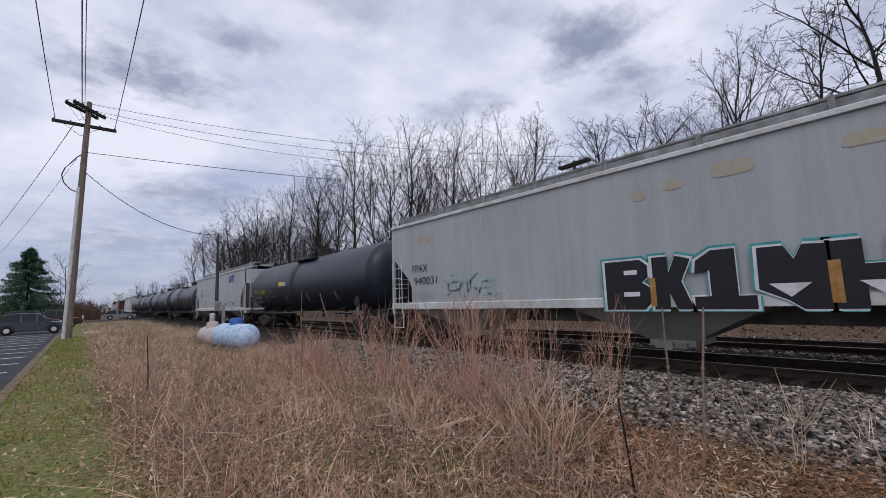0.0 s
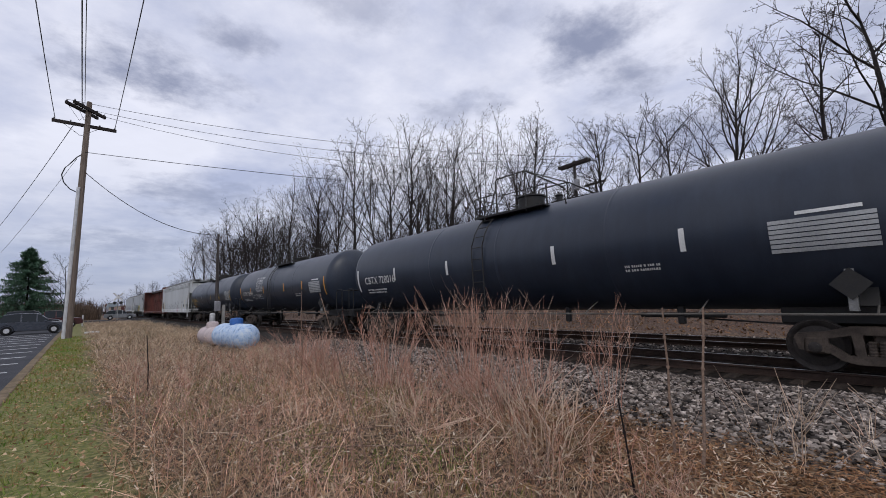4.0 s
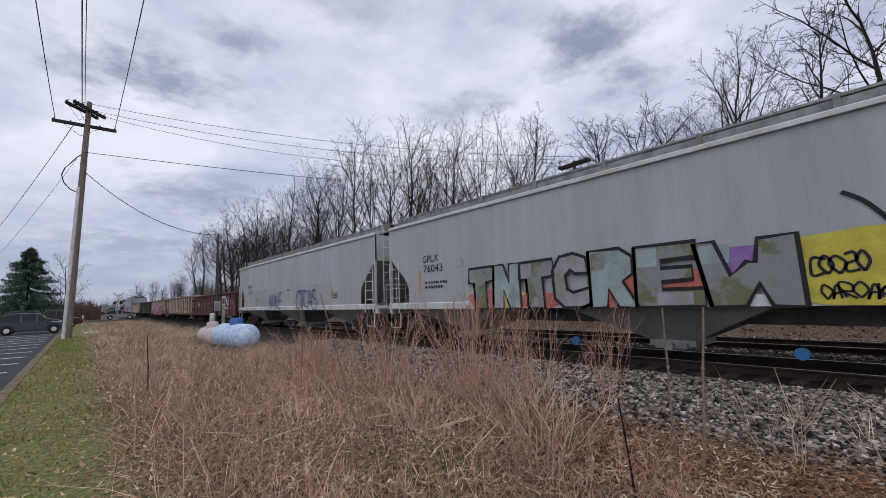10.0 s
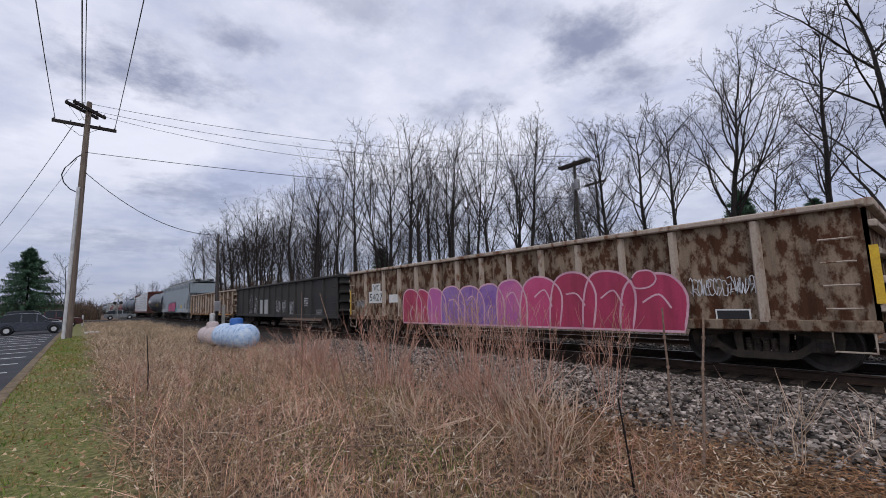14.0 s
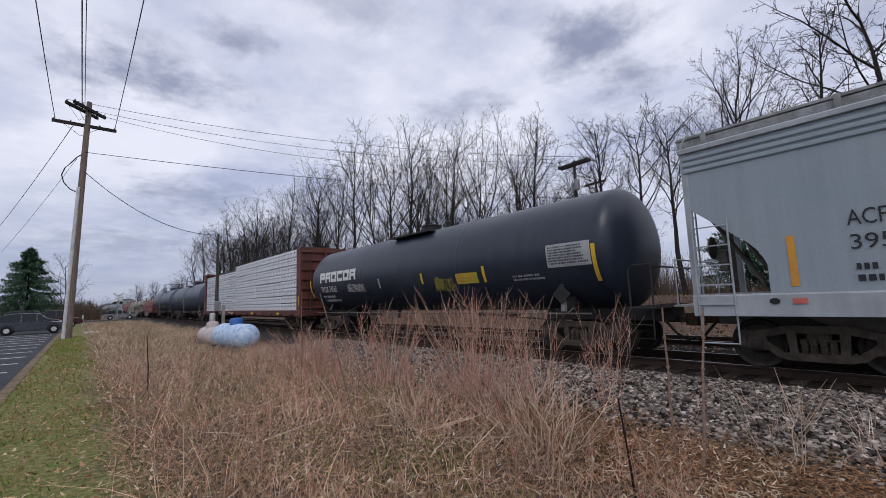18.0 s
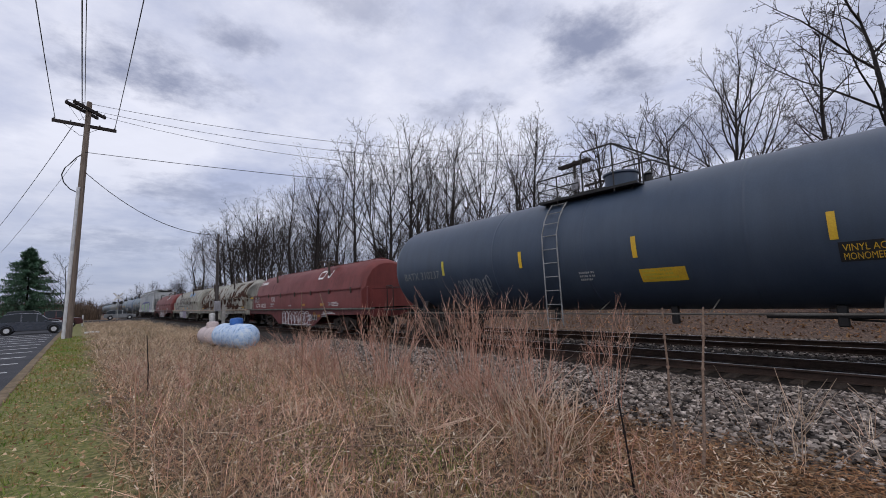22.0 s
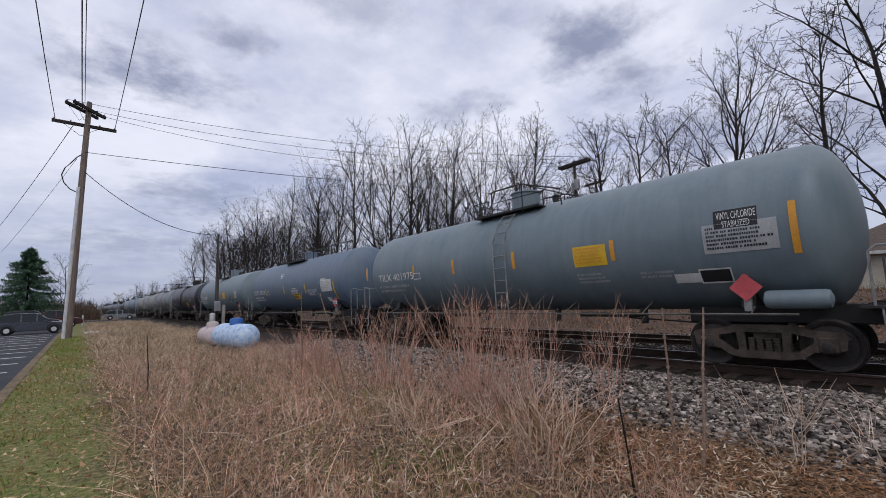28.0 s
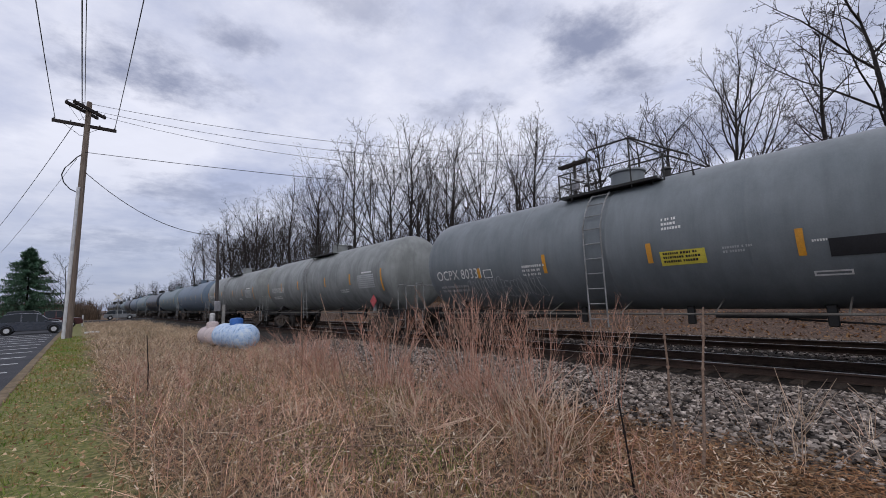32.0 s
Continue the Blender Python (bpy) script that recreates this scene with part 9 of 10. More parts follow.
# ---- brush and litter behind the line ----
def make_brush():
    n = 26000
    x = 18.6 + 24 * rng.random(n) ** 1.3
    y = -14 + 190 * rng.random(n) ** 1.5
    z = np.array([ground_height(a, b) for a, b in zip(x, y)])
    clump = np.array([0.55 + 0.6 * noise.noise(Vector((a * 0.25, b * 0.25, 5))) for a, b in zip(x, y)]).clip(0.15, 1.2)
    tall = np.interp(x, [18.6, 22, 27], [0.5, 1.5, 3.2]) * np.interp(y, [6, 13], [0.22, 1.0]) * clump * rng.uniform(0.5, 1.2, n) + 0.1
    near = np.clip(y / 40 + 0.5, 0.5, 2.5)
    v, q = blades(rng, np.stack([x, y, z - 0.05], 1), tall, rng.uniform(0.012, 0.03, n) * near, lean=0.5)
    tagged(new("undergrowth", array_mesh("undergrowth", v, q, "brush")), "grey-brown leafless brush under the trees", "brush", kind="stuff")
    n = 27000
    x, y = 27 + 20 * rng.random(n), 13.5 + 150 * rng.random(n) ** 1.3
    z = np.array([ground_height(a, b) for a, b in zip(x, y)])
    v, q = blades(rng, np.stack([x, y, z - 0.05], 1), (1.2 + 4.4 * rng.random(n) ** 1.6) * np.interp(y, [13, 40, 120], [0.8, 1.0, 1.5]), rng.uniform(0.014, 0.034, n) * np.clip(y / 40 + 0.6, 0.7, 3.0), lean=0.35)
    tagged(new("thicket", array_mesh("thicket", v, q, "brush")), "dense brown thicket of bare saplings", "brush", kind="stuff")
    n = 30000
    x = rng.uniform(-60, 70, n)
    y = rng.uniform(150, 420, n) - np.abs(x - 5) * 0.3
    keep = (np.abs(x - 11) > 8) & (y > 122)
    x, y = x[keep], y[keep]
    n = len(x)
    v, q = blades(rng, np.stack([x, y, np.zeros(n)], 1), rng.uniform(1.0, 6.5, n), rng.uniform(0.06, 0.22, n), lean=0.4)
    tagged(new("distant_brush", array_mesh("distant_brush", v, q, "brush")), "distant reddish brown hedge and scrub", "brush", kind="stuff")
    n = 9000
    x, y = rng.uniform(-46, 3.0, n), rng.uniform(104, 122, n)
    v, q = blades(rng, np.stack([x, y, np.zeros(n)], 1), rng.uniform(0.6, 4.2, n), rng.uniform(0.05, 0.16, n), lean=0.5)
    tagged(new("scrub", array_mesh("scrub", v, q, "brush")), "dark leafless scrub behind the car park", "brush", kind="stuff")
    n = 9000
    x, y = rng.uniform(18.2, 30, n), -6 + 45 * rng.random(n) ** 1.4
    z = np.array([ground_height(a, b) for a, b in zip(x, y)])
    v, q = blades(rng, np.stack([x, y, z + 0.01], 1), rng.uniform(0.05, 0.12, n), rng.uniform(0.06, 0.12, n), lean=2.0, droop=0.3, segs=1)
    tagged(new("leaf_litter", array_mesh("leaf_litter", v, q, "brown_leaf")), "orange-brown fallen leaves on the bank", "leaves", kind="stuff")


make_brush()


# ---- weeds in front of the camera ----
def make_weeds():
    n = 72000
    x = rng.uniform(0.1, 7.7, n)
    y = -1.5 + 76 * rng.random(n) ** 2.3
    edge = 0.55 + 0.35 * np.sin(y * 0.9) * 0.5 + rng.normal(0, 0.25, n)
    inner = np.interp(y, [0, 3, 8, 18, 40], [4.6, 4.75, 5.0, 5.7, 6.8]) + 0.25 * np.sin(y * 1.3) + rng.normal(0, 0.25, n)
    keep = (x > edge) & (x < inner) & (x * x + y * y > 3.2)
    keep &= ~((np.abs(x - 4.75) < 0.8) & (np.abs(y - 18.8) < 1.6))
    x, y = x[keep], y[keep]
    n = len(x)
    patch = np.array([noise.noise(Vector((a * 0.7, b * 0.7, 9))) for a, b in zip(x, y)])
    right = np.interp(x - 0.35 * y, [0.6, 3.2], [0.0, 1.0])
    tall = (0.22 + 0.36 * patch).clip(0.05, 0.62) * rng.gamma(4, 0.25, n) * (1 - 0.72 * right) * np.interp(y, [0, 12, 30], [1.1, 0.9, 0.8]) + 0.04
    wide = (0.002 + 0.0085 * rng.random(n) ** 1.8) * np.clip(0.6 + y * 0.10, 0.8, 3.5)
    far = y + rng.normal(0, 3.0, n) > 12
    for pick, name, mat, lab in ((~far, "dry_weeds", "dry_grass", "tall dry tan and reddish weeds"), (far, "tan_grass", "tan_grass", "dry tan grass along the line")):
        v, q = blades(rng, np.stack([x[pick], y[pick], np.full(pick.sum(), -0.02)], 1), tall[pick], wide[pick], lean=1.4, droop=0.30, segs=3)
        tagged(new(name, array_mesh(name, v, q, mat)), lab, "weeds", kind="stuff")
    # long arching straws and dark stems that stand out of the mat
    for count, mat, tall0, tall1, w, name, lab in ((2100, "pale_stem", 0.25, 0.75, 0.006, "pale_straws", "long pale arching straws among the weeds"), (1800, "dark_weed", 0.15, 0.55, 0.006, "dark_weed_stems", "thin dark dead stems among the weeds")):
        x, y = rng.uniform(0.5, 5.2, count), 0.5 + 26 * rng.random(count) ** 1.7
        keep = (x * x + y * y > 5) & (x < np.interp(y, [0, 2, 4, 8], [2.6, 3.4, 4.8, 5.4]))
        x, y = x[keep], y[keep]
        v, q = blades(rng, np.stack([x, y, np.full(len(x), -0.02)], 1), rng.uniform(tall0, tall1, len(x)), w * np.clip(0.7 + y * 0.09, 0.8, 3.0), lean=1.5, droop=0.3, segs=4)
        tagged(new(name, array_mesh(name, v, q, mat)), lab, "weeds", kind="stuff")
    # branching dead weeds with side twigs
    r = random.Random(31)
    s = Shape()
    for i in range(620):
        px, py = r.uniform(0.6, 5.0), 1.2 + 13 * r.random() ** 1.5
        if px * px + py * py < 5.5 or px > 3.0 + 0.5 * py:
            continue
        base, tip = Vector((px, py, -0.02)), Vector((px + r.uniform(-0.2, 0.2), py + r.uniform(-0.2, 0.2), r.uniform(0.28, 0.72)))
        mid = base.lerp(tip, 0.5) + Vector((r.uniform(-0.05, 0.05), r.uniform(-0.05, 0.05), 0))
        w = r.uniform(0.002, 0.0035) * max(1, 0.6 + 0.1 * py)
        s.tube([base, mid, tip], [w, w * 0.8, w * 0.5], 3, False)
        for b in range(r.randint(4, 8)):
            q0 = base.lerp(mid, r.uniform(0.5, 1)) if r.random() < 0.4 else mid.lerp(tip, r.random())
            d = Vector((r.uniform(-1, 1), r.uniform(-1, 1), r.uniform(0.1, 1.0))).normalized()
            q1 = q0 + d * r.uniform(0.06, 0.16)
            s.tube([q0, q1, q1 + (d + Vector((r.uniform(-0.6, 0.6), r.uniform(-0.6, 0.6), 0.3))) * r.uniform(0.03, 0.09)], [w * 0.6, w * 0.5, w * 0.3], 3, False)
    tagged(part("twiggy_weeds", s, "red_stem"), "branching reddish dead weeds", "weeds", kind="stuff")
    # small pale chips of leaf caught in the mat
    n = 8200
    x, y = rng.uniform(0.4, 5.3, n), 1 + 20 * rng.random(n) ** 1.7
    keep = x < np.interp(y, [0, 3, 8], [4.6, 5.0, 5.6])
    x, y = x[keep], y[keep]
    n = len(x)
    v, q = blades(rng, np.stack([x, y, rng.uniform(0.03, 0.24, n)], 1), rng.uniform(0.018, 0.05, n), rng.uniform(0.012, 0.03, n) * np.clip(0.7 + 0.07 * y, 0.8, 2), lean=2.2, droop=0.4, segs=1)
    tagged(new("leaf_chips", array_mesh("leaf_chips", v, q, "pale_leaf")), "pale curled leaf scraps caught in the weeds", "leaves", kind="stuff")
    # green shoots in the hollows of the mat
    n = 9000
    x, y = rng.uniform(0.8, 4.6, n), 2.2 + 9 * rng.random(n) ** 1.4
    hollow = np.array([noise.noise(Vector((a * 0.7, b * 0.7, 9))) for a, b in zip(x, y)])
    keep = (hollow < -0.02) & (x < 1.6 + 0.55 * y)
    x, y = x[keep], y[keep]
    v, q = blades(rng, np.stack([x, y, np.full(len(x), 0.0)], 1), rng.uniform(0.06, 0.2, len(x)), rng.uniform(0.004, 0.009, len(x)), lean=0.9, segs=2)
    tagged(new("green_shoots", array_mesh("green_shoots", v, q, "green_grass")), "green shoots low among the dry weeds", "grass", kind="stuff")
    # flattened straw and curled leaves low among them
    n = 26000
    x, y = rng.uniform(0.35, 6.3, n), -1 + 30 * rng.random(n) ** 1.8
    keep = x < np.interp(y, [-1, 1, 3, 6], [3.4, 3.6, 4.6, 6.3])
    x, y = x[keep], y[keep]
    n = len(x)
    v, q = blades(rng, np.stack([x, y, rng.uniform(0.0, 0.14, n) * (x > 0.4)], 1), rng.uniform(0.03, 0.14, n), rng.uniform(0.005, 0.024, n), lean=2.8, droop=0.35, segs=1)
    tagged(new("straw_litter", array_mesh("straw_litter", v, q, "leaf")), "flattened straw and curled dead leaves", "litter", kind="stuff")
    # brown leaves lying where the weeds thin out before the stones
    n = 24000
    y = -2.0 + 6.5 * rng.random(n)
    x = np.interp(y, [-2, 2, 4.5], [4.4, 4.5, 5.0]) + rng.normal(0, 0.55, n)
    v, q = blades(rng, np.stack([x, y, rng.uniform(0.0, 0.05, n)], 1), rng.uniform(0.018, 0.045, n), rng.uniform(0.014, 0.03, n), lean=2.6, droop=0.5, segs=1)
    tagged(new("dead_leaves", array_mesh("dead_leaves", v, q, "brown_leaf")), "curled orange-brown dead leaves beside the stones", "leaves", kind="stuff")
    # turf beside the kerb
    n = 26000
    x, y = rng.uniform(-1.02, 1.0, n), 2 + 36 * rng.random(n) ** 1.7
    keep = x < 0.35 + 0.3 * np.sin(y * 0.8) + rng.normal(0, 0.25, n)
    bald = np.array([noise.noise(Vector((a * 1.6, b * 0.8, 2))) for a, b in zip(x, y)])
    keep &= rng.random(n) < 0.62 + 0.9 * bald
    x, y = x[keep], y[keep]
    n = len(x)
    v, q = blades(rng, np.stack([x, y, np.zeros(n)], 1), rng.uniform(0.03, 0.09, n), rng.uniform(0.006, 0.014, n) * np.clip(y * 0.12, 0.8, 3), lean=0.9, segs=1)
    fx, fy = rng.uniform(-1.0, 0.7, 3200), 2 + 20 * rng.random(3200) ** 1.6
    fv, fq = blades(rng, np.stack([fx, fy, rng.uniform(0.03, 0.06, 3200)], 1), rng.uniform(0.02, 0.05, 3200), rng.uniform(0.02, 0.05, 3200), lean=2.2, droop=0.4, segs=1)
    tagged(new("turf_leaves", array_mesh("turf_leaves", fv, fq, "leaf")), "pale fallen leaves scattered over the turf", "leaves", kind="stuff")
    tagged(new("green_turf", array_mesh("green_turf", v, q, "green_grass")), "short patchy green turf beside the kerb", "grass", kind="stuff")


make_weeds()


def shrub(at, spread, height, count, seed, mat="red_stem", label="reddish leafless shrub of upright stems"):
    r = random.Random(seed)
    ob = thing("stem_shrub", label, "shrub", at, group="reddish shrubs by the ballast")
    s = Shape()
    for i in range(count):
        a, q = r.uniform(0, 6.28), r.random() ** 0.7 * spread
        p = Vector((math.cos(a) * q * 0.45, math.sin(a) * q * 0.45, -0.03))
        tip = Vector((math.cos(a) * q * 1.0 + r.uniform(-0.25, 0.25), math.sin(a) * q * 1.0 + r.uniform(-0.25, 0.25), height * r.uniform(0.45, 1.03)))
        mid = p.lerp(tip, 0.5) + Vector((r.uniform(-0.09, 0.09), r.uniform(-0.09, 0.09), 0.05))
        up = mid.lerp(tip, 0.55) + Vector((r.uniform(-0.05, 0.05), r.uniform(-0.05, 0.05), 0.03))
        w = r.uniform(0.0036, 0.0070)
        s.tube([p, mid, up, tip], [w, w * 0.85, w * 0.65, w * 0.35], 3, False)
        for b in range(r.randint(4, 6)):
            f = r.uniform(0.05, 1.0)
            q0 = mid.lerp(up, f * 2) if f < 0.5 else up.lerp(tip, f * 2 - 1)
            d = (tip - mid).normalized() * 0.9 + Vector((r.uniform(-0.75, 0.75), r.uniform(-0.75, 0.75), 0.15))
            q1 = q0 + d * r.uniform(0.08, 0.26)
            q2 = q1 + (d + Vector((r.uniform(-0.3, 0.3), r.uniform(-0.3, 0.3), 0.5))) * r.uniform(0.04, 0.14)
            s.tube([q0, q1, q2], [w * 0.55, w * 0.45, w * 0.28], 3, False)
    tagged(part("tangle", s, mat, ob), kind="stuff")
    return ob


for at, spread, h, n, sd in (((5.27, 5.5, 0), 0.85, 1.66, 78, 1), ((4.6, 7.2, 0), 0.8, 1.45, 60, 2), ((5.75, 4.55, 0), 0.6, 1.45, 34, 3), ((5.9, 3.35, 0), 0.45, 1.45, 20, 4), ((4.75, 4.4, 0), 0.8, 0.8, 34, 5), ((4.1, 5.6, 0), 0.8, 0.7, 32, 6), ((3.9, 8.6, 0), 0.9, 0.9, 60, 7), ((4.4, 10.8, 0), 0.8, 1.0, 50, 8), ((4.35, 3.8, 0), 0.9, 0.68, 34, 16)):
    shrub(at, spread, h, n, sd)
for at, spread, h, n, sd in (((4.0, 3.0, 0), 0.8, 0.72, 14, 11), ((3.5, 2.6, 0), 0.6, 0.55, 12, 15), ((5.2, 1.1, 0), 0.5, 0.62, 8, 12), ((3.2, 4.2, 0), 0.9, 0.5, 14, 13), ((4.9, 0.2, 0), 0.4, 0.6, 5, 14)):
    shrub(at, spread, h, n, sd, "pale_stem", "bleached dead stems leaning outwards")


def stalk(base, top, radius, mat, label, knots=5):
    ob = thing("dead_stalk", label, "stalk", base)
    b, t = Vector((0, 0, -0.03)), Vector(top) - Vector(base)
    r = random.Random(int(radius * 9000 + base[0] * 100))
    pts = [b.lerp(t, i / knots) + Vector((r.uniform(-1, 1), r.uniform(-1, 1), 0)) * 0.012 * (0 < i < knots) for i in range(knots + 1)]
    part("stem", Shape().tube(pts, [radius * (1.25 - 0.5 * i / knots) for i in range(knots + 1)], 7), mat, ob)
    for i in range(1, knots):
        part("node", Shape().tube([pts[i] - Vector((0, 0, 0.012)), pts[i] + Vector((0, 0, 0.012))], radius * 1.5, 7), mat, ob)
    return ob


straw_rng = random.Random(77)
for i in range(26):
    x0, y0 = straw_rng.uniform(1.0, 3.6), straw_rng.uniform(2.6, 7.5)
    a, length = straw_rng.uniform(-1.6, 2.2), straw_rng.uniform(0.35, 1.0)
    h0 = straw_rng.uniform(0.12, 0.22)
    stalk((x0, y0, h0), (x0 + length * math.cos(a), y0 + length * math.sin(a) * 0.7, h0 + straw_rng.uniform(-0.05, 0.28)), straw_rng.uniform(0.003, 0.005), "straw", "pale dry straw lying across the weeds", 3)
stalk((4.49, 1.64, 0), (4.915, 1.64, 1.47), 0.0125, "stem_tan", "thick cut dead stalk standing by the ballast")
stalk((4.60, 1.93, 0), (4.63, 1.93, 1.48), 0.0115, "stem_tan", "thick cut dead stalk standing by the ballast")
stalk((3.49, 1.80, 0), (3.335, 1.80, 0.81), 0.008, "stem_dark", "thin dark dead stalk", 3)
stalk((2.16, 3.63, 0), (1.81, 4.03, 1.75), 0.006, "stem_tan", "tall thin leaning dead stalk", 4)
stalk((3.4, 8.4, 0), (3.35, 8.3, 1.9), 0.007, "stem_tan", "tall thin dead stalk", 4)
stalk((1.05, 9.8, 0), (1.0, 10.0, 1.15), 0.010, "stem_dark", "thin dark dead stalk", 4)
for b, t in (((3.3, 2.5, 0.05), (4.6, 3.5, 0.55)), ((3.2, 2.6, 0.05), (4.2, 3.6, 0.62)), ((3.05, 2.45, 0.05), (4.3, 2.9, 0.45)), ((1.8, 4.6, 0.18), (3.0, 3.2, 0.22)), ((1.4, 5.0, 0.22), (2.6, 4.3, 0.25))):
    stalk(b, t, 0.006, "stem_tan", "fallen pale dry stalk", 3)


# ---- poles and wires ----
def utility_pole(at, height, radius, label, arms, conduit=False, lean=0.0, wood="pole_wood"):
    ob = thing("utility_pole", label, "utility pole", at)
    part("pole", Shape().tube([(0, 0, -0.4), (lean * 0.5, 0, height * 0.5), (lean, 0, height)], [radius, radius * 0.82, radius * 0.62], 12), wood, ob)
    for z, way, length, off in arms:
        d = Vector(way).normalized()
        n = Vector((-d.y, d.x, 0)) * off
        arm = Shape()
        a, b = Vector((lean * 0.6, 0, z)) - d * length / 2 + n, Vector((lean * 0.6, 0, z)) + d * length / 2 + n
        side = Vector((-d.y, d.x, 0)) * 0.07
        up = Vector((0, 0, 0.10))
        arm.add([a - side - up, a + side - up, a + side + up, a - side + up, b - side - up, b + side - up, b + side + up, b - side + up], [(3, 2, 1, 0), (4, 5, 6, 7), (0, 1, 5, 4), (1, 2, 6, 5), (2, 3, 7, 6), (3, 0, 4, 7)])
        part("crossarm", arm, "arm_wood", ob, "dark timber crossarm")
        brace = Shape()
        for s in (-1, 1):
            brace.tube([Vector((0, 0, z - 0.75)) + n * 0.6, Vector((0, 0, z - 0.06)) + d * s * length * 0.28 + n], 0.014, 4)
        part("arm_brace", brace, "black_iron", ob)
        for s in (-0.94, -0.45, 0.45, 0.94):
            p = Vector((lean * 0.6, 0, z + 0.06)) + d * s * length / 2 + n
            part("insulator", Shape().lathe([(p.z, 0.02), (p.z + 0.06, 0.022), (p.z + 0.08, 0.05), (p.z + 0.13, 0.045), (p.z + 0.16, 0.03)], 8, "z", (p.x, p.y, 0)), "porcelain", ob)
    if conduit:
        part("conduit", Shape().tube([(-radius * 0.72, -0.16, 0), (-radius * 0.55 + lean * 0.62, -0.14, height * 0.62)], 0.10, 10), "conduit", ob, "white plastic cable guard")
        loop = Shape().tube([(-0.02, -0.1, height * 0.60), (-0.35, -0.1, height * 0.61), (-0.66, -0.1, height * 0.635), (-0.78, -0.1, height * 0.665), (-0.66, -0.05, height * 0.695), (-0.35, 0, height * 0.725), (-0.1, 0, height * 0.75), (0.15, 0, height * 0.765)], 0.035, 5)
        part("cable_loop", loop, "wire", ob)
    return ob


P1, P2, P3 = Vector((-0.56, 35.76, 0)), Vector((26, 15.9, 1.2)), Vector((8.0, 36.5, 0))
utility_pole(tuple(P1), 15.6, 0.235, "tall weathered wooden utility pole with crossarms", [(13.92, (1, 0, 0), 3.3, 0.0), (15.0, (0.65, 0.76, 0), 2.5, 0.26), (15.0, (0.65, 0.76, 0), 2.5, -0.26)], True, 0.34)
utility_pole((-0.56, -15.0, 0), 15.6, 0.235, "tall weathered wooden utility pole with crossarm", [(13.92, (1, 0, 0), 3.3, 0.0)])
pole_two = utility_pole(tuple(P2), 9.8, 0.16, "grey wooden utility pole among bare trees", [(9.55, (0.10, 0.99, 0), 2.5, 0.15), (9.55, (0.10, 0.99, 0), 2.5, -0.15)], wood="pole_grey")
for k in (-1, 1):
    part("transformer", Shape().lathe([(7.6, 0.16), (7.65, 0.2), (8.3, 0.2), (8.36, 0.12)], 12, "z", (0.32 * k, 0.32 * k, 0)), "porcelain", pole_two, "grey can transformer")
utility_pole((38, 21.0, 1.3), 11.4, 0.16, "grey wooden utility pole behind the trees", [(11.1, (0.10, 0.99, 0), 2.4, 0.15)], wood="pole_grey")
pole_three = utility_pole(tuple(P3), 7.35, 0.15, "short dark service pole near the track", [], wood="pole_grey")
part("meter_box", Shape().box(0.0, -0.28, 1.7, 0.4, 0.3, 0.75, 0.04), "porcelain", pole_three, "grey meter box")
part("service_post", Shape().box(0.45, -0.2, 0.85, 0.22, 0.22, 1.9, 0.02), "concrete", pole_three, "grey square service post")
part("white_canister", Shape().lathe([(0.4, 0.16), (0.5, 0.2), (1.1, 0.2), (1.2, 0.12)], 12, "z", (-0.32, -0.3, 0)), "conduit", pole_three)


def wire(a, b, sag, radius=0.017, name="overhead_wire", label="thin black overhead wire"):
    a, b = Vector(a), Vector(b)
    n = 16
    pts = [a.lerp(b, i / n) - Vector((0, 0, 4 * sag * (i / n) * (1 - i / n))) for i in range(n + 1)]
    ob = part(name, Shape().tube(pts, radius, 5), "wire")
    return tagged(ob, label, "wire", group="overhead wires")


for x, x2 in ((-1.86, -1.86), (1.2, 1.36)):
    wire((x, P1.y, 14.1), (x2, -15, 14.1), 0.9, 0.02)
wire((P1.x + 0.12, P1.y, 15.3), (P1.x + 0.12, -15, 15.3), 1.0, 0.018)
wire((P1.x, P1.y, 14.9), (P1.x, -15, 14.9), 1.0, 0.028, label="thick twisted black overhead cable")
d = Vector((0.65, 0.76, 0))
for s, q, sag in ((-0.94, -0.94, 0.9), (0.2, 0.1, 1.05), (0.94, 0.94, 1.4)):
    a, b = P1 + d * s * 1.25 + Vector((0, 0, 15.15)), P2 + Vector((0.10, 0.99, 0)) * q * 1.2 + Vector((0, 0, 9.75))
    wire(a, b, sag, 0.014)
wire(P1 + Vector((0.1, 0, 12.1)), P2 + Vector((0, 0, 7.0)), 0.25, 0.02)
wire(P1 + Vector((0.1, 0, 11.0)), P3 + Vector((0, 0, 7.25)), 1.1, 0.024, label="sagging service drop cable")
wire((P1.x - 0.4, P1.y, 13.8), (-14.0, 94, 8.6), 1.0, 0.02)
wire((P1.x - 0.1, P1.y, 11.6), (-14.0, 96, 5.5), 1.0, 0.012)


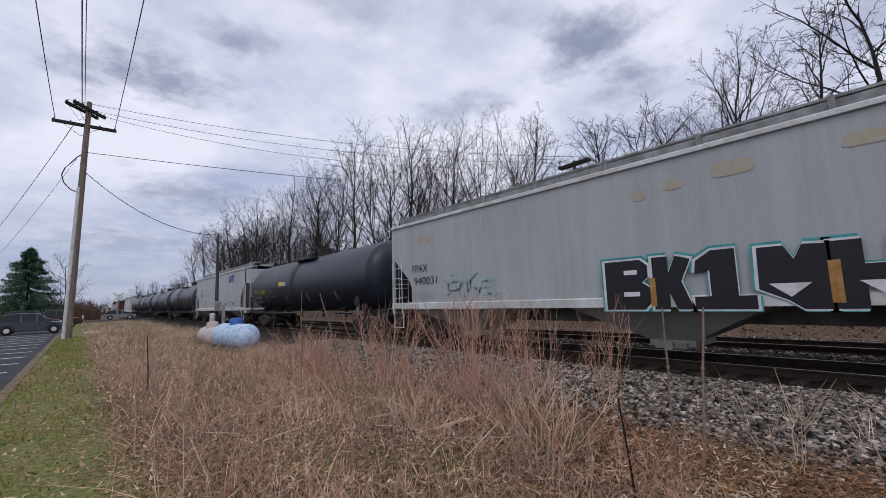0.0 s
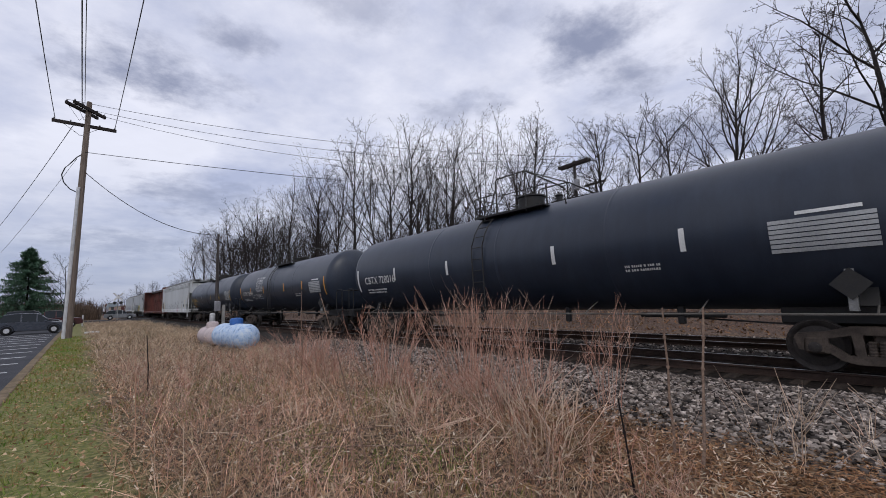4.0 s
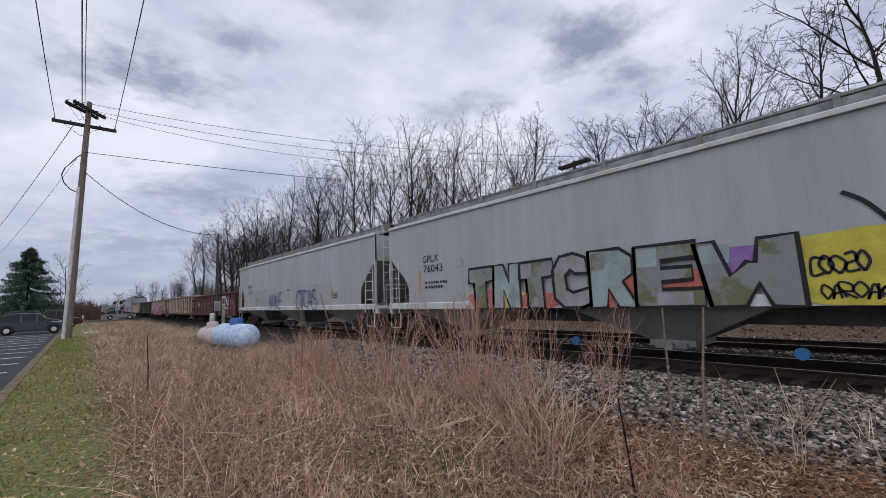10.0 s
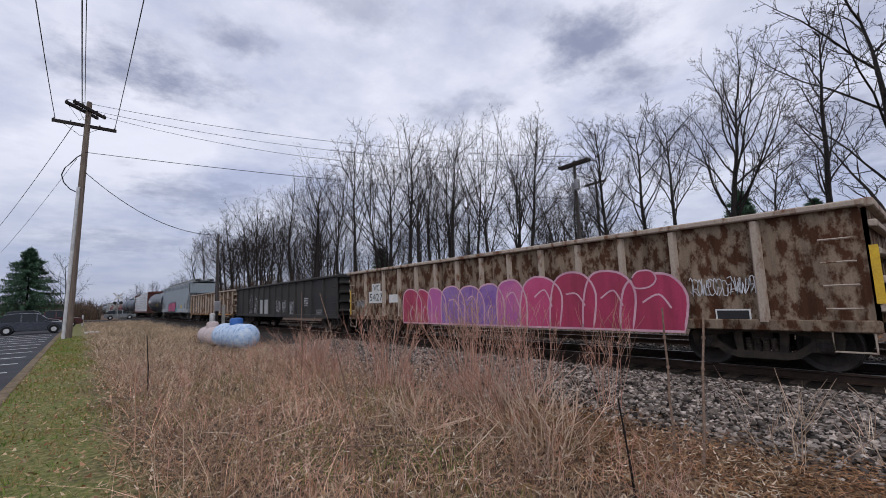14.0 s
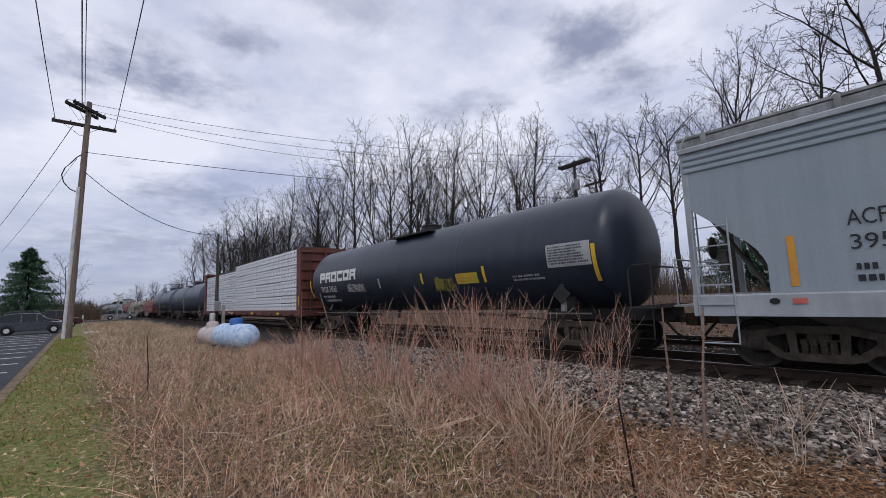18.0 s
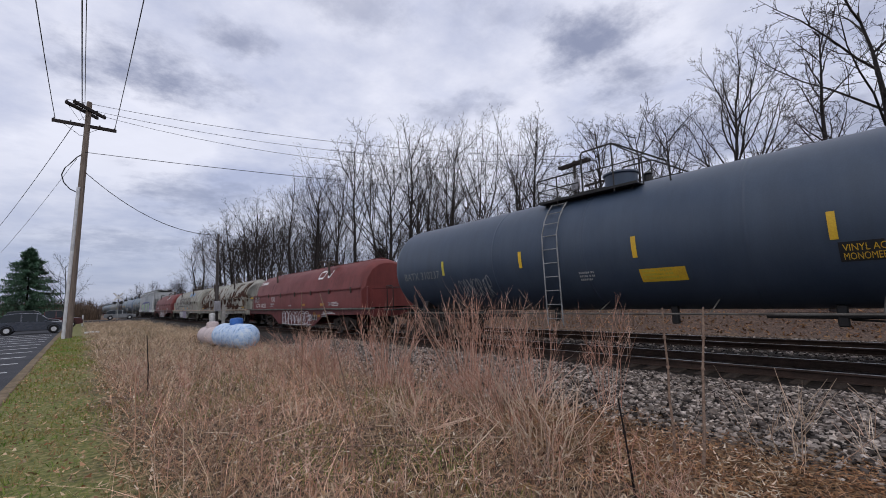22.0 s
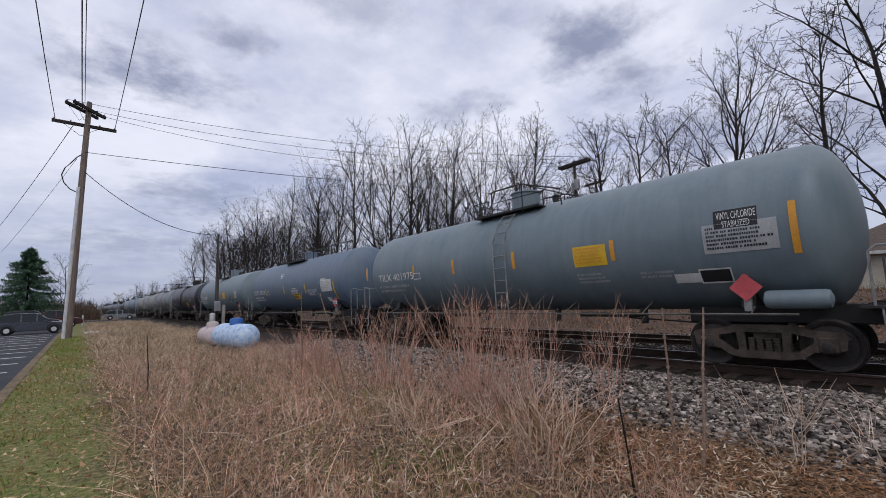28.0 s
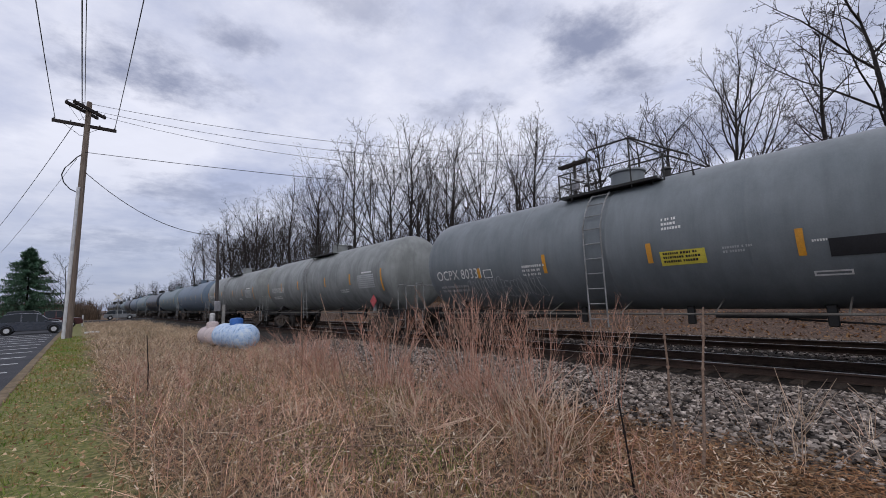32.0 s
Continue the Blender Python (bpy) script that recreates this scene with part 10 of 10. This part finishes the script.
# ---- propane tanks ----
def propane_tank(at, length, radius, paint, label, turn):
    ob = thing("propane_tank", label, "propane tank", at, turn=turn)
    half, hd = length / 2, radius * 0.85
    prof = [(-half + hd * (1 - math.sin(a)), max(0.003, radius * math.cos(a))) for a in [radians(90 - 10 * i) for i in range(10)]]
    prof = prof + [(-y, r) for y, r in reversed(prof)]
    zc = radius + 0.10
    part("shell", Shape().lathe(prof, 32, "y", (0, 0, zc)), paint, ob)
    part("valve_cover", Shape().lathe([(zc + radius - 0.05, 0.24), (zc + radius + 0.14, 0.24), (zc + radius + 0.20, 0.2), (zc + radius + 0.22, 0.06)], 18, "z", (0, -0.1, 0)), "propane_cap" if paint == "propane" else paint, ob, "round valve cover")
    for k in (-1, 1):
        part("leg", Shape().box(-0.22, k * length * 0.3, 0.12, 0.1, 0.14, 0.26, 0.01), "concrete", ob)
        part("leg", Shape().box(0.22, k * length * 0.3, 0.12, 0.1, 0.14, 0.26, 0.01), "concrete", ob)
    return ob


propane_tank((4.60, 17.9, -0.05), 2.8, 0.47, "propane", "chalky pale blue propane tank with blue cap", 8)
propane_tank((4.42, 20.9, -0.05), 2.0, 0.38, "propane_pink", "faded pinkish white propane tank", 4)


# ---- parked vehicles: length along x ----
def parked_car(at, turn, paint, label, pickup=False, tall=1.0):
    ob = thing("pickup_truck" if pickup else "parked_car", label, "car", at, group="vehicles in the car park", turn=turn)
    s = Shape()
    low, belt, roof = 0.32, 0.95 * tall, 1.62 * tall
    if pickup:
        side = [(-2.6, 0.5), (-2.6, belt), (-0.7, belt), (-0.68, belt + 0.03), (1.3, belt + 0.03), (2.35, belt - 0.08), (2.6, 0.75), (2.6, low + 0.1), (2.3, low), (-2.3, low)]
        cab = [(-0.65, belt), (-0.5, roof), (0.75, roof), (1.35, belt)]
    else:
        side = [(-2.2, 0.5), (-2.18, belt), (-1.2, belt + 0.04), (1.15, belt + 0.02), (2.0, belt - 0.12), (2.25, 0.68), (2.25, low + 0.08), (2.0, low), (-2.0, low)]
        cab = [(-2.05, belt), (-1.55, roof - 0.10), (-0.9, roof), (0.2, roof - 0.02), (0.55, roof - 0.12), (1.2, belt)]
    n = len(side)
    rings = [(-0.9, 0.965), (-0.82, 1.0), (0.82, 1.0), (0.9, 0.965)]
    verts = [(x * k, y, low + (z - low) * k) for y, k in rings for x, z in side]
    faces = [(i * n + j, i * n + (j + 1) % n, (i + 1) * n + (j + 1) % n, (i + 1) * n + j) for i in range(3) for j in range(n)] + [tuple(range(n - 1, -1, -1)), tuple(3 * n + j for j in range(n))]
    part("body", Shape().add(verts, faces), paint, ob)
    m = len(cab)
    lo = [(x, -0.84 if z <= belt + 0.01 else -0.66, z) for x, z in cab]
    hi = [(x, -y, z) for x, y, z in lo]
    glass = part("cabin_glass", Shape().add(lo + hi, [tuple(range(m - 1, -1, -1)), tuple(m + j for j in range(m))] + [(j, (j + 1) % m, m + (j + 1) % m, m + j) for j in range(m)]), "car_glass", ob, "dark tinted side windows")
    rf = [p for p in cab if p[1] > roof - 0.2]
    part("roof", Shape().add([(x, y, z + 0.012) for y in (-0.67, 0.67) for x, z in rf] + [(x, y, z + 0.05) for y in (-0.6, 0.6) for x, z in rf], [(j, j + 1, 2 * len(rf) + j + 1, 2 * len(rf) + j) for j in range(len(rf) - 1)] + [(len(rf) + j + 1, len(rf) + j, 3 * len(rf) + j, 3 * len(rf) + j + 1) for j in range(len(rf) - 1)] + [(2 * len(rf) + j, 2 * len(rf) + j + 1, 3 * len(rf) + j + 1, 3 * len(rf) + j) for j in range(len(rf) - 1)]), paint, ob)
    for x in (-0.55, 0.35):
        for k in (-1, 1):
            part("window_pillar", Shape().add([(x - 0.05, k * 0.852, belt), (x + 0.05, k * 0.852, belt), (x + 0.03, k * 0.672, roof - 0.05), (x - 0.05, k * 0.672, roof - 0.05), (x - 0.05, k * 0.83, belt), (x + 0.05, k * 0.83, belt), (x + 0.03, k * 0.65, roof - 0.05), (x - 0.05, k * 0.65, roof - 0.05)], [(0, 1, 2, 3), (7, 6, 5, 4), (0, 4, 5, 1), (1, 5, 6, 2), (2, 6, 7, 3), (3, 7, 4, 0)]), paint, ob)
    for x in ((-1.55, 1.65) if pickup else (-1.32, 1.38)):
        for k in (-1, 1):
            w = part("wheel", Shape().lathe([(-0.11, 0.24), (-0.11, 0.32), (-0.08, 0.345), (0.08, 0.345), (0.11, 0.32), (0.11, 0.24)], 22, "y", (x, k * 0.80, 0.345)), "tyre", ob)
            part("rim", Shape().lathe([(-0.02, 0.03), (0.0, 0.23), (0.02, 0.24)], 14, "y", (x, k * 0.905, 0.345)), "rim", w, "silver alloy rim")
            part("wheel_arch", Shape().tube([(x + 0.40 * math.cos(a), k * 0.885, 0.36 + 0.40 * math.sin(a)) for a in [math.pi * i / 8 for i in range(9)]], 0.035, 5), "tyre", ob)
    for k in (-1, 1):
        part("headlight", Shape().box(2.16 if not pickup else 2.52, k * 0.68, 0.78, 0.16, 0.3, 0.14, 0.04), "lamp_clear", ob)
        part("tail_light", Shape().box(-2.16 if not pickup else -2.57, k * 0.70, 0.86, 0.1, 0.26, 0.2, 0.03), "lamp_red", ob)
        part("mirror", Shape().box(0.85, k * 0.98, belt + 0.08, 0.12, 0.2, 0.13, 0.04), paint, ob)
    return ob


parked_car((-2.95, 47.9, 0.01), 0, "car_grey", "gunmetal grey crossover parked beside the kerb")
parked_car((-3.6, 57.0, 0.01), 0, "car_dark", "dark sport utility vehicle in the car park", tall=1.15)
parked_car((-2.3, 62.5, 0.01), 0, "car_red", "dark maroon pickup truck in the car park", True, 1.12)
parked_car((-9.0, 56.0, 0.01), 0, "car_dark", "dark car in the car park")


# ---- the road crossing far down the line ----
def crossing():
    tagged(part("crossing_road", Shape().box(6, 92, 0.04, 40, 6.5, 0.07), "asphalt"), "grey road crossing the tracks", "road", kind="structure")
    ob = thing("crossing_signal", "railway crossing signal with white crossbuck", "crossing signal", (4.75, 90, 0))
    part("mast", Shape().tube([(0, 0, 0), (0, 0, 4.3)], 0.07, 8), "grate", ob)
    for k in (-1, 1):
        part("crossbuck_blade", Shape().add([Vector((0.02 * k, 0, 3.9)) + Vector((a * 0.62 * 1 + b * 0.09 * k, -0.06 - 0.02 * (k > 0), a * 0.62 * k - b * 0.09)) for a, b in ((-1, -1), (1, -1), (1, 1), (-1, 1))] + [Vector((0.02 * k, 0, 3.9)) + Vector((a * 0.62 + b * 0.09 * k, -0.045 - 0.02 * (k > 0), a * 0.62 * k - b * 0.09)) for a, b in ((-1, -1), (1, -1), (1, 1), (-1, 1))], [(0, 1, 2, 3), (7, 6, 5, 4), (0, 4, 5, 1), (1, 5, 6, 2), (2, 6, 7, 3), (3, 7, 4, 0)]), "signal_white", ob, "white crossbuck blade")
        part("flasher_hood", Shape().lathe([(-0.2, 0.24), (0, 0.26), (0.02, 0.05)], 14, "y", (0.42 * k, 0, 2.9)), "black_iron", ob)
    post = thing("marker_post", "short white marker post in the grass", "post", (0.25, 64, 0))
    part("shaft", Shape().box(0, 0, 0.6, 0.14, 0.14, 1.3, 0.02), "signal_white", post)
    bar = thing("kerb_block", "white painted low concrete block on the grass", "block", (0.75, 42, 0.0))
    part("block", Shape().box(0, 0, 0.07, 0.9, 0.2, 0.14, 0.03), "signal_white", bar)


crossing()
parked_car((5.3, 94.2, 0.075), 0, "car_silver", "silver car waiting at the road crossing")


# ---- the bungalow behind the far bank ----
def bungalow():
    ob = thing("bungalow", "low cream bungalow with brown hipped roof", "house", (38, -2.4, 1.3))
    part("wall", Shape().box(4, 0, 1.2, 8, 15.6, 2.4), "house_wall", ob)
    for i in range(14):
        part("siding_course", Shape().prism([(-0.03, 0.12 + 0.17 * i), (0.0, 0.12 + 0.17 * i), (0.0, 0.28 + 0.17 * i), (-0.008, 0.28 + 0.17 * i)], -7.8, 7.8, "y"), "house_wall", ob)
    e = [(-0.6, -8.4), (8.6, -8.4), (8.6, 8.4), (-0.6, 8.4)]
    part("roof", Shape().add([(x, y, 2.36) for x, y in e] + [(4, -4.6, 4.5), (4, 4.6, 4.5)], [(3, 2, 1, 0), (0, 1, 4), (1, 2, 5, 4), (2, 3, 5), (3, 0, 4, 5)]), "house_roof", ob)
    part("fascia", Shape().box(-0.6, 0, 2.30, 0.05, 16.9, 0.2).box(4, 8.42, 2.30, 9.2, 0.05, 0.2), "house_trim", ob)
    for y in (-4.5, 1.0):
        w = part("window", Shape().box(-0.05, y, 1.4, 0.05, 1.3, 1.0), "car_glass", ob)
        part("window_frame", Shape().box(-0.06, y, 1.93, 0.08, 1.42, 0.07).box(-0.06, y, 0.87, 0.08, 1.42, 0.07).box(-0.06, y - 0.68, 1.4, 0.08, 0.07, 1.1).box(-0.06, y + 0.68, 1.4, 0.08, 0.07, 1.1), "house_trim", w)


bungalow()


def motions():
    """The train rolls by at a steady speed; its wheels turn with it."""
    for car, y in train:
        walk(car, [(t, pose(TRACK_X, y - SPEED * t, RAIL_TOP)) for t in (0.0, 8.0, 16.0, 24.0, 32.0)])
    turning = {}
    for wheel, end in wheelsets:
        if end not in turning:
            step = 1 / FPS
            walk(wheel, [(i * step, pose(0, end * AXLE, WHEEL_R, math.degrees(SPEED * i * step / WHEEL_R) % 360)) for i in range(int(SECONDS * FPS) + 1)])
            turning[end] = wheel.animation_data
        else:
            wheel.rotation_mode = "QUATERNION"
            keys = wheel.animation_data_create()
            keys.action = turning[end].action
            keys.action_slot = turning[end].action_slot


motions()
